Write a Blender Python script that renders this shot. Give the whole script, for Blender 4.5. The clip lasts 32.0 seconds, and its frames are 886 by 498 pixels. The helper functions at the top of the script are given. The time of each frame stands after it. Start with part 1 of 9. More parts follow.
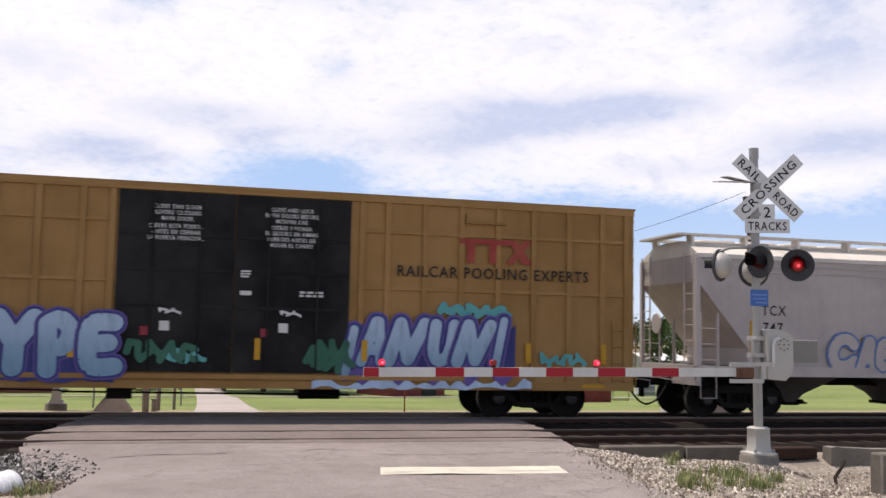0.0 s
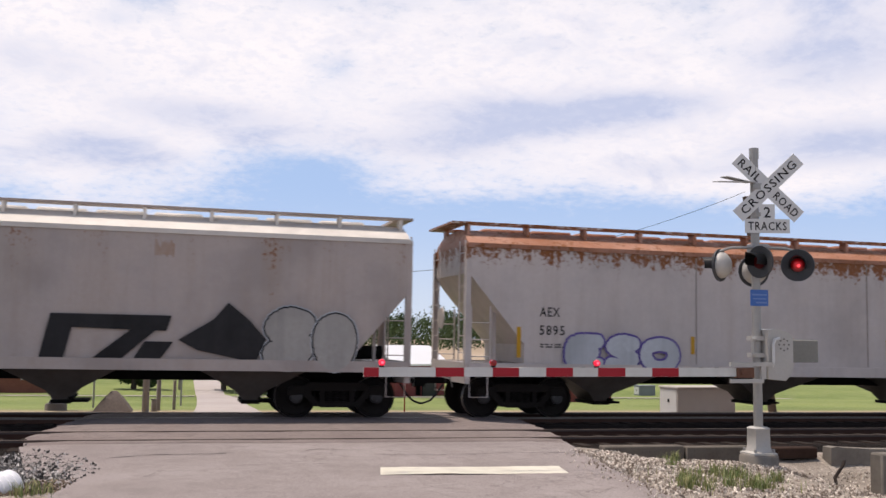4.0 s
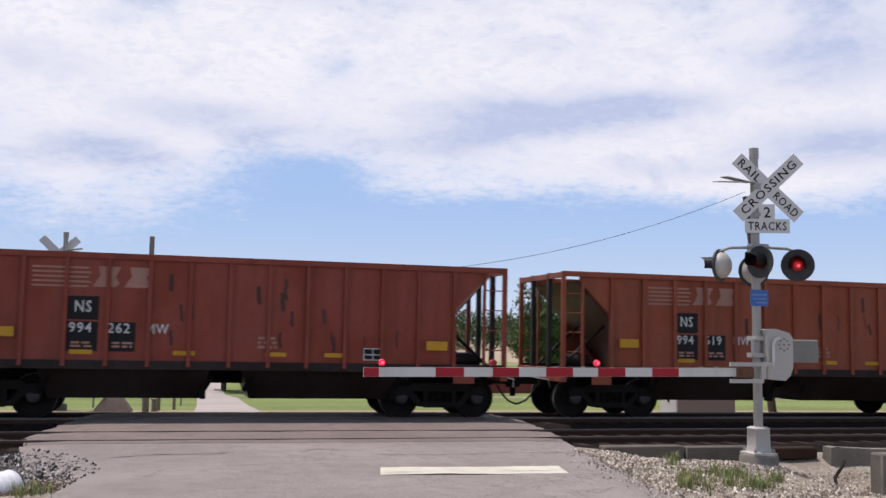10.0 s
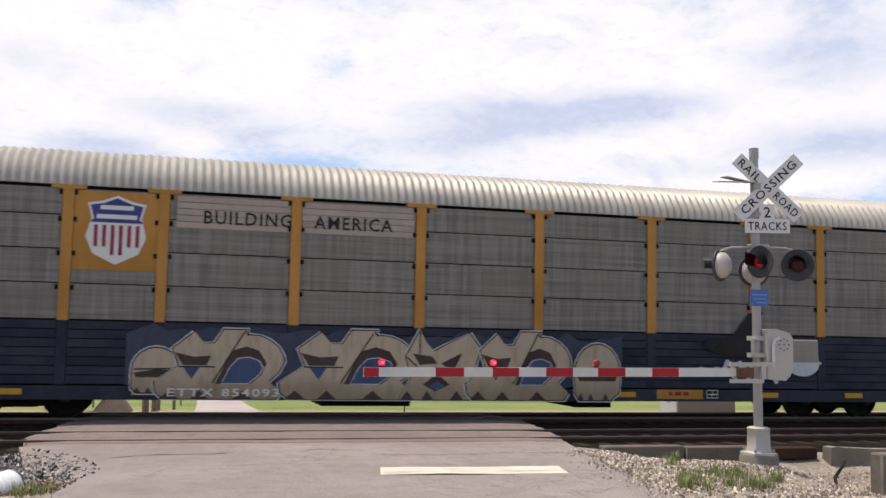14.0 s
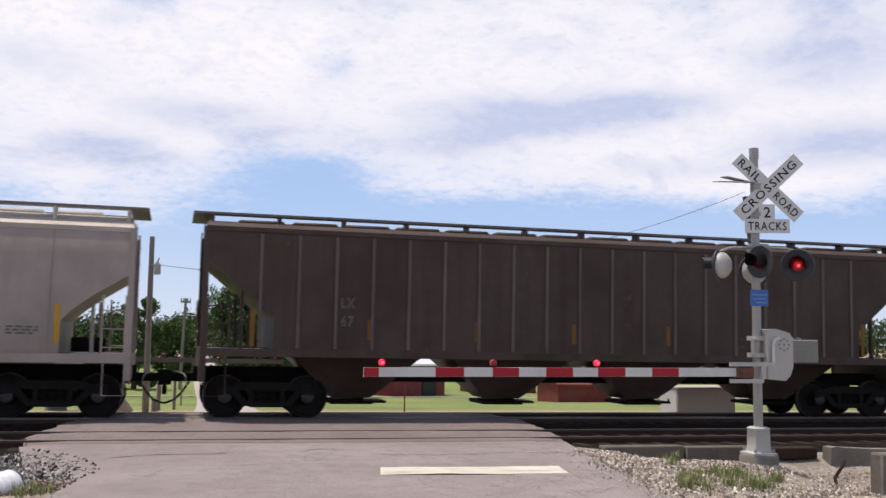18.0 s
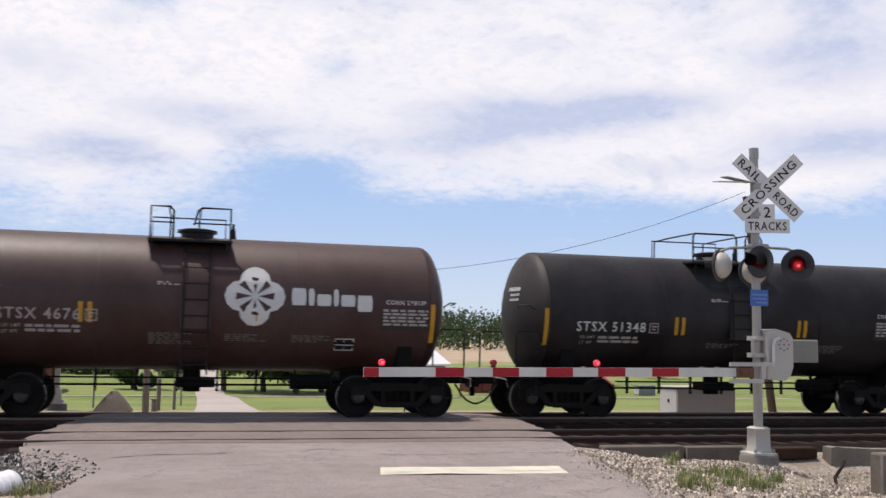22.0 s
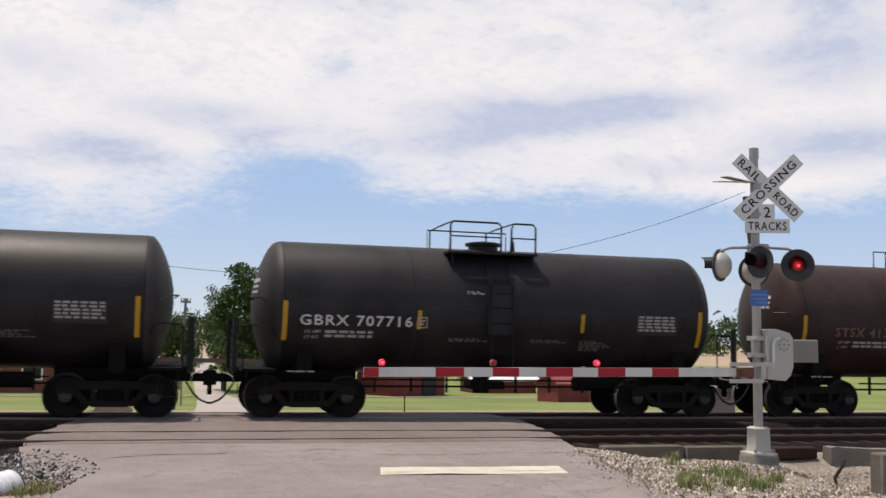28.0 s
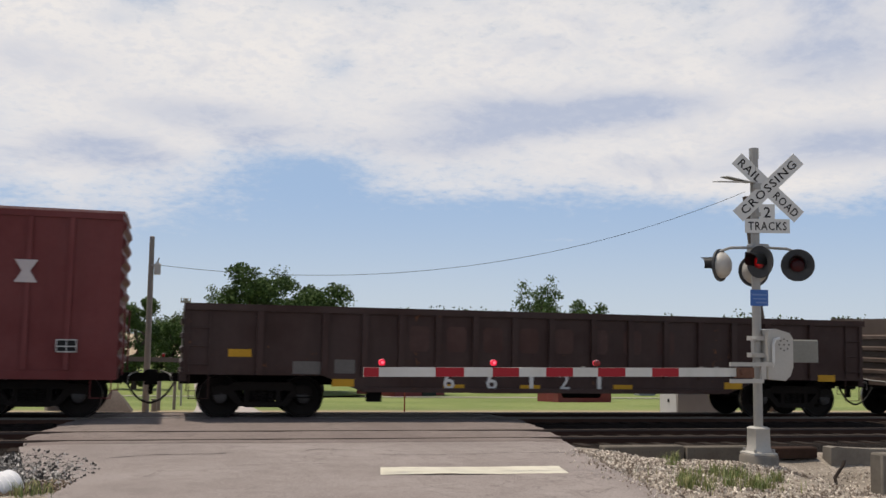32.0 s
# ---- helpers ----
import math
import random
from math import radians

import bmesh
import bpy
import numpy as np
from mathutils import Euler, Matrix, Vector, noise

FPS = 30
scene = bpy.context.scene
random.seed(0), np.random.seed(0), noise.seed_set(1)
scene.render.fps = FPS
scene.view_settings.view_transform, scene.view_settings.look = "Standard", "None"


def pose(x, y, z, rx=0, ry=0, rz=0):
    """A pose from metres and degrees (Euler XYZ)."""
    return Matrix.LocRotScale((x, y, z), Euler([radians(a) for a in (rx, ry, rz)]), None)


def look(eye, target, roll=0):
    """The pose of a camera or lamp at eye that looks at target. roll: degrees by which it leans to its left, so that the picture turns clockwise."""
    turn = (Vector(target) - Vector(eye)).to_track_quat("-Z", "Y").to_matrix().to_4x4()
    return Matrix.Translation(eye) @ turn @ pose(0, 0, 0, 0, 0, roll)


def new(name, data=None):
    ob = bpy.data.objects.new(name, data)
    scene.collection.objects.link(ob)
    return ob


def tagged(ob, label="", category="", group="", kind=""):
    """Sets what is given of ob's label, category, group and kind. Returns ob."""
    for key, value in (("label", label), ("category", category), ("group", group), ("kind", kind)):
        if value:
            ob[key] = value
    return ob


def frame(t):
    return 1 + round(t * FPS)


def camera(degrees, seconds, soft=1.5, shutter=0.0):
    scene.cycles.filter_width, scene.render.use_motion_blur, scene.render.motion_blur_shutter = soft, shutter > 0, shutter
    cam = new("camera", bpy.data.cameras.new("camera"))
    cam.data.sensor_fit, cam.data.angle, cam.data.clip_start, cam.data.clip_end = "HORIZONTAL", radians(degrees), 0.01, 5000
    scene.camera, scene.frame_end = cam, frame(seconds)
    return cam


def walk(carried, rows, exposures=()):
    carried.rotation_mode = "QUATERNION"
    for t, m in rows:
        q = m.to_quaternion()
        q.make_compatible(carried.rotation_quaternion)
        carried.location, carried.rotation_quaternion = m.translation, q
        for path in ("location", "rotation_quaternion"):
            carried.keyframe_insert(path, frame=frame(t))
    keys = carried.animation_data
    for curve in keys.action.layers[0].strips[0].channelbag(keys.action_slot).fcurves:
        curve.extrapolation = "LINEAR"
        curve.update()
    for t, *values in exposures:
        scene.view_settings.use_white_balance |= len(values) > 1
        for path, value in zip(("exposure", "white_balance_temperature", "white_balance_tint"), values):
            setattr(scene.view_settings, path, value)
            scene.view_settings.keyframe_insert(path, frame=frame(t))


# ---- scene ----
cam = camera(47.78, 32.0, soft=1.5, shutter=0.09)
EYE = Vector((0.0, 0.0, 1.79))
YAW, PITCH, ROLL = radians(15.026), radians(5.132), 1.134
AIM = EYE + Vector((math.sin(YAW) * math.cos(PITCH), math.cos(YAW) * math.cos(PITCH), math.sin(PITCH)))
walk(cam, [(0.0, look(EYE, AIM, ROLL)), (32.0, look(EYE, AIM, ROLL))],
     [(0.0, 0.11, 6750, 13), (1.0, 0.02, 6800, 14), (3.0, 0.0, 6800, 14), (8.0, -0.03, 6450, 14), (10.0, -0.10, 6400, 13), (12.0, -0.11, 6450, 13), (13.0, 0.13, 6850, 11), (14.0, 0.13, 6850, 11), (17.0, -0.01, 6600, 13), (24.0, -0.02, 6750, 11), (28.0, -0.10, 6900, 10), (31.0, -0.16, 6900, 9), (32.0, -0.26, 6950, 8)])

# ---- sky and sun ----
SUN_TO = Vector((-0.20, 0.16, 0.96)).normalized()
world = bpy.data.worlds.new("sky")
scene.world = world
world.use_nodes = True


class Nodes:
    """Short hand for node trees."""

    def __init__(self, tree):
        self.tree = tree

    def add(self, kind):
        return self.tree.nodes.new(kind)

    def link(self, a, b):
        self.tree.links.new(a, b)

    def put(self, socket, v):
        if isinstance(v, (int, float, tuple, list)):
            socket.default_value = v
        else:
            self.link(v, socket)

    def math(self, op, a, b=0.0, c=None, clamp=False):
        n = self.add("ShaderNodeMath")
        n.operation, n.use_clamp = op, clamp
        self.put(n.inputs[0], a)
        self.put(n.inputs[1], b)
        if c is not None:
            self.put(n.inputs[2], c)
        return n.outputs[0]

    def ramp(self, v, lo, hi, a=0.0, b=1.0):
        n = self.add("ShaderNodeMapRange")
        n.interpolation_type = "SMOOTHSTEP"
        for i, q in enumerate((v, lo, hi, a, b)):
            self.put(n.inputs[i], q)
        return n.outputs[0]

    def noise(self, vec, scale, detail=4.0, rough=0.55, stretch=None, distort=0.0):
        if stretch:
            m = self.add("ShaderNodeVectorMath")
            m.operation = "MULTIPLY"
            self.put(m.inputs[0], vec)
            m.inputs[1].default_value = stretch
            vec = m.outputs[0]
        n = self.add("ShaderNodeTexNoise")
        self.put(n.inputs["Vector"], vec)
        n.inputs["Scale"].default_value = scale
        n.inputs["Detail"].default_value = detail
        n.inputs["Roughness"].default_value = rough
        n.inputs["Distortion"].default_value = distort
        return n.outputs["Fac"]

    def mix(self, f, a, b):
        n = self.add("ShaderNodeMix")
        n.data_type = "RGBA"
        self.put(n.inputs[0], f)
        self.put(n.inputs[6], a)
        self.put(n.inputs[7], b)
        return n.outputs[2]


def build_sky():
    w = Nodes(world.node_tree)
    bg = world.node_tree.nodes["Background"]
    sky = w.add("ShaderNodeTexSky")
    sky.sky_type, sky.sun_disc = "NISHITA", False
    sky.sun_elevation = math.asin(SUN_TO.z)
    sky.sun_rotation = math.atan2(SUN_TO.x, SUN_TO.y)
    sky.air_density, sky.dust_density, sky.ozone_density = 1.0, 1.5, 1.2
    blue = w.add("ShaderNodeVectorMath")
    blue.operation = "SCALE"
    w.link(sky.outputs[0], blue.inputs[0])
    blue.inputs[3].default_value = 0.105
    tc = w.add("ShaderNodeTexCoord").outputs["Generated"]
    sep = w.add("ShaderNodeSeparateXYZ")
    w.link(tc, sep.inputs[0])
    az = w.math("ARCTAN2", sep.outputs[0], sep.outputs[1])
    el = w.math("ARCSINE", sep.outputs[2])
    # cloud deck seen in perspective: divide by height
    up = w.math("MAXIMUM", sep.outputs[2], 0.03)
    px = w.math("DIVIDE", sep.outputs[0], w.math("ADD", up, 0.26))
    py = w.math("DIVIDE", sep.outputs[1], w.math("ADD", up, 0.26))
    comb = w.add("ShaderNodeCombineXYZ")
    w.link(px, comb.inputs[0])
    w.link(py, comb.inputs[1])
    comb.inputs[2].default_value = 3.7
    big = w.noise(comb.outputs[0], 2.2, 5, 0.55, distort=0.25)
    fine = w.noise(comb.outputs[0], 9.0, 6, 0.62, distort=0.3)
    flock = w.noise(comb.outputs[0], 34.0, 4, 0.6)

    def blob(a0, e0, sa, se, amount):
        """A soft patch of more (or less) cloud round an azimuth and elevation in degrees."""
        da = w.math("DIVIDE", w.math("SUBTRACT", az, radians(a0)), radians(sa))
        de = w.math("DIVIDE", w.math("SUBTRACT", el, radians(e0)), radians(se))
        d2 = w.math("ADD", w.math("MULTIPLY", da, da), w.math("MULTIPLY", de, de))
        return w.math("MULTIPLY", w.math("POWER", 2.718, w.math("MULTIPLY", d2, -1.0)), amount)

    # the lower rim of the cloud sheet wavers with the azimuth
    rim = w.math("ADD", el, w.math("MULTIPLY", w.math("SUBTRACT", w.noise(comb.outputs[0], 1.3, 2), 0.5), 0.06))
    dens = w.ramp(rim, radians(5.2), radians(12.6), -0.44, 0.50)
    # the sheet is thinned overhead and to the south, unseen, to cut fill light
    dens = w.math("ADD", dens, w.ramp(el, radians(22), radians(42), 0.0, -0.62))
    dens = w.math("ADD", dens, w.ramp(sep.outputs[1], -0.5, 0.4, -0.25, 0.0))
    dens = w.math("ADD", dens, w.math("MULTIPLY", w.math("SUBTRACT", big, 0.5), 0.65))
    dens = w.math("ADD", dens, w.math("MULTIPLY", w.math("SUBTRACT", fine, 0.5), 0.72))
    dens = w.math("ADD", dens, w.math("MULTIPLY", w.math("SUBTRACT", flock, 0.5), 0.66))
    for q in ((-5, 8.6, 7.5, 2.6, 0.46), (7, 9.2, 3.0, 1.4, -0.40), (14, 8.6, 4.5, 1.0, 0.30), (25, 9.5, 8, 1.4, 0.28), (36, 9.5, 4, 2.0, 0.22),
              (-2.4, 18.6, 2.0, 1.0, -0.62), (9, 15.2, 0.9, 0.7, -0.20), (8, 18.8, 6, 0.8, -0.22), (30, 18.9, 5, 0.7, -0.18), (22.0, 5.75, 1.5, 0.20, 0.42), (-3.9, 16.9, 1.6, 0.6, -0.25), (33, 8.6, 6, 1.3, 0.25), (-5, 6.0, 6, 2.0, 0.30)):
        dens = w.math("ADD", dens, blob(*q))
    # grey undersides of the thicker cloud, and the mottled relief of its top
    soft = w.math("MULTIPLY", w.math("SUBTRACT", fine, 0.5), 1.0)
    shade = w.math("ADD", w.ramp(w.noise(comb.outputs[0], 4.2, 5, 0.6, distort=0.4), 0.50, 0.78, 0.0, 0.55), soft, clamp=True)
    grey = None
    for q in ((20.0, 12.8, 7.6, 1.35, 1.0), (22.5, 12.7, 5.0, 0.8, 0.4), (26.0, 13.3, 3.4, 0.9, 0.6), (14.6, 10.9, 4.0, 0.9, 0.8), (17.5, 11.8, 4.0, 0.7, 0.4), (36.9, 15.4, 4.6, 1.9, 1.1), (36.8, 18.6, 4.0, 1.4, 0.6),
              (37.2, 10.8, 5.5, 1.2, 1.3), (-4.4, 9.9, 3.6, 1.1, 1.2), (0.5, 12.3, 5.0, 0.9, 0.8), (-8, 14.3, 5, 1.3, 0.5), (29, 13.4, 3, 0.7, 0.4), (6, 11.2, 5, 1.0, 0.5), (28, 9.6, 6, 0.8, 0.5)):
        one = w.math("MULTIPLY", blob(*q), w.ramp(fine, 0.32, 0.66, 1.2, 0.62))
        grey = one if grey is None else w.math("ADD", grey, one)
    shade = w.math("ADD", shade, w.ramp(grey, -0.25, 1.25, 0.0, 1.0), clamp=True)
    cover = w.ramp(w.math("ADD", dens, w.math("MULTIPLY", grey, 0.35)), -0.22, 0.58)
    cloud = w.mix(shade, (1.04, 1.01, 1.03, 1), (0.555, 0.63, 0.84, 1))
    calm = w.math("SUBTRACT", 0.54, w.math("MULTIPLY", grey, 0.35), clamp=True)
    cloud = w.mix(w.math("MULTIPLY", w.ramp(flock, 0.42, 0.66), calm), cloud, (0.78, 0.82, 0.95, 1))
    horizon = w.mix(w.ramp(el, radians(-1.0), radians(9.0)), (0.70, 0.81, 0.96, 1), (0.42, 0.605, 0.94, 1))
    pale = w.ramp(el, radians(6.0), radians(34.0), 0.92, 0.08)
    clear = w.mix(pale, blue.outputs[0], horizon)
    w.link(w.mix(cover, clear, cloud), bg.inputs[0])
    bg.inputs[1].default_value = 1.0


build_sky()
sun = new("sun", bpy.data.lights.new("sun", "SUN"))
sun.data.energy, sun.data.angle, sun.data.color = 4.2, radians(1.2), (1.0, 0.92, 0.84)
sun.matrix_world = look(SUN_TO * 200, (0, 0, 0))


# ---- materials ----
def material(name):
    m = bpy.data.materials.new(name)
    m.use_nodes = True
    n = Nodes(m.node_tree)
    return m, n, m.node_tree.nodes["Principled BSDF"]


def bumped(n, bsdf, height, strength, distance):
    b = n.add("ShaderNodeBump")
    b.inputs["Strength"].default_value = strength
    b.inputs["Distance"].default_value = distance
    n.link(height, b.inputs["Height"])
    n.link(b.outputs[0], bsdf.inputs["Normal"])


def own_space(n, spread=40.0):
    """Object coordinates, shifted at random from object to object."""
    tc = n.add("ShaderNodeTexCoord").outputs["Object"]
    info = n.add("ShaderNodeObjectInfo").outputs["Random"]
    add = n.add("ShaderNodeVectorMath")
    add.operation = "ADD"
    n.link(tc, add.inputs[0])
    n.link(n.math("MULTIPLY", info, spread), add.inputs[1])
    return tc, add.outputs[0], info


def paint(name, color, dirt=(0.10, 0.08, 0.065), amount=0.35, streak=0.35, rough=0.5, rust=0.0, metal=0.0, vary=0.06, spec=0.18, from_roof=None):
    """Weathered vehicle paint: fading, vertical dirt streaks, rust spots, dented gloss."""
    m, n, b = material(name)
    tc, v, rnd = own_space(n)
    big = n.noise(v, 0.55, 5, 0.6)
    run = n.noise(v, 1.6, 5, 0.6, stretch=(1.7, 1.7, 0.16))
    spot = n.noise(v, 9.0, 5, 0.7)
    c2 = tuple(min(1.0, q * 1.18 + 0.02) for q in color)
    c1 = tuple(q * 0.86 for q in color)
    base = n.mix(n.ramp(big, 0.3, 0.7), (*c1, 1), (*c2, 1))
    base = n.mix(n.math("MULTIPLY", n.ramp(run, 0.40, 0.80), streak * 0.8), base, (*dirt, 1))
    thin = n.noise(v, 5.0, 4, 0.65, stretch=(2.2, 2.2, 0.10))
    base = n.mix(n.math("MULTIPLY", n.ramp(thin, 0.52, 0.80), streak * 0.3), base, (*dirt, 1))
    base = n.mix(n.math("MULTIPLY", n.ramp(n.math("ADD", n.math("MULTIPLY", big, 0.75), n.math("MULTIPLY", spot, 0.25)), 0.45, 0.70), amount * 0.8), base, (*dirt, 1))
    if rust:
        r = n.math("ADD", n.math("MULTIPLY", spot, 0.55), n.math("MULTIPLY", run, 0.45))
        if from_roof:
            # rust that creeps down from the roof edge in runs
            sep = n.add("ShaderNodeSeparateXYZ")
            n.link(tc, sep.inputs[0])
            r = n.math("ADD", r, n.ramp(sep.outputs[2], from_roof[0], from_roof[1], 0.0, from_roof[2]))
        r = n.ramp(r, 0.66 - rust * 0.2, 0.76 - rust * 0.2)
        rc = n.mix(n.noise(v, 30, 3), (0.16, 0.055, 0.02, 1), (0.30, 0.12, 0.045, 1))
        base = n.mix(r, base, rc)
    hsv = n.add("ShaderNodeHueSaturation")
    n.link(base, hsv.inputs["Color"])
    n.link(n.math("ADD", n.math("MULTIPLY", rnd, vary), 1.0 - vary / 2), hsv.inputs["Value"])
    n.link(hsv.outputs[0], b.inputs["Base Color"])
    n.link(n.math("ADD", n.math("MULTIPLY", spot, 0.3), rough - 0.15), b.inputs["Roughness"])
    b.inputs["Metallic"].default_value = metal
    b.inputs["Specular IOR Level"].default_value = spec
    bumped(n, b, n.math("ADD", big, n.math("MULTIPLY", spot, 0.03)), 0.20, 0.04)
    return m


def plain(name, color, rough=0.6, metal=0.0, grain=0.12, scale=25.0):
    m, n, b = material(name)
    tc, v, rnd = own_space(n)
    f = n.noise(v, scale, 4, 0.6)
    g = n.noise(v, scale * 0.12, 3, 0.5)
    lo, hi = tuple(q * (1 - grain * 1.6) for q in color), tuple(min(1, q * (1 + grain)) for q in color)
    n.link(n.mix(n.math("ADD", n.math("MULTIPLY", f, 0.5), n.math("MULTIPLY", g, 0.5)), (*lo, 1), (*hi, 1)), b.inputs["Base Color"])
    b.inputs["Roughness"].default_value = rough
    b.inputs["Metallic"].default_value = metal
    b.inputs["Specular IOR Level"].default_value = 0.5 if metal else 0.2
    bumped(n, b, f, 0.15, 0.01)
    return m


def ground_mat(name, a, b_, c, scale, rough=0.95, bump=0.5, dist=0.03, spots=(0.02, 0.02, 0.02), spot_amount=0.3):
    m, n, b = material(name)
    v = n.add("ShaderNodeTexCoord").outputs["Object"]
    big, mid, fine = n.noise(v, scale * 0.06, 5, 0.6), n.noise(v, scale * 0.6, 5, 0.6), n.noise(v, scale * 6, 4, 0.7)
    col = n.mix(n.ramp(big, 0.35, 0.65), (*a, 1), (*b_, 1))
    col = n.mix(n.math("MULTIPLY", n.ramp(mid, 0.45, 0.7), 0.6), col, (*c, 1))
    col = n.mix(n.math("MULTIPLY", n.ramp(fine, 0.55, 0.7), spot_amount), col, (*spots, 1))
    n.link(col, b.inputs["Base Color"])
    b.inputs["Roughness"].default_value = rough
    b.inputs["Specular IOR Level"].default_value = 0.12
    bumped(n, b, n.math("ADD", fine, mid), bump, dist)
    return m


def glow(name, color, strength, base=(0.2, 0.01, 0.01)):
    m, n, b = material(name)
    b.inputs["Base Color"].default_value = (*base, 1)
    b.inputs["Emission Color"].default_value = (*color, 1)
    b.inputs["Emission Strength"].default_value = strength
    b.inputs["Roughness"].default_value = 0.2
    return m


def asphalt_mat(name, a, b_, c, seal):
    """Old asphalt: patches, wheel-worn streaks along the road, stones in the binder, hairline cracks."""
    m, n, b = material(name)
    v = n.add("ShaderNodeTexCoord").outputs["Object"]
    big, mid, fine = n.noise(v, 0.35, 5, 0.6), n.noise(v, 2.6, 6, 0.68), n.noise(v, 55, 3, 0.7)
    worn = n.noise(v, 1.1, 4, 0.6, stretch=(1.6, 0.14, 1.0))
    col = n.mix(n.ramp(big, 0.36, 0.64), (*a, 1), (*b_, 1))
    col = n.mix(n.math("MULTIPLY", n.ramp(mid, 0.42, 0.72), 0.6), col, (*c, 1))
    col = n.mix(n.math("MULTIPLY", n.ramp(worn, 0.45, 0.75), 0.22), col, tuple(q * 1.22 for q in b_) + (1,))
    col = n.mix(n.math("MULTIPLY", n.ramp(fine, 0.48, 0.66), 0.62), col, (*seal, 1))
    col = n.mix(n.math("MULTIPLY", n.ramp(n.noise(v, 38, 2, 0.5), 0.60, 0.70), 0.45), col, tuple(q * 1.5 for q in b_) + (1,))
    vo = n.add("ShaderNodeTexVoronoi")
    vo.feature = "DISTANCE_TO_EDGE"
    bent = n.add("ShaderNodeVectorMath")
    bent.operation = "ADD"
    wob = n.add("ShaderNodeTexNoise")
    n.link(v, wob.inputs["Vector"])
    wob.inputs["Scale"].default_value = 2.2
    n.link(v, bent.inputs[0])
    n.link(wob.outputs["Color"], bent.inputs[1])
    n.link(bent.outputs[0], vo.inputs["Vector"])
    vo.inputs["Scale"].default_value = 0.9
    hair = n.math("MULTIPLY", n.ramp(vo.outputs["Distance"], 0.004, 0.016, 1.0, 0.0), n.ramp(big, 0.46, 0.56))
    col = n.mix(n.math("MULTIPLY", hair, 0.45), col, (*seal, 1))
    n.link(col, b.inputs["Base Color"])
    b.inputs["Roughness"].default_value = 0.93
    b.inputs["Specular IOR Level"].default_value = 0.25
    bumped(n, b, n.math("SUBTRACT", n.math("ADD", fine, mid), hair), 0.7, 0.014)
    return m


ASPHALT = asphalt_mat("worn_asphalt", (0.245, 0.211, 0.199), (0.305, 0.266, 0.252), (0.195, 0.166, 0.157), (0.105, 0.091, 0.087))
CONCRETE = ground_mat("weathered_concrete", (0.185, 0.165, 0.14), (0.25, 0.225, 0.195), (0.12, 0.105, 0.09), 4.0, 0.9, 0.3, 0.01, (0.18, 0.17, 0.15), 0.5)
BALLAST = ground_mat("dark_ballast", (0.016, 0.0125, 0.011), (0.023, 0.018, 0.0155), (0.032, 0.025, 0.022), 6.0, 0.95, 1.0, 0.06, (0.012, 0.010, 0.010), 0.7)
PALE_ROAD = ground_mat("pale_concrete_lane", (0.36, 0.32, 0.30), (0.41, 0.37, 0.345), (0.31, 0.28, 0.26), 2.0, 0.9, 0.2, 0.01, (0.3, 0.27, 0.25), 0.3)
TIMBER = plain("old_timber", (0.028, 0.0195, 0.015), 0.9, 0, 0.4, 12)
GALV = plain("galvanised_steel", (0.34, 0.33, 0.31), 0.45, 0.35, 0.15)
SILVER = plain("silver_paint", (0.45, 0.43, 0.395), 0.5, 0.1, 0.12)
WHITE_SIGN = plain("reflective_white", (0.64, 0.64, 0.62), 0.4, 0, 0.06)
BLACK = plain("black_paint", (0.010, 0.010, 0.0105), 0.45, 0, 0.3)
INK = plain("black_lettering", (0.022, 0.02, 0.02), 0.6, 0, 0.2)
RED_SHEET = plain("red_reflective_sheet", (0.36, 0.02, 0.03), 0.4, 0, 0.12)
GATE_WHITE = paint("white_gate_sheet", (0.60, 0.595, 0.56), (0.33, 0.31, 0.26), 0.4, 0.25, spec=0.2)
YELLOW = plain("yellow_reflective_tape", (0.55, 0.30, 0.025), 0.5, 0, 0.25)
DULL_WHITE = plain("dull_white_stencil", (0.62, 0.62, 0.60), 0.6, 0, 0.15)
FADED_WHITE = plain("faded_white_stencil", (0.40, 0.36, 0.34), 0.7, 0, 0.3)
FAINT = plain("faint_stencil", (0.15, 0.14, 0.13), 0.7, 0, 0.3)
RUST_RAIL = plain("rusty_rail", (0.068, 0.035, 0.025), 0.8, 0.0, 0.3)
RAIL_TOP = plain("polished_rail_head", (0.14, 0.12, 0.105), 0.45, 0.3, 0.1)
RAIL_DULL = plain("dull_rail_head", (0.085, 0.064, 0.055), 0.65, 0.0, 0.2)
# trucks and wheels: shade under the cars is partly put into these near-black colours
BOGIE = plain("grimy_shaded_cast_steel", (0.0125, 0.010, 0.0088), 0.9, 0.0, 0.5, 8)
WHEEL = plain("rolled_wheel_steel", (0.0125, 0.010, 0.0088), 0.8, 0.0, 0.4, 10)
TREAD = plain("bright_wheel_tread", (0.30, 0.28, 0.26), 0.35, 0.8, 0.1)
RUBBER = plain("black_rubber", (0.012, 0.012, 0.012), 0.6, 0, 0.2)
# underframe darker than black paint: the shade beneath the cars is in its colour
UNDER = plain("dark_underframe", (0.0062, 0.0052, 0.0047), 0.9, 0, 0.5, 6)


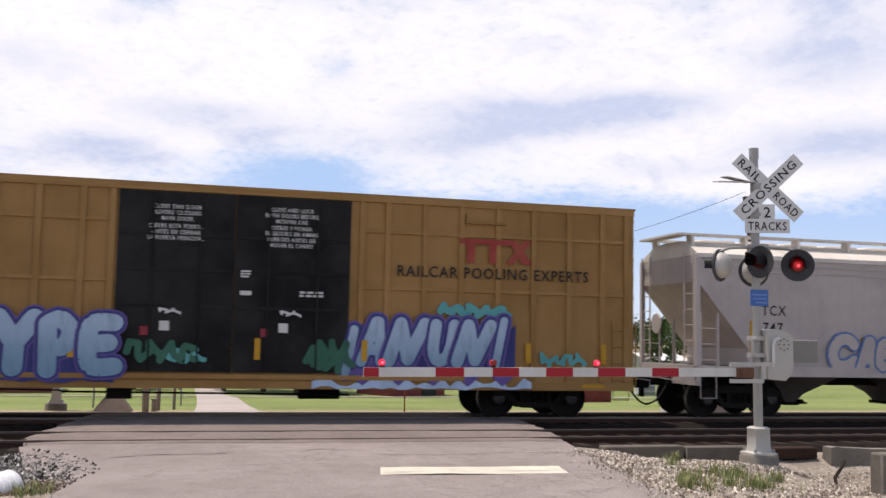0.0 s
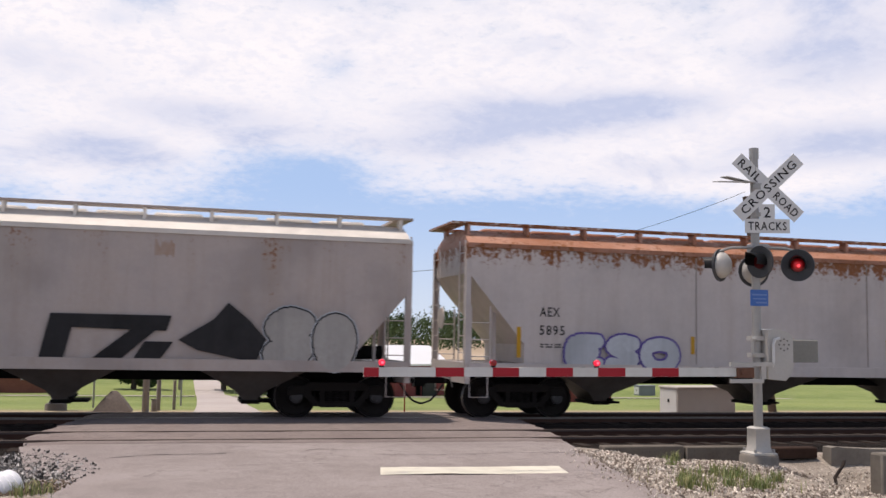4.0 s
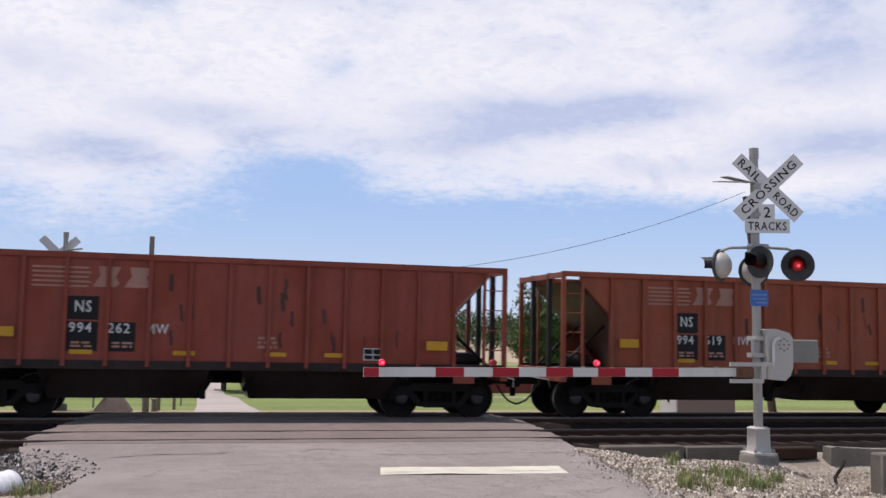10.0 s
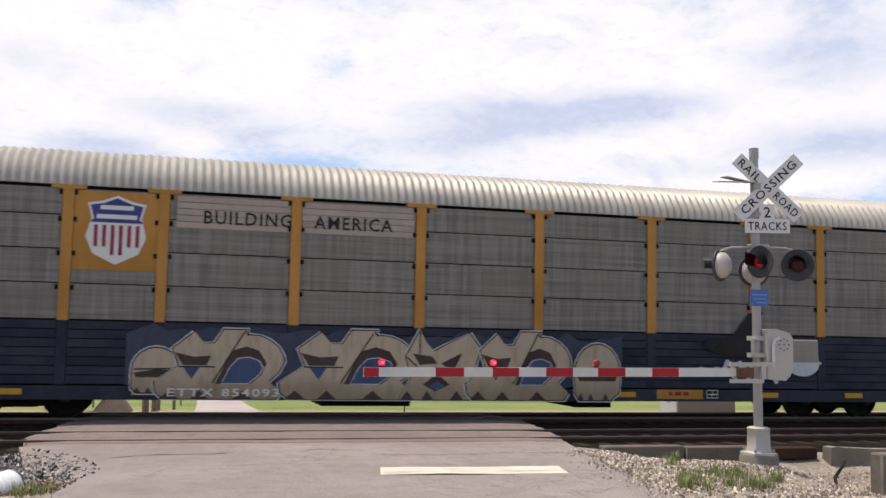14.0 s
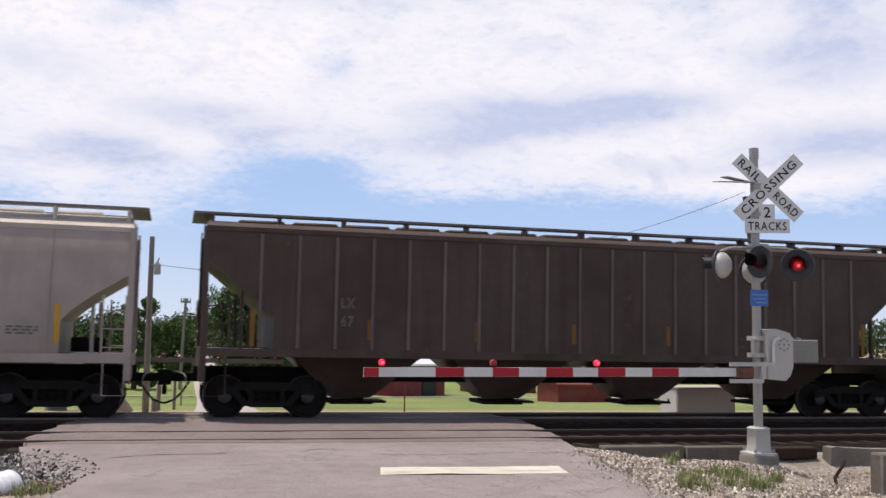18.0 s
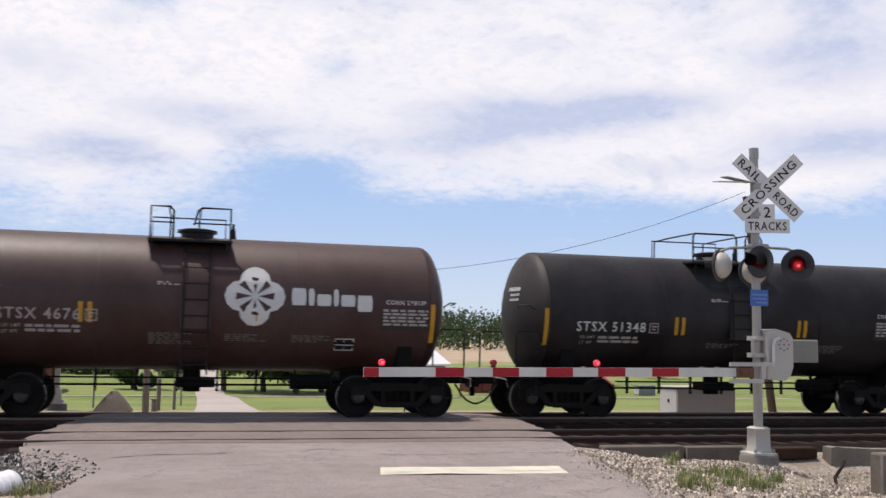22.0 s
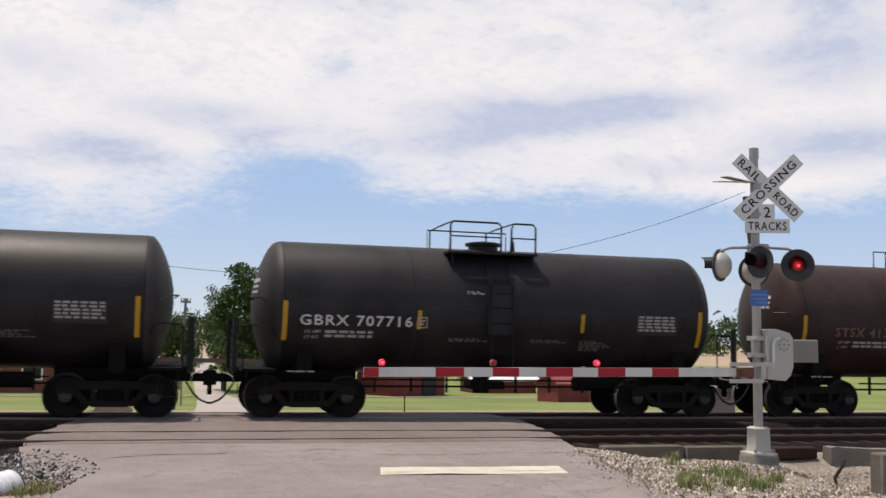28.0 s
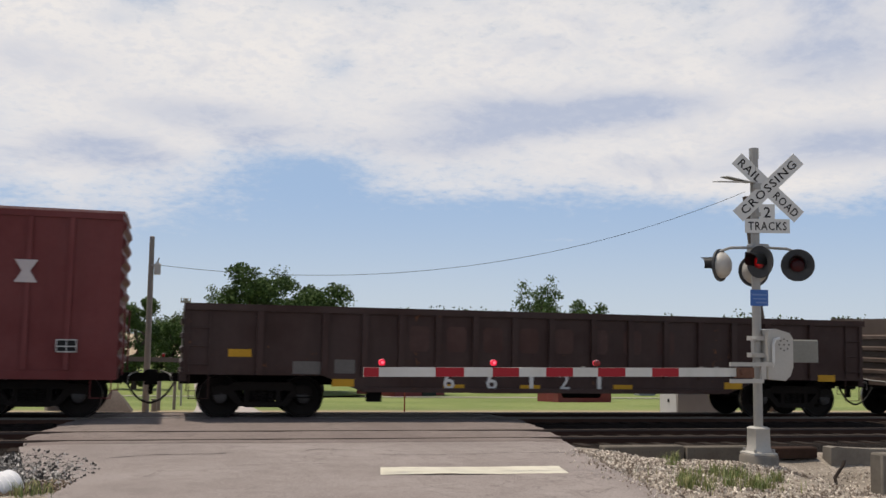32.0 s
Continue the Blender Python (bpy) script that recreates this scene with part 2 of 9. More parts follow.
# ---- mesh building ----
class Form:
    """Collects vertices and faces of one mesh."""

    def __init__(self):
        self.v, self.f = [], []

    def quad_ring(self, a, b):
        k = len(a)
        for i in range(k):
            j = (i + 1) % k
            self.f.append((a[i], a[j], b[j], b[i]))

    def pts(self, points):
        s = len(self.v)
        self.v.extend(tuple(p) for p in points)
        return list(range(s, len(self.v)))

    def box(self, x0, x1, y0, y1, z0, z1):
        i = self.pts([(x0, y0, z0), (x1, y0, z0), (x1, y1, z0), (x0, y1, z0), (x0, y0, z1), (x1, y0, z1), (x1, y1, z1), (x0, y1, z1)])
        for q in ((3, 2, 1, 0), (4, 5, 6, 7), (0, 1, 5, 4), (1, 2, 6, 5), (2, 3, 7, 6), (3, 0, 4, 7)):
            self.f.append(tuple(i[k] for k in q))
        return self

    def soft_box(self, x0, x1, y0, y1, z0, z1, r):
        """A box with its vertical edges and its top chamfered."""
        rings = []
        for z, e in ((z0, 0), (z1 - r, 0), (z1, r)):
            c = r
            rings.append(self.pts([(x0 + e, y0 + c, z), (x0 + c, y0 + e, z), (x1 - c, y0 + e, z), (x1 - e, y0 + c, z),
                                   (x1 - e, y1 - c, z), (x1 - c, y1 - e, z), (x0 + c, y1 - e, z), (x0 + e, y1 - c, z)]))
        for a, b in zip(rings, rings[1:]):
            self.quad_ring(a, b)
        self.f.append(tuple(reversed(rings[0])))
        self.f.append(tuple(rings[-1]))
        return self

    def slab_xz(self, poly, y0, y1):
        """A polygon in x and z (counter-clockwise seen from -y), from y0 to y1."""
        a = self.pts([(x, y0, z) for x, z in poly])
        b = self.pts([(x, y1, z) for x, z in poly])
        self.f.append(tuple(a))
        self.f.append(tuple(reversed(b)))
        for i in range(len(a)):
            j = (i + 1) % len(a)
            self.f.append((a[j], a[i], b[i], b[j]))
        return self

    def flat_xz(self, poly, y):
        self.f.append(tuple(self.pts([(x, y, z) for x, z in poly])))
        return self

    def rod(self, p, q, r, seg=6, r2=None):
        p, q = Vector(p), Vector(q)
        d = (q - p).normalized()
        u = d.orthogonal().normalized()
        w = d.cross(u)
        ring = []
        for c, rr in ((p, r), (q, r if r2 is None else r2)):
            ring.append(self.pts([c + (u * math.cos(2 * math.pi * k / seg) + w * math.sin(2 * math.pi * k / seg)) * rr for k in range(seg)]))
        self.quad_ring(*ring)
        self.f.append(tuple(reversed(ring[0])))
        self.f.append(tuple(ring[1]))
        return self

    def pipe(self, points, r, seg=6):
        P = [Vector(p) for p in points]
        last = None
        for i, c in enumerate(P):
            d = (P[min(i + 1, len(P) - 1)] - P[max(i - 1, 0)]).normalized()
            ref = Vector((0, 0, 1)) if abs(d.z) < 0.95 else Vector((0, 1, 0))
            u = d.cross(ref).normalized()
            w = d.cross(u)
            ring = self.pts([c + (u * math.cos(2 * math.pi * k / seg) + w * math.sin(2 * math.pi * k / seg)) * r for k in range(seg)])
            if last:
                self.quad_ring(last, ring)
            else:
                self.f.append(tuple(ring))
            last = ring
        self.f.append(tuple(reversed(last)))
        return self

    def lathe(self, profile, origin, axis, seg=24):
        """Rings of (distance along axis, radius) round an axis through origin."""
        o, d = Vector(origin), Vector(axis).normalized()
        u = d.orthogonal().normalized()
        w = d.cross(u)
        last = None
        for a, r in profile:
            ring = self.pts([o + d * a + (u * math.cos(2 * math.pi * k / seg) + w * math.sin(2 * math.pi * k / seg)) * max(r, 1e-4) for k in range(seg)])
            if last:
                self.quad_ring(last, ring)
            else:
                self.f.append(tuple(reversed(ring)))
            last = ring
        self.f.append(tuple(last))
        return self

    def rings(self, rects):
        """Stacked rectangles (z, x0, x1, y0, y1) from bottom to top."""
        last = None
        for z, x0, x1, y0, y1 in rects:
            ring = self.pts([(x0, y0, z), (x1, y0, z), (x1, y1, z), (x0, y1, z)])
            if last:
                self.quad_ring(last, ring)
            else:
                self.f.append(tuple(reversed(ring)))
            last = ring
        self.f.append(tuple(last))
        return self

    def mesh(self, name, mat, smooth=True):
        me = bpy.data.meshes.new(name)
        me.from_pydata(self.v, [], self.f)
        me.materials.append(mat)
        if smooth:
            me.polygons.foreach_set("use_smooth", [True] * len(me.polygons))
            me.set_sharp_from_angle(angle=radians(38))
        me.update()
        return me


def part(name, form, mat, parent=None, label="", at=None):
    """Links a form, or a ready mesh, as one mesh object under a thing or a part."""
    me = form if isinstance(form, bpy.types.Mesh) else form.mesh(name, mat)
    ob = new(name, me)
    if parent is not None:
        ob.parent = parent
    if at is not None:
        ob.matrix_basis = at
    if label:
        ob["label"] = label
    return ob


def thing(name, label, category, group="", at=None):
    ob = new(name)
    ob.empty_display_size = 0.2
    if at is not None:
        ob.matrix_basis = at
    return tagged(ob, label, category, group)


def text_mesh(words, height, spread=1.16):
    """Letters of the built-in font as a mesh in x and y, the capitals that high, centred."""
    cu = bpy.data.curves.new("letters", "FONT")
    cu.body, cu.size, cu.align_x, cu.resolution_u = words, height / 0.69, "CENTER", 2
    cu.offset = height * 0.018
    cu.space_character = spread
    ob = bpy.data.objects.new("letters", cu)
    scene.collection.objects.link(ob)
    me = bpy.data.meshes.new_from_object(ob.evaluated_get(bpy.context.evaluated_depsgraph_get()))
    bpy.data.objects.remove(ob)
    bpy.data.curves.remove(cu)
    return me


def lettering(words, x, z, height, mat, parent, width=None, y=-1.507, tank=None, bold=0.0, left=False, label=""):
    """Words on a car's near side; (x, z) is the middle (or the left end) of the base line."""
    me = text_mesh(words, height)
    co = np.array([v.co[:] for v in me.vertices]) if len(me.vertices) else np.zeros((1, 3))
    w = co[:, 0].max() - co[:, 0].min()
    k = width / w if width else 1.0
    x0 = x + (w * k / 2 if left else 0)
    mid = (co[:, 0].max() + co[:, 0].min()) / 2
    for v in me.vertices:
        px, pz = x0 + (v.co.x - mid) * k, z + v.co.y
        py = y if tank is None else -math.sqrt(max(0.01, tank[1] ** 2 - (pz - tank[0]) ** 2)) - 0.012
        v.co = (px, py, pz)
    me.materials.clear()
    me.materials.append(mat)
    me.name = "lettering"
    return part("lettering", me, mat, parent, label)


def bars(x, z, rows, parent, mat, y=-1.507, tank=None, line=0.06, word=(0.08, 0.22), seed=1, name="small_print"):
    """Small unreadable print: rows of short bars. rows: the rows' lengths."""
    rng = random.Random(seed)
    fo = Form()
    for i, length in enumerate(rows):
        a, zz = x, z - i * line * 1.6
        while a < x + length - 0.03:
            b = min(a + rng.uniform(*word), x + length)
            for q in ((a, b),):
                def at(px, pz):
                    py = y if tank is None else -math.sqrt(tank[1] ** 2 - (pz - tank[0]) ** 2) - 0.012
                    return (px, py, pz)
                k = fo.pts([at(q[0], zz), at(q[1], zz), at(q[1], zz + line), at(q[0], zz + line)])
                fo.f.append(tuple(k))
            a = b + rng.uniform(0.03, 0.06)
    return tagged(part(name, fo, mat, parent), kind="stuff")


def patch(name, x0, x1, z0, z1, parent, mat, y=-1.506, tank=None, label=""):
    """A thin plate or painted panel on the near side."""
    fo = Form()
    if tank is None:
        fo.box(x0, x1, y - 0.003, y + 0.004, z0, z1)
    else:
        cols = []
        for k in range(5):
            zz = z0 + (z1 - z0) * k / 4
            yy = -math.sqrt(tank[1] ** 2 - (zz - tank[0]) ** 2) - 0.008
            cols.append(fo.pts([(x0, yy, zz), (x1, yy, zz)]))
        for a, b in zip(cols, cols[1:]):
            fo.f.append((a[0], a[1], b[1], b[0]))
    return part(name, fo, mat, parent, label)


def outline_box(x0, x1, z0, z1, parent, mat, y=-1.506, tank=None, t=0.022):
    """A stencilled frame with a few short marks inside it."""
    fo = Form()
    dx, dz = x1 - x0, z1 - z0
    for a, b, c, d in ((x0, x1, z1 - t, z1), (x0, x1, z0, z0 + t), (x0, x0 + t, z0 + t, z1 - t), (x1 - t, x1, z0 + t, z1 - t),
                       (x0 + dx * 0.25, x1 - dx * 0.25, z0 + dz * 0.58, z0 + dz * 0.72), (x0 + dx * 0.35, x1 - dx * 0.35, z0 + dz * 0.28, z0 + dz * 0.44)):
        P = []
        for px, pz in ((a, c), (b, c), (b, d), (a, d)):
            P.append((px, y - 0.004 if tank is None else -math.sqrt(tank[1] ** 2 - (pz - tank[0]) ** 2) - 0.013, pz))
        fo.f.append(tuple(fo.pts(P)))
    return part("stencil_frame", fo, mat, parent)


# ---- ground, road and tracks ----
NEAR_TRACK, FAR_TRACK, GAUGE = 18.57, 23.15, 0.7525


def ground_z(x, y):
    if y > 26.2:
        return -0.32 if y < 28.5 else max(-1.3, -0.32 - (y - 28.5) / 24.0)
    if y > 16.6:
        return -0.34
    off = max(0.0, x - 7.0, -1.2 - x)
    z = -0.045 - 0.045 * min(off, 3.0)
    if x > 7.2:
        z -= 0.14 * min(1.0, max(0.0, (y - 14.5) / 0.9)) * min(1.0, (x - 7.2) / 0.9) * min(1.0, max(0.0, (10.4 - x) / 0.6))
    z += 0.10 * math.exp(-((x - 8.4) / 0.9) ** 2 - ((y - 13.4) / 0.9) ** 2)
    if x > 8.9:
        z -= min(0.38, (x - 8.9) * 0.26) * min(1.0, max(0.0, (16.2 - y) / 1.2)) * min(1.0, max(0.0, (y - 6) / 4))
    if x < -2.2:
        z -= min(0.4, (-2.2 - x) * 0.15)
    return z


def ground_mix():
    m, n, b = material("ground_cover")
    v = n.add("ShaderNodeTexCoord").outputs["Object"]
    sep = n.add("ShaderNodeSeparateXYZ")
    n.link(v, sep.inputs[0])
    big, mid, fine = n.noise(v, 0.12, 5, 0.6), n.noise(v, 1.3, 5, 0.65), n.noise(v, 14, 4, 0.7)
    cell = n.add("ShaderNodeTexVoronoi")
    n.link(v, cell.inputs["Vector"])
    cell.inputs["Scale"].default_value = 26.0
    stone = n.mix(cell.outputs["Color"], (0.17, 0.14, 0.115, 1), (0.44, 0.385, 0.32, 1))
    dirt = n.mix(n.ramp(mid, 0.4, 0.65), stone, (0.22, 0.185, 0.148, 1))
    grass = n.mix(n.ramp(big, 0.35, 0.65), (0.125, 0.175, 0.035, 1), (0.20, 0.245, 0.065, 1))
    grass = n.mix(n.math("MULTIPLY", n.ramp(mid, 0.45, 0.7), 0.5), grass, (0.25, 0.25, 0.10, 1))
    grass = n.mix(n.math("MULTIPLY", n.ramp(fine, 0.5, 0.7), 0.5), grass, (0.07, 0.11, 0.02, 1))
    y = n.math("ADD", sep.outputs[1], n.math("MULTIPLY", n.math("SUBTRACT", mid, 0.5), 2.2))
    col = n.mix(n.ramp(y, 26.6, 27.8), dirt, n.mix(n.ramp(mid, 0.4, 0.6), (0.30, 0.23, 0.15, 1), (0.36, 0.28, 0.19, 1)))
    col = n.mix(n.ramp(y, 28.6, 30.4), col, grass)
    field = n.mix(n.ramp(big, 0.3, 0.7), (0.33, 0.25, 0.17, 1), (0.40, 0.31, 0.22, 1))
    col = n.mix(n.ramp(n.math("ADD", y, n.math("MULTIPLY", big, 60)), 150, 165), col, field)
    n.link(col, b.inputs["Base Color"])
    b.inputs["Roughness"].default_value = 0.95
    bumped(n, b, n.math("ADD", fine, cell.outputs["Distance"]), 0.7, 0.03)
    return m


def spaced(stops):
    out = []
    for a, b, step in stops:
        k = max(1, round((b - a) / step))
        out += [a + (b - a) * i / k for i in range(k)]
    return out + [stops[-1][1]]


def build_ground():
    xs = spaced([(-3500, -700, 700), (-700, -60, 80), (-60, -8, 8), (-8, 16, 0.35), (16, 60, 4), (60, 700, 80), (700, 3500, 700)])
    ys = spaced([(-400, -20, 95), (-20, 8, 3), (8, 16.4, 0.3), (16.4, 28, 1.4), (28, 60, 2), (60, 400, 20), (400, 4400, 500)])
    fo = Form()
    for y in ys:
        for x in xs:
            z = ground_z(x, y)
            if y < 16.4 and 8 < y and -8 < x < 16 and not -1.0 < x < 6.0:
                z += 0.05 * (noise.noise(Vector((x * 1.7, y * 1.7, 0))) + 0.5 * noise.noise(Vector((x * 5, y * 5, 3))))
            fo.v.append((x, y, z))
    w = len(xs)
    for j in range(len(ys) - 1):
        for i in range(w - 1):
            k = j * w + i
            fo.f.append((k, k + 1, k + w + 1, k + w))
    tagged(part("ground", fo, ground_mix()), "gravel verge and mown grass reaching to a pale field", "ground", kind="structure")


build_ground()

LEFT_EDGE = ((-60, -1.2), (8, -1.3), (11.0, -1.3), (12.6, -1.15), (14.0, -0.85), (15.4, -1.2), (16.6, -2.1), (18.7, -2.35), (22.0, -1.9), (25.0, -1.5), (26.0, -1.2))
RIGHT_EDGE = ((-60, 5.6), (8, 5.6), (10.7, 5.7), (12.5, 5.95), (14.5, 6.35), (16.0, 6.75), (18.7, 7.4), (22.0, 7.85), (25.0, 7.6), (26.0, 7.2))


def edge_at(table, y):
    for (a, p), (b, q) in zip(table, table[1:]):
        if y <= b:
            return p + (q - p) * (y - a) / (b - a)
    return table[-1][1]


def road_piece(name, y0, y1, z0, z1, label, wobble=0.10, mat=None, step=0.35):
    """A slab of asphalt between two lines across the road, with ragged sides."""
    fo = Form()
    n = max(1, round((y1 - y0) / step)) if y0 > 5 else 12
    cols, last = 14, None
    rng = random.Random(round(y0 * 100))
    for j in range(n + 1):
        y = y0 + (y1 - y0) * j / n
        a, b = edge_at(LEFT_EDGE, y), edge_at(RIGHT_EDGE, y)
        a += rng.uniform(-wobble, wobble)
        b += rng.uniform(-wobble, wobble)
        z = z0 + (z1 - z0) * j / n
        row = []
        for i in range(cols + 1):
            x = a + (b - a) * i / cols
            edge = min(i, cols - i)
            row.append((x, y, z + 0.012 * noise.noise(Vector((x * 0.8, y * 0.8, 1))) - (0.03 if edge == 0 else 0)))
        top, low = fo.pts(row), fo.pts([(p[0], p[1], p[2] - 0.12) for p in row])
        if last:
            for i in range(cols):
                fo.f.append((last[0][i], last[0][i + 1], top[i + 1], top[i]))
            fo.f.append((last[1][0], last[0][0], top[0], low[0]))
            fo.f.append((last[0][cols], last[1][cols], low[cols], top[cols]))
        else:
            for i in range(cols):
                fo.f.append((low[i], low[i + 1], top[i + 1], top[i]))
        last = (top, low)
    for i in range(cols):
        fo.f.append((last[0][i], last[0][i + 1], last[1][i + 1], last[1][i]))
    return tagged(part(name, fo, mat or ASPHALT), label, "road", kind="structure")


CROSSING = asphalt_mat("brownish_crossing_asphalt", (0.185, 0.150, 0.138), (0.235, 0.195, 0.18), (0.14, 0.115, 0.106), (0.07, 0.06, 0.057))
G = GAUGE
road_piece("road", -60, 17.12, -0.005, -0.005, "worn grey asphalt road leading up to the crossing")
road_piece("crossing_apron", 17.15, NEAR_TRACK - G - 0.045, -0.008, -0.012, "patched asphalt strip before the first rail", 0.05, CROSSING)
road_piece("crossing_panel", NEAR_TRACK - G + 0.085, NEAR_TRACK + G - 0.085, -0.012, -0.012, "asphalt between the rails of the empty track", 0.05, CROSSING)
road_piece("crossing_middle", NEAR_TRACK + G + 0.045, FAR_TRACK - G - 0.045, -0.012, -0.012, "asphalt between the two tracks at the crossing", 0.06, CROSSING)
road_piece("crossing_panel", FAR_TRACK - G + 0.085, FAR_TRACK + G - 0.085, -0.012, -0.012, "asphalt between the rails under the train", 0.05, CROSSING)
road_piece("crossing_apron", FAR_TRACK + G + 0.045, 26.0, -0.012, -0.26, "asphalt ramp down behind the far track", 0.05, CROSSING)

# cracks filled with tar, lying a little proud
CRACK = plain("tar_filled_crack", (0.05, 0.045, 0.042), 0.8, 0, 0.2)


def crack(points, width, seed):
    rng = random.Random(seed)
    fo, last = Form(), None
    P = [Vector((x, y, 0.006)) for x, y in points]
    fine = []
    for a, b in zip(P, P[1:]):
        k = max(2, int((b - a).length / 0.12))
        fine += [a.lerp(b, i / k) + Vector((0, rng.uniform(-0.02, 0.02), 0)) for i in range(k)]
    fine.append(P[-1])
    for i, c in enumerate(fine):
        h = width * rng.uniform(0.3, 1.0) * (0.2 if i in (0, len(fine) - 1) else 1)
        z = 0.012 * noise.noise(Vector((c.x * 0.8, c.y * 0.8, 1))) + 0.003
        r = fo.pts([(c.x, c.y - h, z), (c.x, c.y + h, z)])
        if last:
            fo.f.append((last[0], r[0], r[1], last[1]))
        last = r
    tagged(part("crack", fo, CRACK), "dark tar-filled crack across the asphalt road", "road crack", "cracks in the road", "structure")


crack(((-0.85, 15.2), (-0.2, 15.55), (0.6, 15.6), (1.0, 15.75)), 0.034, 1)
crack(((2.05, 15.9), (2.35, 16.15), (2.6, 16.0), (2.9, 15.95)), 0.034, 2)
crack(((3.0, 15.35), (4.0, 15.2), (5.4, 15.35), (6.4, 15.25)), 0.018, 3)
crack(((-1.6, 17.14), (0.5, 17.16), (3.5, 17.13), (6.9, 17.15)), 0.03, 4)
crack(((0.4, 14.2), (1.2, 14.3), (2.2, 14.25)), 0.01, 5)

LINE_PAINT = ground_mat("worn_white_road_paint", (0.56, 0.53, 0.43), (0.62, 0.59, 0.50), (0.45, 0.42, 0.36), 5.0, 0.8, 0.2, 0.005, (0.35, 0.32, 0.29), 0.35)


def stop_line():
    fo, rng = Form(), random.Random(5)
    low = [(2.72 + 2.60 * k / 26, 13.06 - 0.004 * k + rng.uniform(-0.02, 0.02)) for k in range(27)]
    high = [(2.86 + 2.60 * k / 26, 13.74 - 0.002 * k + rng.uniform(-0.02, 0.02)) for k in range(27)]
    z = lambda x, y: 0.012 * noise.noise(Vector((x * 0.8, y * 0.8, 1))) + 0.003
    a = fo.pts([(x, y, z(x, y)) for x, y in low])
    m = fo.pts([((p[0] + q[0]) / 2, (p[1] + q[1]) / 2, z((p[0] + q[0]) / 2, (p[1] + q[1]) / 2)) for p, q in zip(low, high)])
    b = fo.pts([(x, y, z(x, y)) for x, y in high])
    for k in range(26):
        fo.f.append((a[k], a[k + 1], m[k + 1], m[k]))
        fo.f.append((m[k], m[k + 1], b[k + 1], b[k]))
    tagged(part("stop_line", fo, LINE_PAINT), "worn white stop line painted on the asphalt", "road marking", kind="structure")


stop_line()


def lane_behind():
    """The pale lane that runs away behind the tracks, with a cross strip."""
    fo = Form()
    rows = [(25.9, 0.45, 2.6), (27.2, 0.6, 2.45), (28.6, 0.70, 2.42), (33, 0.86, 2.5), (40, 1.05, 2.75), (46.5, 1.2, 3.0), (49, 1.25, 2.9), (53, 1.3, 2.75), (62, 1.42, 3.0), (76, 1.6, 3.4), (110, 1.9, 4.6), (150, 1.0, 4.6)]
    last = None
    for y, a, b in rows:
        r = fo.pts([(a, y, ground_z(a, y) + 0.03), ((a + b) / 2, y, ground_z(a, y) + 0.045), (b, y, ground_z(b, y) + 0.03)])
        if last:
            for i in range(2):
                fo.f.append((last[i], last[i + 1], r[i + 1], r[i]))
        last = r
    tagged(part("lane", fo, PALE_ROAD), "pale concrete lane running away across the grass", "road", kind="structure")
    fo = Form()
    for a, b in ((-40, 1.2), (3.0, 34)):
        n = 10
        last = None
        for k in range(n + 1):
            x = a + (b - a) * k / n
            r = fo.pts([(x, 49.3, ground_z(x, 49.3) + 0.03), (x, 51.0, ground_z(x, 51.0) + 0.03)])
            if last:
                fo.f.append((last[0], r[0], r[1], last[1]))
            last = r
    tagged(part("side_street", fo, PALE_ROAD), "narrow pale street crossing the lane", "road", kind="structure")


lane_behind()


def rails_and_ties():
    for cy, word, top in ((NEAR_TRACK, "empty", RAIL_DULL), (FAR_TRACK, "train's", RAIL_TOP)):
        fo = Form()
        a = [(-700, cy - 2.1, -0.40), (-700, cy - 1.55, -0.13), (-700, cy + 1.55, -0.13), (-700, cy + 2.1, -0.40)]
        i = fo.pts(a)
        j = fo.pts([(700, y, z) for _, y, z in a])
        for k in range(3):
            fo.f.append((i[k], j[k], j[k + 1], i[k + 1]))
        tagged(part("ballast_bed", fo, BALLAST), "dark oily ballast bed under the %s track" % word, "ballast", kind="structure")
        for s in (-1, 1):
            y = cy + s * GAUGE
            rail = thing("rail", "rusty steel rail with a polished head", "rail", "rails")
            rail["kind"] = "structure"
            fo = Form().box(-700, 700, y - 0.07, y + 0.07, -0.155, -0.14).box(-700, 700, y - 0.011, y + 0.011, -0.14, -0.045)
            part("rail_web", fo, RUST_RAIL, rail)
            part("rail_head", Form().box(-700, 700, y - 0.036, y + 0.036, -0.045, -0.002), top, rail, "worn bright rail head")
        me = Form().soft_box(-0.11, 0.11, -1.3, 1.3, -0.27, -0.115, 0.015).mesh("tie", TIMBER)
        for k in range(-28, 60):
            x = k * 0.52 + 0.2
            if -2.2 < x < 7.4:
                continue
            tie = part("tie", me, TIMBER, None, "", pose(x + 0.03 * math.sin(k * 7.1), cy, 0, 0, 0, 1.2 * math.sin(k * 3.3)))
            tagged(tie, "dark creosoted timber sleeper bedded in ballast", "sleeper", "sleepers", "structure")


rails_and_ties()


WALL_GREY = ground_mat("stained_wall_concrete", (0.125, 0.108, 0.09), (0.165, 0.145, 0.122), (0.085, 0.072, 0.06), 4.0, 0.9, 0.4, 0.012, (0.06, 0.05, 0.042), 0.5)


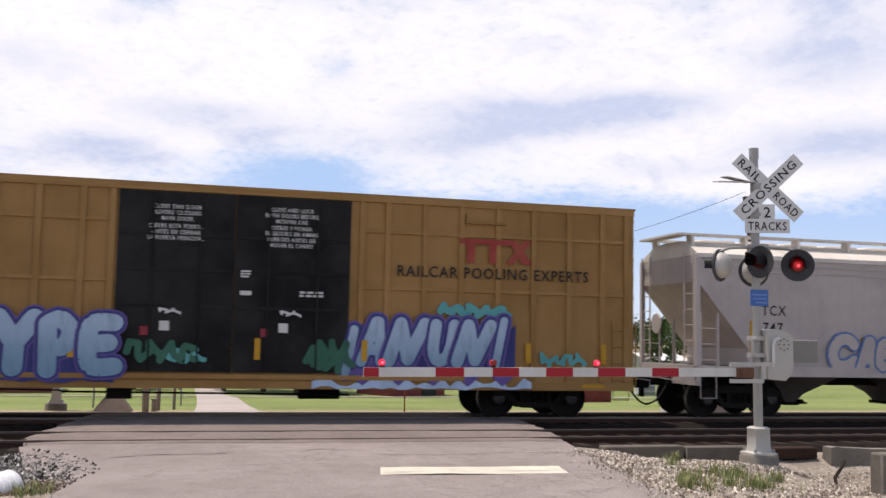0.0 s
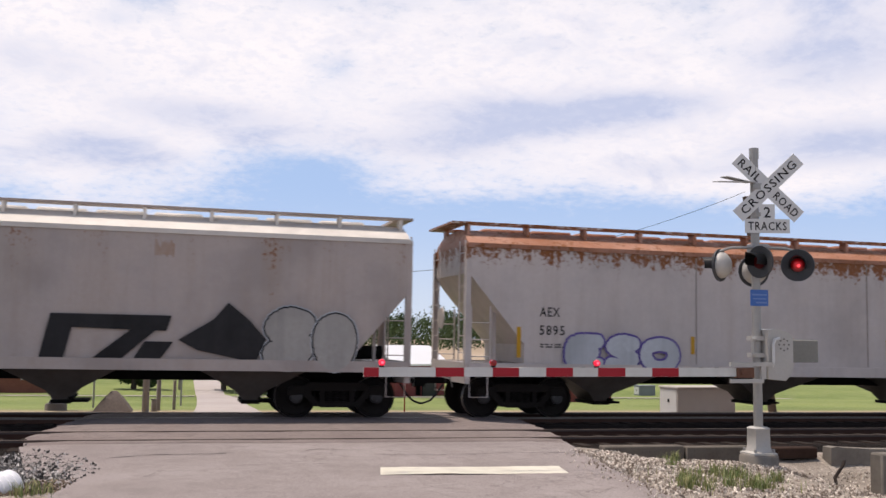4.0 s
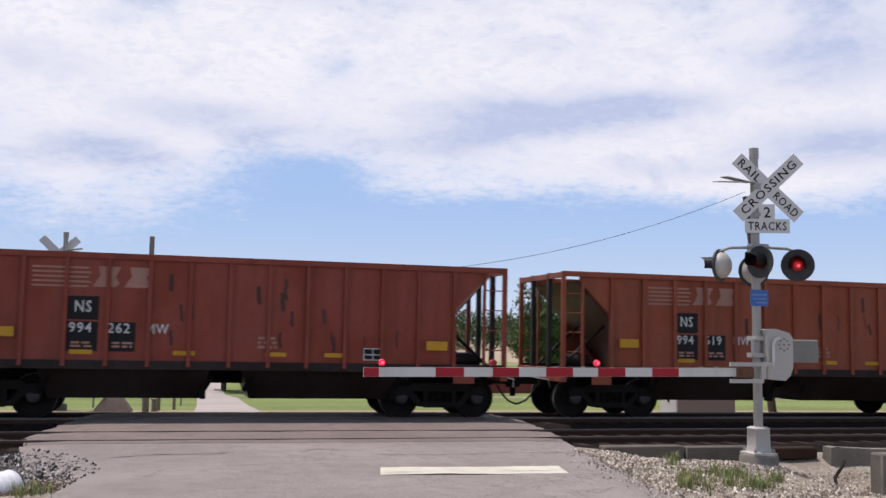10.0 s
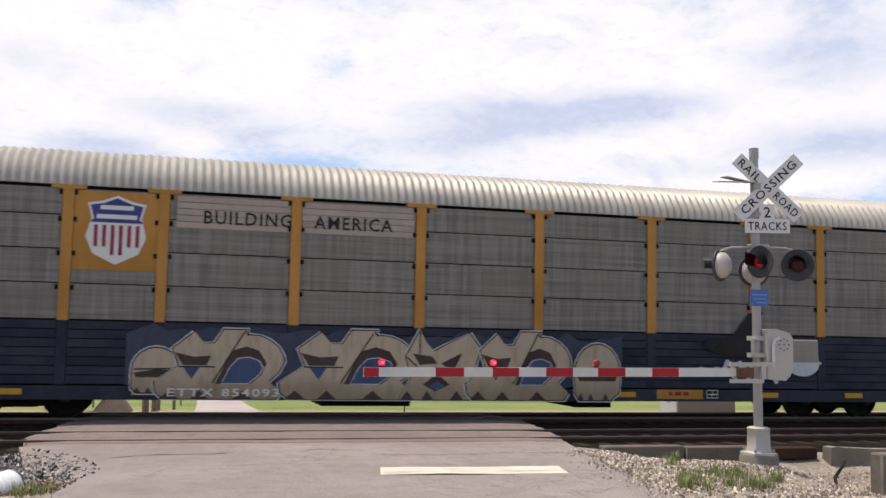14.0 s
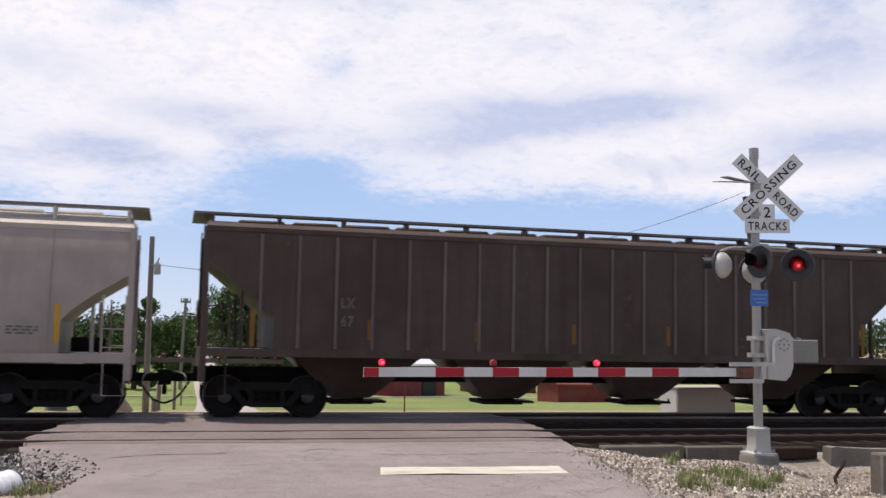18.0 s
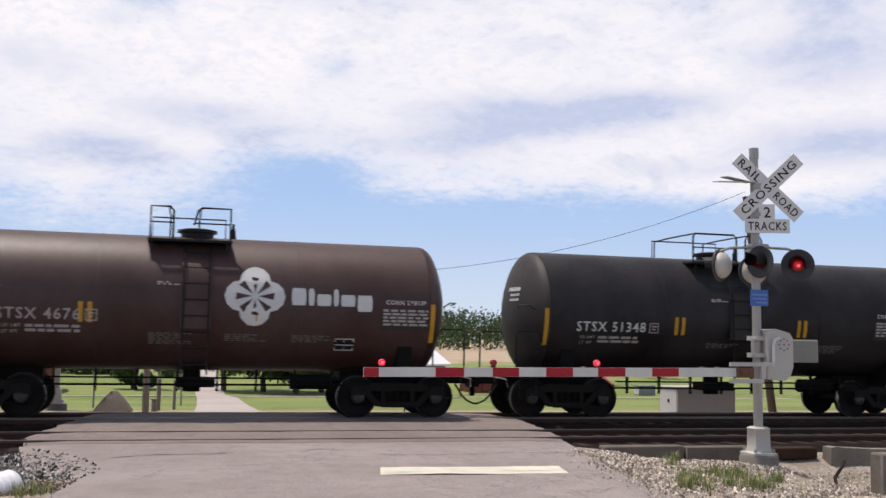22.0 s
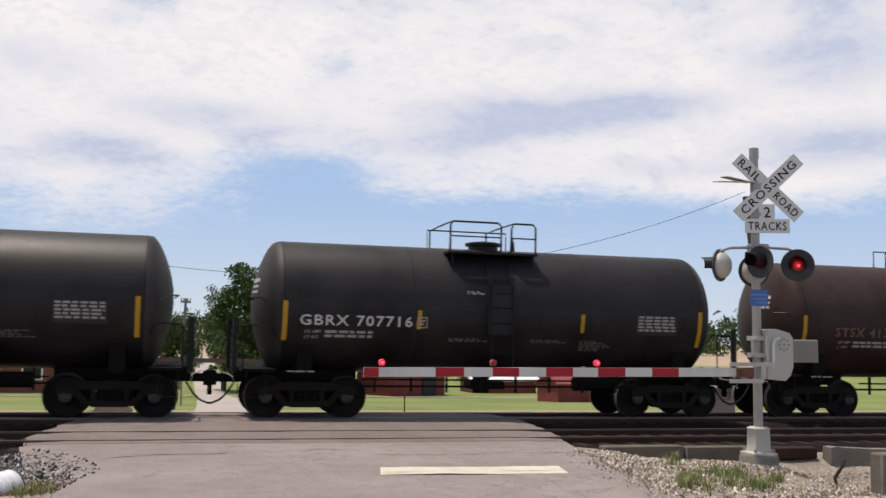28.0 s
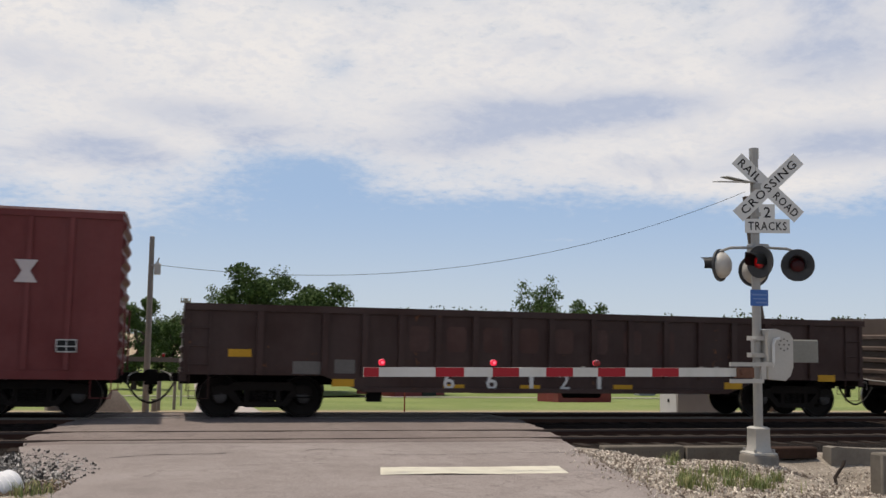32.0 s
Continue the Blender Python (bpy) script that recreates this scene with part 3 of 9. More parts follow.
def kerb_and_ditch():
    """The low concrete wall, timbers and blocks along the verge."""
    fo = Form().soft_box(7.1, 8.6, 15.75, 15.98, -0.6, 0.04, 0.02).soft_box(8.62, 10.0, 15.72, 15.96, -0.6, 0.02, 0.02)
    tagged(part("low_wall", fo, WALL_GREY), "low weathered concrete wall along the verge", "wall", kind="structure")
    rot = Form().soft_box(10.05, 11.35, 15.9, 16.15, -0.22, -0.03, 0.02)
    tagged(part("rotten_timber", rot, plain("rotten_brown_timber", (0.045, 0.024, 0.016), 0.9, 0, 0.6, 9)), "rotten brown timber lying behind the signal foot", "timber")
    fo = Form().slab_xz([(11.48, -0.6), (12.9, -0.6), (12.9, -0.06), (12.35, -0.05), (12.1, -0.035), (11.75, -0.02), (11.62, 0.0), (11.5, -0.02)], 15.72, 15.97)
    tagged(part("concrete_block", fo, CONCRETE), "broken pale concrete block beside the ditch", "concrete block")
    fo = Form().soft_box(10.98, 11.30, 13.75, 14.05, -1.0, 0.10, 0.03)
    tagged(part("post_stub", fo, CONCRETE), "stubby grey concrete post at the ditch", "post")
    vine = Form().pipe([(10.4, 13.9, -0.02), (10.3, 13.8, -0.08), (10.18, 13.75, -0.17), (10.08, 13.7, -0.25), (10.03, 13.6, -0.34), (10.06, 13.5, -0.45), (10.14, 13.4, -0.6)], 0.028)
    tagged(part("dead_branch", vine, TIMBER), "bare brown branch lying over the ditch edge", "branch")


kerb_and_ditch()


def stones(name, label, spots, size, seed, mat):
    """Loose stones as one scattered heap."""
    rng = random.Random(seed)
    fo = Form()
    for x0, x1, y0, y1, count in spots:
        for _ in range(count):
            x, y = rng.uniform(x0, x1), rng.uniform(y0, y1)
            if edge_at(LEFT_EDGE, y) - 0.08 + min(0.12, rng.gauss(0, 0.14)) < x < edge_at(RIGHT_EDGE, y) + min(0.1, rng.gauss(-0.04, 0.20)):
                continue
            s = size * rng.uniform(0.5, 1.5)
            z = ground_z(x, y) + rng.uniform(-0.2, 0.5) * s + 0.012
            if edge_at(LEFT_EDGE, y) < x < edge_at(RIGHT_EDGE, y) + 0.08:
                s *= 0.7
                z = max(z, 0.004)
            q = Euler((rng.uniform(0, 6), rng.uniform(0, 6), rng.uniform(0, 6))).to_matrix()
            dims = Vector((s * rng.uniform(0.7, 1.4), s * rng.uniform(0.6, 1.0), s * rng.uniform(0.4, 0.8)))
            o = Vector((x, y, z))
            pts = [o + q @ Vector((dims.x * a, dims.y * b, dims.z * c)) for a, b, c in
                   ((1, .1, 0), (-1, 0, .1), (.1, 1, 0), (0, -1, -.1), (.2, 0, 1), (0, .1, -1))]
            i = fo.pts(pts)
            for t in ((0, 2, 4), (2, 1, 4), (1, 3, 4), (3, 0, 4), (2, 0, 5), (1, 2, 5), (3, 1, 5), (0, 3, 5)):
                fo.f.append(tuple(i[k] for k in t))
    me = fo.mesh(name, mat, smooth=False)
    tagged(part(name, me, mat), label, "gravel", kind="stuff")


def stone_mat(name, a, b_, power=1.4):
    m, n, b = material(name)
    isl = n.add("ShaderNodeNewGeometry").outputs["Random Per Island"]
    v = n.add("ShaderNodeTexCoord").outputs["Object"]
    n.link(n.mix(n.math("POWER", isl, power), (*a, 1), (*b_, 1)), b.inputs["Base Color"])
    b.inputs["Roughness"].default_value = 0.9
    bumped(n, b, n.noise(v, 60, 4), 0.4, 0.01)
    return m


stones("ballast_heap", "coarse pale and dark ballast stones beside the road", [(-4.2, -0.7, 12.4, 17.2, 4200), (-3.2, -1.1, 13.2, 16.4, 2600)], 0.034, 3, stone_mat("ballast_stone", (0.02, 0.018, 0.017), (0.52, 0.49, 0.46), 2.6))
stones("gravel_verge", "loose pale gravel on the road verge", [(5.2, 10.6, 10.4, 15.7, 8200), (6.4, 9.0, 13.0, 15.7, 3000), (9.0, 12.4, 10.8, 15.4, 2600)], 0.023, 4, stone_mat("gravel_stone", (0.17, 0.13, 0.10), (0.82, 0.735, 0.63), 1.7))


def blades(name, label, spots, seed, tall=0.16):
    rng = random.Random(seed)
    fo = Form()
    for cx, cy, sx, sy, count in spots:
        for _ in range(count):
            x, y = rng.gauss(cx, sx), rng.gauss(cy, sy)
            z = ground_z(x, y) - 0.01
            a, h, w = rng.uniform(0, 6.28), tall * rng.uniform(0.35, 1.1), rng.uniform(0.004, 0.009)
            d = Vector((math.cos(a), math.sin(a), 0))
            bend = d * h * rng.uniform(0.1, 0.7)
            side = Vector((-d.y, d.x, 0)) * w
            o = Vector((x, y, z))
            i = fo.pts([o - side, o + side, o + side * 0.7 + bend * 0.4 + Vector((0, 0, h * 0.6)), o - side * 0.7 + bend * 0.4 + Vector((0, 0, h * 0.6)), o + bend + Vector((0, 0, h))])
            fo.f += [(i[0], i[1], i[2], i[3]), (i[3], i[2], i[4])]
    m, n, b = material("weed_green")
    isl = n.add("ShaderNodeNewGeometry").outputs["Random Per Island"]
    n.link(n.mix(isl, (0.09, 0.165, 0.03, 1), (0.33, 0.30, 0.13, 1)), b.inputs["Base Color"])
    b.inputs["Roughness"].default_value = 0.6
    tagged(part(name, fo.mesh(name, m, False), m), label, "weeds", kind="stuff")


tufts = random.Random(19)
WEEDS = [(7.59, 14.2, 0.05, 0.05, 80), (7.2, 13.6, 0.05, 0.05, 40), (7.97, 15.3, 0.05, 0.04, 40), (-1.45, 12.2, 0.12, 0.1, 120), (7.2, 12.0, 0.45, 0.4, 150)]
for cx, cy, count in ((6.5, 11.75, 6), (7.5, 12.7, 8), (7.25, 11.6, 7), (6.9, 12.25, 3), (7.9, 12.1, 3)):
    WEEDS += [(cx + tufts.gauss(0, 0.20), cy + tufts.gauss(0, 0.17), 0.045, 0.045, tufts.randint(18, 60)) for _ in range(count)]
blades("verge_weeds", "tufts of green weeds growing in the gravel", WEEDS, 7, 0.21)


def culvert():
    """The corrugated white plastic pipe end."""
    t = thing("culvert_pipe", "white corrugated plastic drain pipe end in the gravel", "pipe")
    prof = []
    for k in range(40):
        prof.append((k * 0.022, 0.20 + 0.014 * math.sin(k * math.pi / 2)))
    a = Vector((-1.72, 12.72, -0.03))
    d = Vector((-0.62, -0.75, -0.12)).normalized()
    part("pipe_wall", Form().lathe(prof, a, d, 28), plain("white_plastic", (0.72, 0.72, 0.74), 0.45, 0, 0.05), t)
    # flat cap: the shade inside the pipe is put into its dark colour
    part("pipe_bore", Form().lathe([(-0.004, 0.175), (-0.003, 0.1)], a, d, 24), plain("shaded_bore", (0.12, 0.13, 0.12), 0.8), t, "dark bore of the pipe")


culvert()


stones("soil_clods", "crumbly brown soil and clods at the road edge", [(-2.1, -0.75, 12.25, 13.2, 1500), (-1.7, -0.8, 12.4, 12.9, 1200)], 0.026, 11, stone_mat("brown_soil_clod", (0.055, 0.035, 0.024), (0.27, 0.20, 0.14), 1.6))


# ---- crossing signals ----
LENS_DARK = plain("dark_red_lens", (0.06, 0.005, 0.006), 0.15, 0, 0.1)
TARGET = plain("dull_black_target", (0.062, 0.064, 0.067), 0.5, 0, 0.2)
BULB_LIT = glow("lit_bulb", (1.0, 0.07, 0.09), 1.7)
GATE_LAMP = glow("gate_lamp_glow", (1.0, 0.015, 0.07), 0.85)
GATE_CORE = glow("gate_lamp_core", (1.0, 0.16, 0.26), 1.2)
GATE_LAMP_DIM = glow("gate_lamp_weak_glow", (1.0, 0.02, 0.03), 0.05, (0.16, 0.01, 0.012))


def lens_mat():
    """A red lens whose light gathers at the middle."""
    m = glow("lit_red_lens", (1.0, 0.012, 0.022), 0.3, (0.10, 0.006, 0.007))
    n = Nodes(m.node_tree)
    b = m.node_tree.nodes["Principled BSDF"]
    v = n.add("ShaderNodeTexCoord").outputs["Object"]
    far = n.add("ShaderNodeVectorMath")
    far.operation = "LENGTH"
    n.link(v, far.inputs[0])
    n.link(n.ramp(far.outputs["Value"], 0.008, 0.09, 0.50, 0.035), b.inputs["Emission Strength"])
    return m


LENS_LIT = lens_mat()


FLASHERS = []


def disc_lamp(name, parent, x, y, z, face, phase=None):
    """A flasher: round black target with a silver back, hood, and a turning red lens that glows on one side."""
    head = part(name, Form().lathe([(0.03, 0.112), (0.026, 0.115), (0.0, 0.232), (-0.004, 0.246), (0.012, 0.252), (0.03, 0.25), (0.03, 0.112)], (0, 0, 0), (0, 1, 0), 36), TARGET, parent,
                "black round lamp target", pose(x, y, z, 0, 0, face))
    part("housing", Form().lathe([(0.031, 0.205), (0.07, 0.20), (0.11, 0.18), (0.15, 0.135), (0.18, 0.07), (0.19, 0.02)], (0, 0, 0), (0, 1, 0), 32), SILVER, head, "silver lamp housing")
    hood = Form()
    last = None
    for k in range(13):
        a = math.pi * (-0.14 + 1.28 * k / 12)
        c, s = math.cos(a), math.sin(a)
        ring = hood.pts([(0.128 * c, 0.02, 0.128 * s), (0.118 * c, -0.31 + 0.13 * abs(c), 0.118 * s + 0.01), (0.126 * c, -0.31 + 0.13 * abs(c), 0.126 * s + 0.01), (0.136 * c, 0.02, 0.136 * s)])
        if last:
            hood.quad_ring(last, ring)
        last = ring
    part("hood", hood, BLACK, head)
    lens = part("turning_lens", Form().lathe([(0.0, 0.104), (0.006, 0.104), (0.012, 0.05)], (0, 0, 0), (0, 1, 0), 24), LENS_DARK, head, "dark red lens back")
    glass = part("lens", Form().lathe([(-0.018, 0.03), (-0.014, 0.07), (-0.002, 0.104)], (0, 0, 0), (0, 1, 0), 24), LENS_LIT if phase is not None else LENS_DARK, lens, "glowing red lens")
    if phase is not None:
        part("bulb", Form().lathe([(-0.03, 0.006), (-0.026, 0.018), (-0.019, 0.024)], (0.014, 0, -0.012), (0, 1, 0), 14), BULB_LIT, lens)
        FLASHERS.append((lens, phase))
    return head


def crossbuck(parent, cx, cy, cz, size, lettered, turn=0.0):
    ang = 43.5
    for words, a in (("CROSSING", ang), ("RAIL ROAD", -ang)):
        d = 0.0 if words == "CROSSING" else 0.022
        m = Matrix.Translation((cx, cy, cz)) @ pose(0, 0, 0, 0, 0, turn) @ pose(0, d, 0, 0, -a, 0)
        blade = part("blade", Form().soft_box(-size / 2, size / 2, -0.004, 0.004, -0.115, 0.115, 0.003), WHITE_SIGN, parent, "white reflective crossbuck blade", m)
        if lettered:
            if words == "CROSSING":
                sub = [("CROSSING", 0.0, 1.14)]
            else:
                sub = [("RAIL", -0.385, 0.42), ("ROAD", 0.385, 0.46)]
            for w, x, width in sub:
                lettering(w, x, -0.062, 0.125, INK, blade, width, y=-0.0065)


GATE_BACK = plain("unpainted_gate_back", (0.15, 0.13, 0.12), 0.7, 0, 0.3)
COUNTER_GREY = plain("dull_counterweight_paint", (0.24, 0.235, 0.21), 0.6, 0, 0.2)
DARK_BOLT = plain("grimy_bolt_head", (0.14, 0.13, 0.12), 0.6, 0.3, 0.2)
SIGN_BACK = plain("sign_back", (0.40, 0.39, 0.37), 0.5, 0.2)
NOTICE_BLUE = plain("blue_enamel", (0.06, 0.15, 0.42), 0.4, 0, 0.12)
NOTICE_PRINT = plain("faint_notice_print", (0.16, 0.25, 0.50), 0.5, 0, 0.1)


def crossing_signal(name, label, base, lean, near):
    t = thing(name, label, "crossing signal", "crossing signals", Matrix.Translation(base) @ pose(0, 0, 0, 0, lean, 0 if near else 180))
    H = 4.86
    foot = Form().lathe([(-0.4, 0.30), (0.10, 0.29), (0.135, 0.27), (0.14, 0.1)], (0, 0, 0), (0, 0, 1), 20)
    part("foundation", foot, CONCRETE, t, "round-edged concrete foundation")
    cast = Form().rings([(0.13, -0.2, 0.2, -0.2, 0.2), (0.155, -0.2, 0.2, -0.2, 0.2), (0.18, -0.15, 0.15, -0.15, 0.15), (0.24, -0.125, 0.125, -0.125, 0.125), (0.50, -0.12, 0.12, -0.12, 0.12), (0.52, -0.13, 0.13, -0.13, 0.13), (0.55, -0.09, 0.09, -0.09, 0.09)])
    base_ob = part("base_casting", cast, SILVER, t, "silver cast base")
    for sx in (-1, 1):
        for sy in (-1, 1):
            part("bolt", Form().rod((sx * 0.155, sy * 0.155, 0.15), (sx * 0.155, sy * 0.155, 0.22), 0.022), GALV, base_ob)
    part("pole", Form().lathe([(0.5, 0.07), (H - 0.16, 0.064), (H - 0.16, 0.074), (H, 0.074), (H + 0.012, 0.03)], (0, 0, 0), (0, 0, 1), 20), GALV, t)
    crossbuck(t, 0.165, -0.125, 4.235, 1.33, near, -14 if near else 0)
    part("blade_clamp", Form().box(-0.06, 0.2, -0.10, -0.05, 4.2, 4.3), GALV, t)
    part("blade_clamp", Form().box(-0.05, 0.16, -0.10, -0.05, 3.78, 3.84), GALV, t)
    # side-road crossbuck seen edge on
    for x, y, z, half, slope, lift in ((-0.35, 0.0, 4.315, 0.32, -2, 6), (-0.235, 0.13, 4.375, 0.23, 9, 5)):
        part("side_blade", Form().soft_box(-half, half, -0.115, 0.115, -0.006, 0.006, 0.003), SIGN_BACK, t, "crossbuck blade seen edge on",
             Matrix.Translation((x, y, z)) @ pose(0, 0, 0, lift, slope, 0))
    plate = part("tracks_sign", Form().slab_xz([(-0.35, -0.11), (0.35, -0.11), (0.35, 0.11), (0.12, 0.11), (0.12, 0.34), (-0.12, 0.34), (-0.12, 0.11), (-0.35, 0.11)], -0.004, 0.004), WHITE_SIGN, t, "white number-of-tracks sign", pose(0.14, -0.12, 3.63, 0, 0, -14 if near else 0))
    if near:
        lettering("2", 0.0, 0.135, 0.16, INK, plate, None, y=-0.0065)
        lettering("TRACKS", 0.0, -0.062, 0.125, INK, plate, 0.6, y=-0.0065)
    # lamp heads
    part("junction_box", Form().soft_box(-0.09, 0.22, -0.06, 0.12, 3.2, 3.36, 0.02), GALV, t)
    part("lamp_arm", Form().pipe([(-0.62, 0.02, 3.22), (-0.45, -0.02, 3.28), (0.1, -0.06, 3.30), (0.5, -0.08, 3.29), (0.68, -0.10, 3.24)], 0.022, 8), GALV, t)
    if near:
        disc_lamp("lamp_head", t, -0.075, -0.22, 3.06, -74, 0.0)
        disc_lamp("lamp_head", t, 0.61, -0.20, 3.03, -37, 0.5)
        disc_lamp("back_lamp_head", t, -0.60, 0.06, 3.01, -146)
        disc_lamp("back_lamp_head", t, 0.12, 0.26, 2.95, 172)
    else:
        disc_lamp("lamp_head", t, 0.24, -0.12, 3.50, 62)
        disc_lamp("lamp_head", t, -0.30, -0.12, 3.50, -62)
        disc_lamp("back_lamp_head", t, 0.40, 0.14, 2.83, 168, 0.0)
        disc_lamp("back_lamp_head", t, -0.38, 0.14, 2.83, 168, 0.5)
        part("lower_lamp_arm", Form().rod((-0.4, 0.06, 2.98), (0.42, 0.06, 2.98), 0.022, 8), GALV, t)
    sign = part("notice_plate", Form().box(-0.155, 0.155, -0.088, -0.082, 2.39, 2.64), NOTICE_BLUE, t, "small blue notice plate")
    part("notice_print", Form().box(-0.13, 0.13, -0.0905, -0.0885, 2.55, 2.575).box(-0.11, 0.12, -0.0905, -0.0885, 2.49, 2.51).box(-0.06, 0.13, -0.0905, -0.0885, 2.43, 2.455), NOTICE_PRINT, sign)
    # gate mechanism
    mech = Form().slab_xz([(0.06, 1.28), (0.36, 1.25), (0.45, 1.33), (0.50, 1.46), (0.50, 1.90), (0.44, 1.98), (0.20, 2.04), (0.06, 2.02)], -0.20, 0.16)
    box = part("gate_mechanism", mech, SILVER, t, "silver gate mechanism housing")
    for k in range(8):
        a = k * math.pi / 4
        part("bolt", Form().rod((0.34 + 0.085 * math.cos(a), -0.206, 1.80 + 0.085 * math.sin(a)), (0.34 + 0.085 * math.cos(a), -0.196, 1.80 + 0.085 * math.sin(a)), 0.014, 8), DARK_BOLT, box)
    part("bolt", Form().rod((0.34, -0.206, 1.80), (0.34, -0.196, 1.80), 0.016, 8), DARK_BOLT, box)
    part("clamp", Form().box(-0.11, 0.11, -0.11, 0.11, 1.86, 1.93).box(-0.11, 0.11, -0.11, 0.11, 1.60, 1.67).rod((-0.14, -0.1, 1.62), (-0.14, -0.1, 1.92), 0.025).rod((-0.17, -0.1, 1.88), (-0.1, -0.1, 1.88), 0.035).rod((-0.17, -0.1, 1.64), (-0.1, -0.1, 1.64), 0.035), SILVER, t)
    part("crank_rod", Form().pipe([(0.24, -0.24, 1.90), (0.16, -0.24, 1.88), (0.13, -0.24, 1.80), (0.13, -0.24, 1.55), (0.10, -0.24, 1.47)], 0.024), WHITE_SIGN, t)
    fork = part("arm_fork", Form().box(-0.62, 0.1, -0.27, -0.22, 1.47, 1.53).box(-0.62, -0.06, -0.27, -0.22, 1.22, 1.28).box(-0.10, -0.02, -0.27, -0.22, 1.28, 1.47), SILVER, t)
    part("breakaway_bracket", Form().box(-0.5, -0.22, -0.26, -0.16, 1.30, 1.45).rod((-0.42, -0.3, 1.38), (-0.42, -0.1, 1.38), 0.035), plain("rusty_bracket", (0.18, 0.09, 0.06), 0.8, 0, 0.4), fork, "rusty breakaway bracket")
    # the arm: striped board with lamps
    arm = part("gate_arm", Form().rings([(1.315, -6.19, -0.45, -0.222, -0.20), (1.445, -6.19, -0.45, -0.222, -0.20)]), GATE_WHITE if near else GATE_BACK, t, "red and white striped gate arm, lowered")
    x_base = 8.74
    for a, b in ((2.55, 2.76), (3.56, 3.97), (4.39, 4.78), (5.19, 5.60), (5.99, 6.42), (6.85, 7.28)):
        part("stripe", Form().box(a - x_base, b - x_base, -0.2255, -0.2222, 1.317, 1.443), RED_SHEET, arm, "red reflective stripe")
    # the tip lamp burns steadily, the other two flash in turn: each has a lit and a dark side
    for x, phase in ((2.80, None), (4.40, 0.0), (5.97, 0.5)):
        lx = x - x_base
        lamp = part("arm_lamp", Form().box(lx - 0.03, lx + 0.03, -0.235, -0.19, 1.445, 1.47), BLACK, t)
        me = Form().lathe([(-0.058, 0.008), (-0.052, 0.022), (-0.045, 0.042), (-0.002, 0.048), (0.002, 0.048), (0.045, 0.042), (0.05, 0.02)], (0, 0, 0), (0, 1, 0), 16).mesh("arm_lamp_lens", GATE_LAMP)
        me.materials.append(GATE_CORE)
        me.materials.append(GATE_LAMP_DIM)
        for p in me.polygons:
            p.material_index = 1 if p.center.y < -0.049 else 0 if p.center.y < 0.0 else 2
        lens = part("arm_lamp_lens", me, GATE_LAMP, lamp, "red lamp lens", pose(lx, -0.21, 1.51))
        if phase is not None and near:
            FLASHERS.append((lens, phase))
    for x in (-1.1, -0.85, -3.0):
        part("bolt", Form().box(x, x + 0.05, -0.23, -0.19, 1.445, 1.46), GALV, arm)
    part("counterweight", Form().soft_box(0.50, 1.22, 0.17, 0.21, 1.52, 1.88, 0.02).box(0.1, 0.55, 0.16, 0.2, 1.6, 1.7), COUNTER_GREY, t, "flat dull grey counterweight")
    return t


near_signal = crossing_signal("crossing_signal", "silver crossing signal mast with crossbuck, red flashers and lowered gate", (8.74, 13.7, 0.0), -0.55, True)
far_signal = crossing_signal("crossing_signal", "silver crossing signal seen from behind across the tracks", (-2.98, 29.5, -0.32), -0.35, False)


# ---- poles, wires and boxes behind the tracks ----
WOOD_POLE = plain("grey_pole_wood", (0.27, 0.24, 0.21), 0.9, 0, 0.25, 6)
DARK_POLE = plain("brown_pole_wood", (0.13, 0.10, 0.08), 0.9, 0, 0.3, 6)


def utility_pole(label, x, y, top, r, mat, can=False, arm=0.0, lean=0.0):
    z = ground_z(x, y)
    t = thing("utility_pole", label, "utility pole", "utility poles", pose(x, y, z, 0, lean, 0))
    h = top - z
    part("shaft", Form().lathe([(-0.3, r * 1.15), (h, r * 0.8), (h + 0.01, r * 0.5)], (0, 0, 0), (0, 0, 1), 12), mat, t)
    if can:
        part("transformer", Form().lathe([(-0.16, 0.05), (-0.16, 0.09), (0.12, 0.09), (0.15, 0.06), (0.2, 0.02)], (0.17, -0.1, h - 0.88), (0, 0, 1), 14), SILVER, t, "small grey transformer can")
        part("bracket", Form().box(0.0, 0.14, -0.12, -0.06, h - 0.8, h - 0.76), GALV, t)
        part("bushing", Form().rod((0.17, -0.1, h - 0.7), (0.2, -0.1, h - 0.58), 0.02), GALV, t)
    if arm:
        part("crossarm", Form().box(-arm, arm, -0.06, 0.06, h - 0.25, h - 0.13), mat, t)
        for s in (-0.9, -0.4, 0.4, 0.9):
            part("insulator", Form().rod((s * arm, 0, h - 0.13), (s * arm, 0, h + 0.03), 0.03), GALV, t)
    return t


utility_pole("weathered grey wooden pole with a transformer can", -0.60, 28.4, 4.42, 0.085, WOOD_POLE, can=True, lean=-0.3)
utility_pole("thin wooden pole with a short crossarm", 0.55, 57.5, 3.75, 0.09, WOOD_POLE, arm=0.28, lean=1.5)
utility_pole("brown wooden pole leaning behind the signal mast", 18.75, 28.6, 6.65, 0.12, DARK_POLE, lean=-7.6)


def wire(label, a, b, sag, r=0.011):
    a, b = Vector(a), Vector(b)
    P = [a.lerp(b, k / 30) - Vector((0, 0, 4 * sag * (k / 30) * (1 - k / 30))) for k in range(31)]
    tagged(part("overhead_wire", Form().pipe(P, r, 5), BLACK), label, "wire", "wires")


wire("thin black overhead wire sagging between two poles", (-0.55, 28.4, 3.66), (17.7, 28.4, 6.72), 1.20, 0.007)


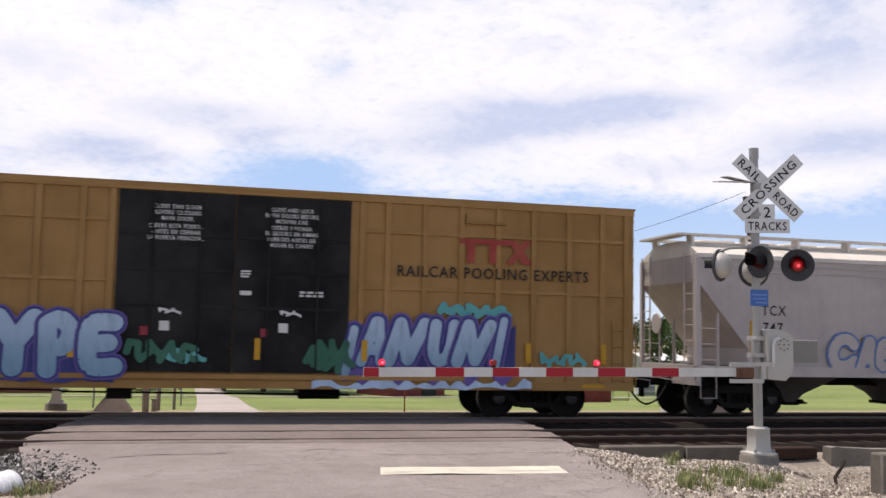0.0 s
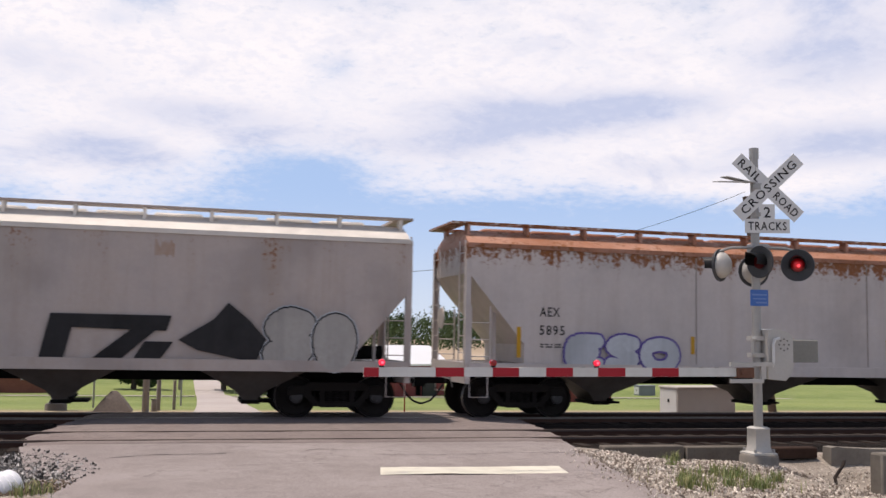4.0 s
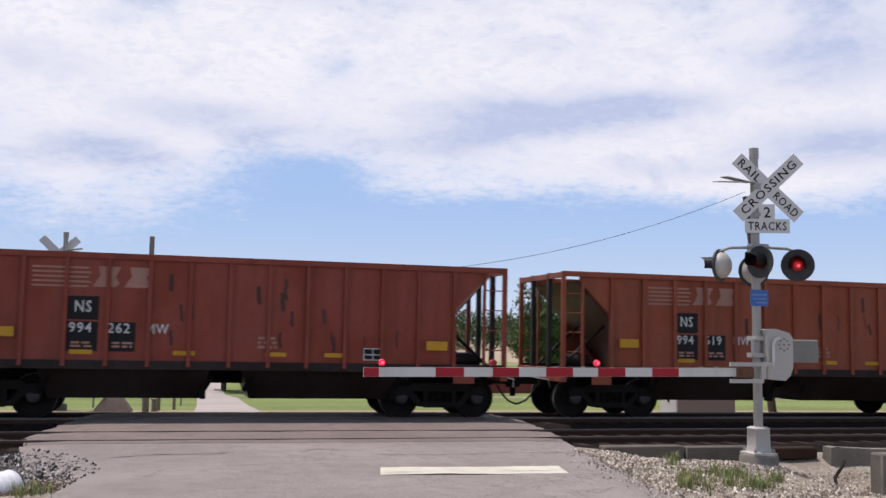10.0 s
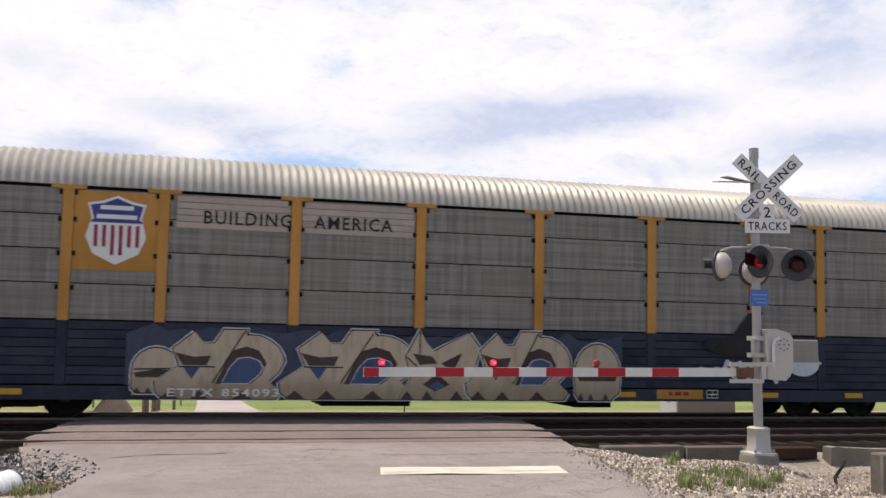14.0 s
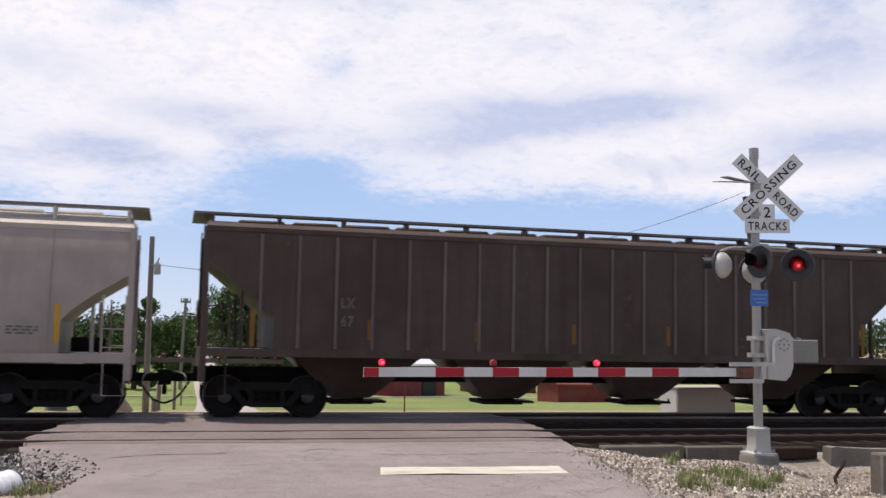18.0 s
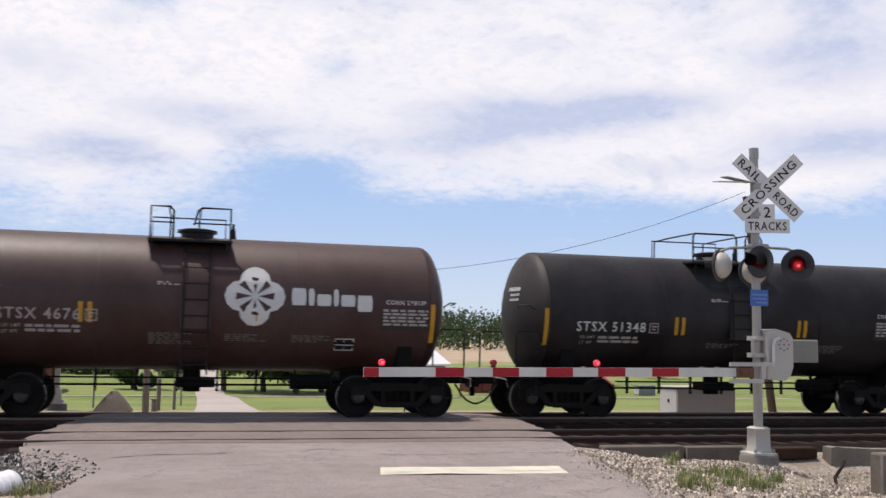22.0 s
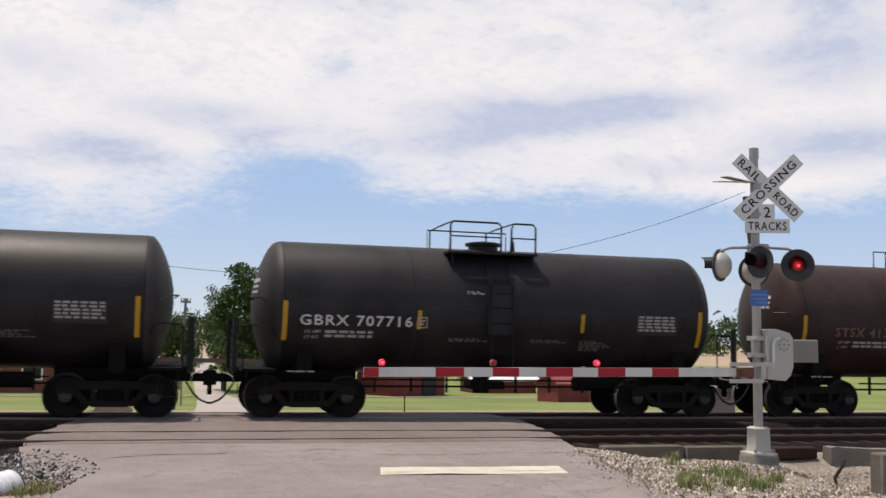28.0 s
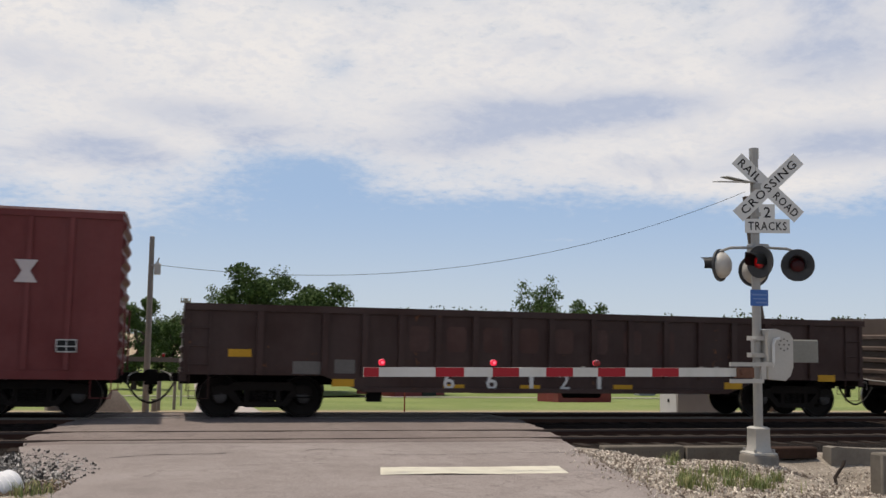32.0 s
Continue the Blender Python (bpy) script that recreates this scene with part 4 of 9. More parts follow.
def relay_box(name, label, x0, x1, y0, y1, h, front, mat, turn=0):
    cx, cy = (x0 + x1) / 2, (y0 + y1) / 2
    z = ground_z(cx, cy)
    t = thing(name, label, "cabinet", at=pose(cx, cy, z, 0, 0, turn))
    w, d = (x1 - x0) / 2, (y1 - y0) / 2
    part("body", Form().soft_box(-w, w, -d, d, 0.0, h, 0.02), mat, t)
    part("lid", Form().soft_box(-w - 0.03, w + 0.03, -d - 0.03, d + 0.03, h, h + 0.05, 0.02), mat, t)
    door = part("door", Form().box(-w - 0.012, -w, -d + 0.04, d - 0.04, 0.06, h - 0.05), front, t, "white metal door")
    part("latch", Form().box(-w - 0.03, -w - 0.012, -0.06, 0.0, h * 0.5, h * 0.62), BLACK, door)
    return t


relay_box("relay_cabinet", "pale grey metal relay cabinet beside the far track", 14.0, 16.1, 26.35, 27.2, 0.82, WHITE_SIGN, plain("pale_cabinet_paint", (0.46, 0.42, 0.40), 0.5, 0, 0.1), 9)
relay_box("junction_cabinet", "small grey metal cabinet on the grass", 26.6, 27.7, 54.2, 54.8, 0.55, WHITE_SIGN, plain("grey_cabinet_paint", (0.22, 0.24, 0.26), 0.5, 0, 0.1), 5)


def post(label, x, y, h, r, mat, square=False):
    z = ground_z(x, y)
    t = thing("marker_post", label, "post", "posts", pose(x, y, z))
    fo = Form().soft_box(-r, r, -r, r, -0.2, h, r * 0.4) if square else Form().rod((0, 0, -0.2), (0, 0, h), r, 8)
    part("shaft", fo, mat, t)
    part("cap", Form().rod((0, 0, h), (0, 0, h + 0.03), r * 1.15, 8), mat, t)


post("thin red-brown marker post in the grass", 6.52, 28.2, 0.75, 0.022, plain("red_brown_post", (0.24, 0.06, 0.03), 0.7))
for x, y, h, r in ((-0.28, 29.3, 0.85, 0.06), (0.15, 30.0, 0.8, 0.045), (-0.38, 28.7, 0.30, 0.08)):
    post("grey weathered wooden post beside the lane", x, y, h, r, WOOD_POLE, True)
post("thin galvanised steel post on the grass", -3.35 + 1.2, 31.5, 1.0, 0.03, GALV)
post("thin galvanised steel post on the grass", 0.38, 34.0, 1.0, 0.03, GALV)


def gravel_mound():
    t = Form().rings([(-0.35, -1.98, -0.95, 28.4, 29.5), (-0.08, -1.78, -1.14, 28.55, 29.35), (0.12, -1.60, -1.30, 28.75, 29.15), (0.20, -1.52, -1.38, 28.85, 29.0)])
    tagged(part("concrete_marker", t, plain("dark_gravel_heap", (0.15, 0.125, 0.112), 0.95, 0, 0.4, 14)), "grey tapering stub of dark gravel beside the lane", "concrete block")


gravel_mound()


# ---- trees, houses and distance ----
def leaf_mat(name, dark, light):
    m, n, b = material(name)
    isl = n.add("ShaderNodeNewGeometry").outputs["Random Per Island"]
    v = n.add("ShaderNodeTexCoord").outputs["Object"]
    patchy = n.noise(v, 0.5, 3)
    n.link(n.mix(n.math("ADD", n.math("MULTIPLY", isl, 0.6), n.math("MULTIPLY", patchy, 0.4)), (*dark, 1), (*light, 1)), b.inputs["Base Color"])
    b.inputs["Roughness"].default_value = 0.8
    b.inputs["Specular IOR Level"].default_value = 0.2
    b.inputs["Transmission Weight"].default_value = 0.0
    b.inputs["Subsurface Weight"].default_value = 0.0
    return m


BARK = plain("grey_brown_bark", (0.085, 0.07, 0.055), 0.9, 0, 0.35, 9)
LEAF = leaf_mat("broad_leaves", (0.030, 0.058, 0.018), (0.105, 0.16, 0.05))
LEAF_DARK = leaf_mat("dark_leaves", (0.018, 0.036, 0.013), (0.07, 0.105, 0.035))


def leaf_cloud(fo, rng, c, rad, count, size):
    """A ragged spray of leaves, dense at its middle."""
    for _ in range(count):
        d = Vector((rng.gauss(0, 1), rng.gauss(0, 1), rng.gauss(0, 1))).normalized() * 1.12 * rng.random() ** 0.5
        o = c + Vector((d.x * rad.x, d.y * rad.y, d.z * rad.z))
        n = Vector((rng.gauss(0, 1), rng.gauss(0, 1), rng.gauss(0.6, 1))).normalized()
        u = n.orthogonal().normalized() * size * rng.uniform(0.5, 1.2)
        w = n.cross(u) * rng.uniform(0.5, 0.9)
        fo.f.append(tuple(fo.pts([o - u, o + w * 0.8 - u * 0.1, o + u, o - w])))


def tree(label, x, y, height, spread, seed, leaves=9000, low=0.2, leaf=0.10, sparse=0.0, mat=None, trunk=0.16):
    """Trunk, forking limbs and twigs that end in sprays of leaves."""
    rng = random.Random(seed)
    z = ground_z(x, y)
    t = thing("tree", label, "tree", "trees", pose(x, y, z))
    fo = Form()
    P = [Vector((0, 0, -0.2))]
    for k in range(1, 8):
        P.append(Vector((rng.gauss(0, 0.05) * k, rng.gauss(0, 0.05) * k, height * 0.72 * k / 7)))
    for k in range(7):
        fo.rod(P[k], P[k + 1], trunk * (1 - k * 0.12), 8, trunk * (1 - (k + 1) * 0.12))
    part("trunk", fo, BARK, t)
    crown, limbs = Form(), Form()
    boughs = max(9, int(spread * 3.2))
    tips = []
    for k in range(boughs):
        h = low + (0.97 - low) * (k + rng.random()) / boughs
        f = math.sin(math.pi * min(1.0, 0.20 + 0.72 * (h - low) / (1 - low))) ** 0.6
        a = k * 2.4 + rng.uniform(-0.5, 0.5)
        rr = spread / 2 * f * rng.uniform(0.55, 0.95)
        c = Vector((rr * math.cos(a), rr * math.sin(a), height * h))
        start = P[min(6, max(1, int(h * 7.5) - 1))]
        mid = start.lerp(c, 0.5) + Vector((0, 0, -0.05 * height * (1 - h)))
        limbs.rod(start, mid, trunk * 0.30, 5, trunk * 0.18)
        limbs.rod(mid, c, trunk * 0.18, 5, trunk * 0.06)
        for _ in range(8):
            d = Vector((rng.gauss(0, 1), rng.gauss(0, 1), rng.gauss(0.35, 0.8))).normalized() * spread * rng.uniform(0.05, 0.15)
            at = mid.lerp(c, rng.random())
            limbs.rod(at, at + d, trunk * 0.06, 4, trunk * 0.02)
            tips.append((at + d, h))
        tips.append((c, h))
    each = leaves * 1.7 / len(tips)
    for c, h in tips:
        s = spread * rng.uniform(0.055, 0.12)
        n = int(each * rng.uniform(0.5, 1.4) * (1 - sparse * h))
        leaf_cloud(crown, rng, c, Vector((s * 1.25, s * 1.25, s * 0.85)), n, leaf * 0.85)
    part("branchwork", limbs, BARK, t)
    part("crown", crown.mesh("crown", mat or LEAF, False), mat or LEAF, t, "uneven leafy crown")


tree("broad leafy tree behind the lane", 5.0, 56.0, 6.75, 5.8, 11, 24000, 0.16)
tree("thin-leaved tree beside the lane", 2.9, 57.0, 6.2, 3.4, 13, 5500, 0.25, 0.09, 0.45)
tree("leafy tree with a rounded crown", 8.2, 56.0, 5.8, 4.4, 12, 16000, 0.16)
tree("leafy tree shading the grass", 6.6, 54.5, 5.6, 4.4, 14, 14000, 0.18)
tree("dense young tree on the grass", -1.9, 58.0, 5.5, 2.9, 15, 12000, 0.06)
tree("leafy tree beside the lane", 0.2, 75.0, 4.1, 4.4, 16, 7000, 0.08, 0.12)
tree("thin-crowned tree with bare twigs", 24.6, 66.0, 7.7, 4.4, 17, 8000, 0.30, 0.11, 0.62)
tree("open-crowned tree behind the sheds", 28.9, 66.5, 6.5, 3.4, 19, 6500, 0.25, 0.11, 0.45)
tree("low leafy tree behind the sheds", 26.8, 68.0, 5.3, 7.2, 20, 20000, 0.06, 0.12)
tree("low leafy tree beyond the field edge", 41.2, 80.0, 5.7, 3.6, 22, 4500, 0.1, 0.13)
tree("leafy tree on the verge", -9.5, 60.0, 4.4, 5.5, 21, 9000, 0.06, 0.12, mat=LEAF_DARK)
tree("dark leafy tree behind the houses", -5.9, 80.0, 3.6, 6.5, 23, 9000, 0.06, 0.13, mat=LEAF_DARK)


def far_woods():
    """The dark wood along the horizon."""
    rng = random.Random(31)
    fo = Form()
    for k in range(900):
        az = radians(-20 + 66 * rng.random())
        d = rng.uniform(170, 260) if az < radians(3) else rng.uniform(260, 420)
        h = (8.5 + 3.0 * noise.noise(Vector((az * 30, 0, 0))) + 2.4 * noise.noise(Vector((az * 95, 4, 0)))) * d / 260
        x, y = d * math.sin(az), d * math.cos(az)
        s = d / 260 * rng.uniform(2.2, 4.0)
        c = Vector((x, y, -1.3 + max(1.5, h * rng.uniform(0.15, 0.86))))
        leaf_cloud(fo, rng, c, Vector((s, s, s * 0.8)), 130, 0.40 * d / 260)
    tagged(part("far_woods", fo.mesh("far_woods", LEAF_DARK, False), LEAF_DARK), "dark green wood along the horizon", "woods", kind="stuff")


far_woods()

BARN_RED = paint("barn_red", (0.20, 0.035, 0.035), amount=0.3, streak=0.3)
ROOF_WHITE = plain("bright_metal_roof", (0.80, 0.80, 0.80), 0.35, 0.1, 0.05)
BRICK_RED = plain("red_brick_wall", (0.22, 0.09, 0.065), 0.9, 0, 0.3, 14)
WALL_PALE = plain("pale_siding", (0.42, 0.40, 0.38), 0.7, 0, 0.1)
GLASS_DARK = plain("dark_window_glass", (0.03, 0.035, 0.04), 0.1, 0, 0.1)
ROOF_GREY = plain("grey_shingle", (0.16, 0.14, 0.13), 0.9, 0, 0.25)


def house(name, label, x, y, length, depth, wall_h, roof_h, wall, roof, turn=0, windows=0, door=False, over=0.25):
    z = ground_z(x, y)
    t = thing(name, label, "shed" if "shed" in name else "house", at=pose(x, y, z, 0, 0, turn))
    l, d = length / 2, depth / 2
    part("wall", Form().slab_xz([(-l, -0.1), (l, -0.1), (l, wall_h), (-l, wall_h)], -d, d), wall, t)
    for s in (-1, 1):
        g = Form()
        i = g.pts([(s * (l + 0.01), -d, wall_h), (s * (l + 0.01), d, wall_h), (s * (l + 0.01), 0, wall_h + roof_h), (s * (l - 0.1), -d, wall_h), (s * (l - 0.1), d, wall_h), (s * (l - 0.1), 0, wall_h + roof_h)])
        g.f += [(i[0], i[1], i[2]), (i[5], i[4], i[3]), (i[0], i[2], i[5], i[3]), (i[1], i[4], i[5], i[2])]
        part("gable", g, wall, t)
    for s in (-1, 1):
        r = Form()
        e = roof_h * over / d
        i = r.pts([(-l - over, s * (d + over), wall_h - e), (l + over, s * (d + over), wall_h - e), (l + over, 0, wall_h + roof_h), (-l - over, 0, wall_h + roof_h),
                   (-l - over, s * (d + over), wall_h - e + 0.1), (l + over, s * (d + over), wall_h - e + 0.1), (l + over, 0, wall_h + roof_h + 0.1), (-l - over, 0, wall_h + roof_h + 0.1)])
        for q in ((0, 1, 2, 3), (7, 6, 5, 4), (0, 4, 5, 1), (1, 5, 6, 2), (2, 6, 7, 3), (3, 7, 4, 0)):
            r.f.append(tuple(i[k] for k in q))
        part("roof", r, roof, t)
    for k in range(windows):
        wx = -l + length * (k + 0.5) / windows
        win = part("window", Form().box(wx - 0.5, wx + 0.5, -d - 0.05, -d + 0.02, wall_h * 0.4, wall_h * 0.8), ROOF_WHITE, t)
        part("pane", Form().box(wx - 0.42, wx + 0.42, -d - 0.06, -d - 0.052, wall_h * 0.43, wall_h * 0.77), GLASS_DARK, win)
    if door:
        part("door", Form().box(l * 0.35 - 0.5, l * 0.35 + 0.5, -d - 0.06, -d + 0.02, 0.0, wall_h * 0.85), GLASS_DARK, t)
    return t


house("shed", "red wooden shed with a bright metal roof", 12.3, 54.2, 3.6, 3.2, 1.75, 0.85, BARN_RED, ROOF_WHITE, 28, door=True)
house("shed", "low red shed with a long bright metal roof", 18.9, 57.2, 3.9, 2.4, 0.75, 0.35, BARN_RED, ROOF_WHITE, 3)
house("shed", "small dark red shed on the grass", 17.3, 41.6, 2.6, 2.0, 0.75, 0.35, BARN_RED, BARN_RED, 6, over=0.1)
house("house", "low brick house with pale windows", -7.8, 56.0, 4.0, 4.0, 1.6, 0.9, BRICK_RED, ROOF_GREY, 4, windows=2)
house("shed", "low white shed with a pale metal roof", -4.5, 92.0, 2.0, 2.0, 0.3, 0.35, WALL_PALE, WALL_PALE, 3, over=0.1)
house("house", "white house with a gable roof far across the field", 61.0, 119.5, 6.5, 5.0, 0.9, 0.75, WALL_PALE, ROOF_WHITE, 12, windows=2)


# ---- the train: shared parts ----
WHEEL_R = 0.457
CAR_ENDS = (-8.84, 11.36, 29.48, 49.48, 69.16, 86.89, 99.55, 112.18, 124.72, 138.4, 152.3, 166.0, 179.63, 193.38, 213.24, 241.77, 262.71, 283.71,
            302.71, 315.79, 328.48, 341.43, 354.29, 367.26, 380.0, 393.06, 405.91, 418.83, 431.83, 444.84, 457.75, 470.84, 492.32, 509.41, 527.27, 541.0)
TRAIN, AXLES = [], []


def travelled(t):
    a = t / 32.0
    return -0.08 + 511.253 * a - 24.858 * a * a + 23.496 * a ** 3


def wheelset_mesh():
    fo = Form()
    for s in (-1, 1):
        prof = [(0.60, 0.09), (0.62, 0.14), (0.665, 0.18), (0.655, 0.36), (0.66, 0.40), (0.655, 0.487), (0.685, 0.487), (0.70, WHEEL_R + 0.004), (0.80, WHEEL_R - 0.004), (0.805, 0.41), (0.76, 0.385), (0.735, 0.20), (0.80, 0.16), (0.81, 0.10)]
        fo.lathe([(s * a, r) for a, r in prof], (0, 0, 0), (0, 1, 0), 40)
        fo.lathe([(s * 0.98, 0.135), (s * 1.06, 0.135), (s * 1.075, 0.11), (s * 1.08, 0.05), (s * 1.085, 0.02)], (0, 0, 0), (0, 1, 0), 18)
        for k in range(3):
            a = 2 * math.pi * k / 3
            fo.rod((0.075 * math.cos(a), s * 1.07, 0.075 * math.sin(a)), (0.075 * math.cos(a), s * 1.10, 0.075 * math.sin(a)), 0.022, 6)
    fo.rod((0, -1.0, 0), (0, 1.0, 0), 0.075, 10)
    me = fo.mesh("wheelset", WHEEL)
    # greasy bearing caps and polished treads
    me.materials.append(plain("dusty_bearing_cap", (0.040, 0.038, 0.039), 0.5, 0.3, 0.3))
    me.materials.append(TREAD)
    for p in me.polygons:
        r, y = math.hypot(p.center.x, p.center.z), abs(p.center.y)
        if y > 0.97:
            p.material_index = 1
        elif r > 0.44 and 0.70 < y < 0.80:
            p.material_index = 2
    return me


def sideframe_mesh():
    fo = Form()
    # upper chord, lower chord, diagonals and pedestals
    fo.slab_xz([(-0.92, 0.60), (0.92, 0.60), (0.60, 0.78), (-0.60, 0.78)], -0.07, 0.07)
    fo.slab_xz([(-0.36, 0.24), (0.36, 0.24), (0.46, 0.36), (-0.46, 0.36)], -0.07, 0.07)
    for s in (-1, 1):
        q = [(s * 0.34, 0.26), (s * 0.50, 0.26), (s * 0.86, 0.62), (s * 0.68, 0.66)]
        fo.slab_xz(q if s > 0 else q[::-1], -0.075, 0.075)
        q = [(s * 0.28, 0.34), (s * 0.38, 0.34), (s * 0.38, 0.66), (s * 0.28, 0.66)]
        fo.slab_xz(q if s > 0 else q[::-1], -0.065, 0.065)
        q = [(s * 0.72, 0.52), (s * 1.07, 0.50), (s * 1.07, 0.66), (s * 0.95, 0.72), (s * 0.72, 0.70)]
        fo.slab_xz(q if s > 0 else q[::-1], -0.10, 0.10)
    return fo.mesh("sideframe", BOGIE)


def spring_mesh():
    fo = Form()
    for k in (-0.17, 0.0, 0.17):
        for j in range(5):
            z = 0.37 + j * 0.052
            fo.lathe([(0, 0.05), (0.008, 0.078), (0.028, 0.078), (0.036, 0.05)], (k, 0, z), (0, 0, 1), 10)
    return fo.mesh("spring_nest", BOGIE)


WHEELSET_ME, SIDEFRAME_ME, SPRING_ME = wheelset_mesh(), sideframe_mesh(), spring_mesh()
# the bolster box is enlarged to fill the gap behind the springs with dark
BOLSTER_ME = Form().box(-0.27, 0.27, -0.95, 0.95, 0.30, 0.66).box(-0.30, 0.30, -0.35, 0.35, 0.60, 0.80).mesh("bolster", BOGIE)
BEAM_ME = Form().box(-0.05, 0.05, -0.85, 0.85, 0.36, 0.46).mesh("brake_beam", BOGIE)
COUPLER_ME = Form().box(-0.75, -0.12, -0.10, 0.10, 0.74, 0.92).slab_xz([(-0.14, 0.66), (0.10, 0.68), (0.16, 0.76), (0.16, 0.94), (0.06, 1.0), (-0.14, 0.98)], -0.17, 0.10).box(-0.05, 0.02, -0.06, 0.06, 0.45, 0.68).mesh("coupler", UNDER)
HOSE_ME = Form().pipe([(-0.52, -0.32, 0.74), (-0.46, -0.33, 0.66), (-0.36, -0.33, 0.50), (-0.22, -0.32, 0.36), (-0.06, -0.30, 0.29), (0.04, -0.30, 0.28)], 0.024, 7).mesh("air_hose", RUBBER)
LEVER_ME = Form().pipe([(-0.45, -1.35, 0.72), (-0.42, -1.3, 0.9), (-0.40, -0.5, 0.92), (-0.2, -0.1, 0.98)], 0.014, 5).mesh("uncoupling_lever", GALV)


def rolling_stock(name, label, category, i, truck_in, group=""):
    """An empty car frame with trucks, couplers and hoses; returns it and its length."""
    a, b = CAR_ENDS[i], CAR_ENDS[i + 1]
    car = thing(name, label, category, group or "cars of the train", pose((a + b) / 2, FAR_TRACK, 0))
    L = b - a
    TRAIN.append((car, (a + b) / 2))
    for s in (-1, 1):
        x = s * (L / 2 - truck_in)
        truck = part("truck", BOLSTER_ME, BOGIE, car, "black cast steel truck", pose(x, 0, 0))
        for w in (-1, 1):
            ob = part("wheelset", WHEELSET_ME, WHEEL, truck, "", pose(w * 0.889, 0, WHEEL_R))
            AXLES.append((ob, (a + b) / 2 + x, w * 0.889))
            part("sideframe", SIDEFRAME_ME, BOGIE, truck, "", pose(0, w * 1.0, 0))
            part("spring_nest", SPRING_ME, BOGIE, truck, "", pose(0, w * 0.98, 0))
            part("brake_beam", BEAM_ME, BOGIE, truck, "", pose(w * 0.38, 0, 0))
        turn = 0 if s > 0 else 180
        part("coupler", COUPLER_ME, UNDER, car, "", pose(s * L / 2, 0, 0, 0, 0, turn))
        hose = part("air_hose", HOSE_ME, RUBBER, car, "black rubber hose", Matrix.Translation((s * L / 2, 0, 0)) @ Matrix.Diagonal((s, 1, 1, 1)))
        part("uncoupling_lever", LEVER_ME, GALV, car, "", Matrix.Translation((s * L / 2, 0, 0)) @ Matrix.Diagonal((s, 1, 1, 1)))
    return car, L


LADDERS = {}


def ladder(parent, x, y, z0, z1, width, mat, end_on=False, turn=0):
    """Two stiles and rungs; along x, or along y when end_on."""
    key = (round(z1 - z0, 2), width, mat.name)
    if key not in LADDERS:
        fo = Form()
        h = z1 - z0
        for s in (-1, 1):
            fo.box(s * width / 2 - 0.02, s * width / 2 + 0.02, -0.012, 0.012, 0, h)
        k = 0.16
        while k < h - 0.05:
            fo.rod((-width / 2, -0.02, k), (width / 2, -0.02, k), 0.013, 5)
            k += 0.38
        LADDERS[key] = fo.mesh("ladder", mat)
    return part("ladder", LADDERS[key], mat, parent, "", pose(x, y, z0, 0, 0, 90 if end_on else turn))


def thick_line(fo, pts, w, y):
    """A flat brush stroke through points on the near side."""
    P = [Vector((p[0], p[1])) for p in pts]
    for i, (a, b) in enumerate(zip(P, P[1:])):
        d = b - a
        if d.length < 1e-6:
            continue
        n = Vector((-d.y, d.x)).normalized() * w / 2
        yy = y - 0.0004 * i
        fo.f.append(tuple(fo.pts([(a.x + n.x, yy, a.y + n.y), (a.x - n.x, yy, a.y - n.y), (b.x - n.x, yy, b.y - n.y), (b.x + n.x, yy, b.y + n.y)])))
    for i, c in enumerate(P):
        yy = y - 0.0004 * i - 0.0002
        fo.f.append(tuple(fo.pts([(c.x + w / 2 * math.cos(k * math.pi / 5), yy, c.y + w / 2 * math.sin(k * math.pi / 5)) for k in range(10)])))


LETTERS = {}
LETTERS["A"] = (((0.02, 0.0), (0.46, 1.0), (0.60, 1.0), (0.98, 0.0)), ((0.22, 0.30), (0.80, 0.30)))
LETTERS["B"] = (((0.12, 0.0), (0.12, 1.0)), ((0.12, 0.97), (0.62, 0.97), (0.84, 0.78), (0.66, 0.55), (0.2, 0.52)), ((0.2, 0.52), (0.72, 0.50), (0.94, 0.26), (0.70, 0.03), (0.12, 0.03)))
LETTERS["C"] = (((0.86, 0.80), (0.62, 0.99), (0.28, 0.92), (0.10, 0.50), (0.26, 0.08), (0.64, 0.02), (0.92, 0.20)),)
LETTERS["D"] = (((0.12, 0.0), (0.12, 1.0)), ((0.12, 0.97), (0.62, 0.94), (0.92, 0.52), (0.64, 0.06), (0.12, 0.03)))
LETTERS["E"] = (((0.88, 0.97), (0.24, 0.94), (0.10, 0.52), (0.22, 0.05), (0.92, 0.04)), ((0.14, 0.50), (0.74, 0.54)))
LETTERS["H"] = (((0.12, 0.0), (0.12, 1.0)), ((0.88, 0.0), (0.88, 1.0)), ((0.12, 0.5), (0.88, 0.5)))
LETTERS["I"] = (((0.42, 0.0), (0.60, 1.0)),)
LETTERS["K"] = (((0.14, 0.0), (0.14, 1.0)), ((0.92, 1.0), (0.24, 0.46)), ((0.32, 0.52), (0.96, 0.0)))
LETTERS["M"] = (((0.06, 0.0), (0.20, 1.0)), ((0.20, 1.0), (0.50, 0.30)), ((0.50, 0.30), (0.82, 1.0)), ((0.82, 1.0), (0.96, 0.0)))
LETTERS["N"] = (((0.06, 0.0), (0.26, 1.0)), ((0.26, 1.0), (0.62, 0.05)), ((0.62, 0.05), (0.98, 1.0)))
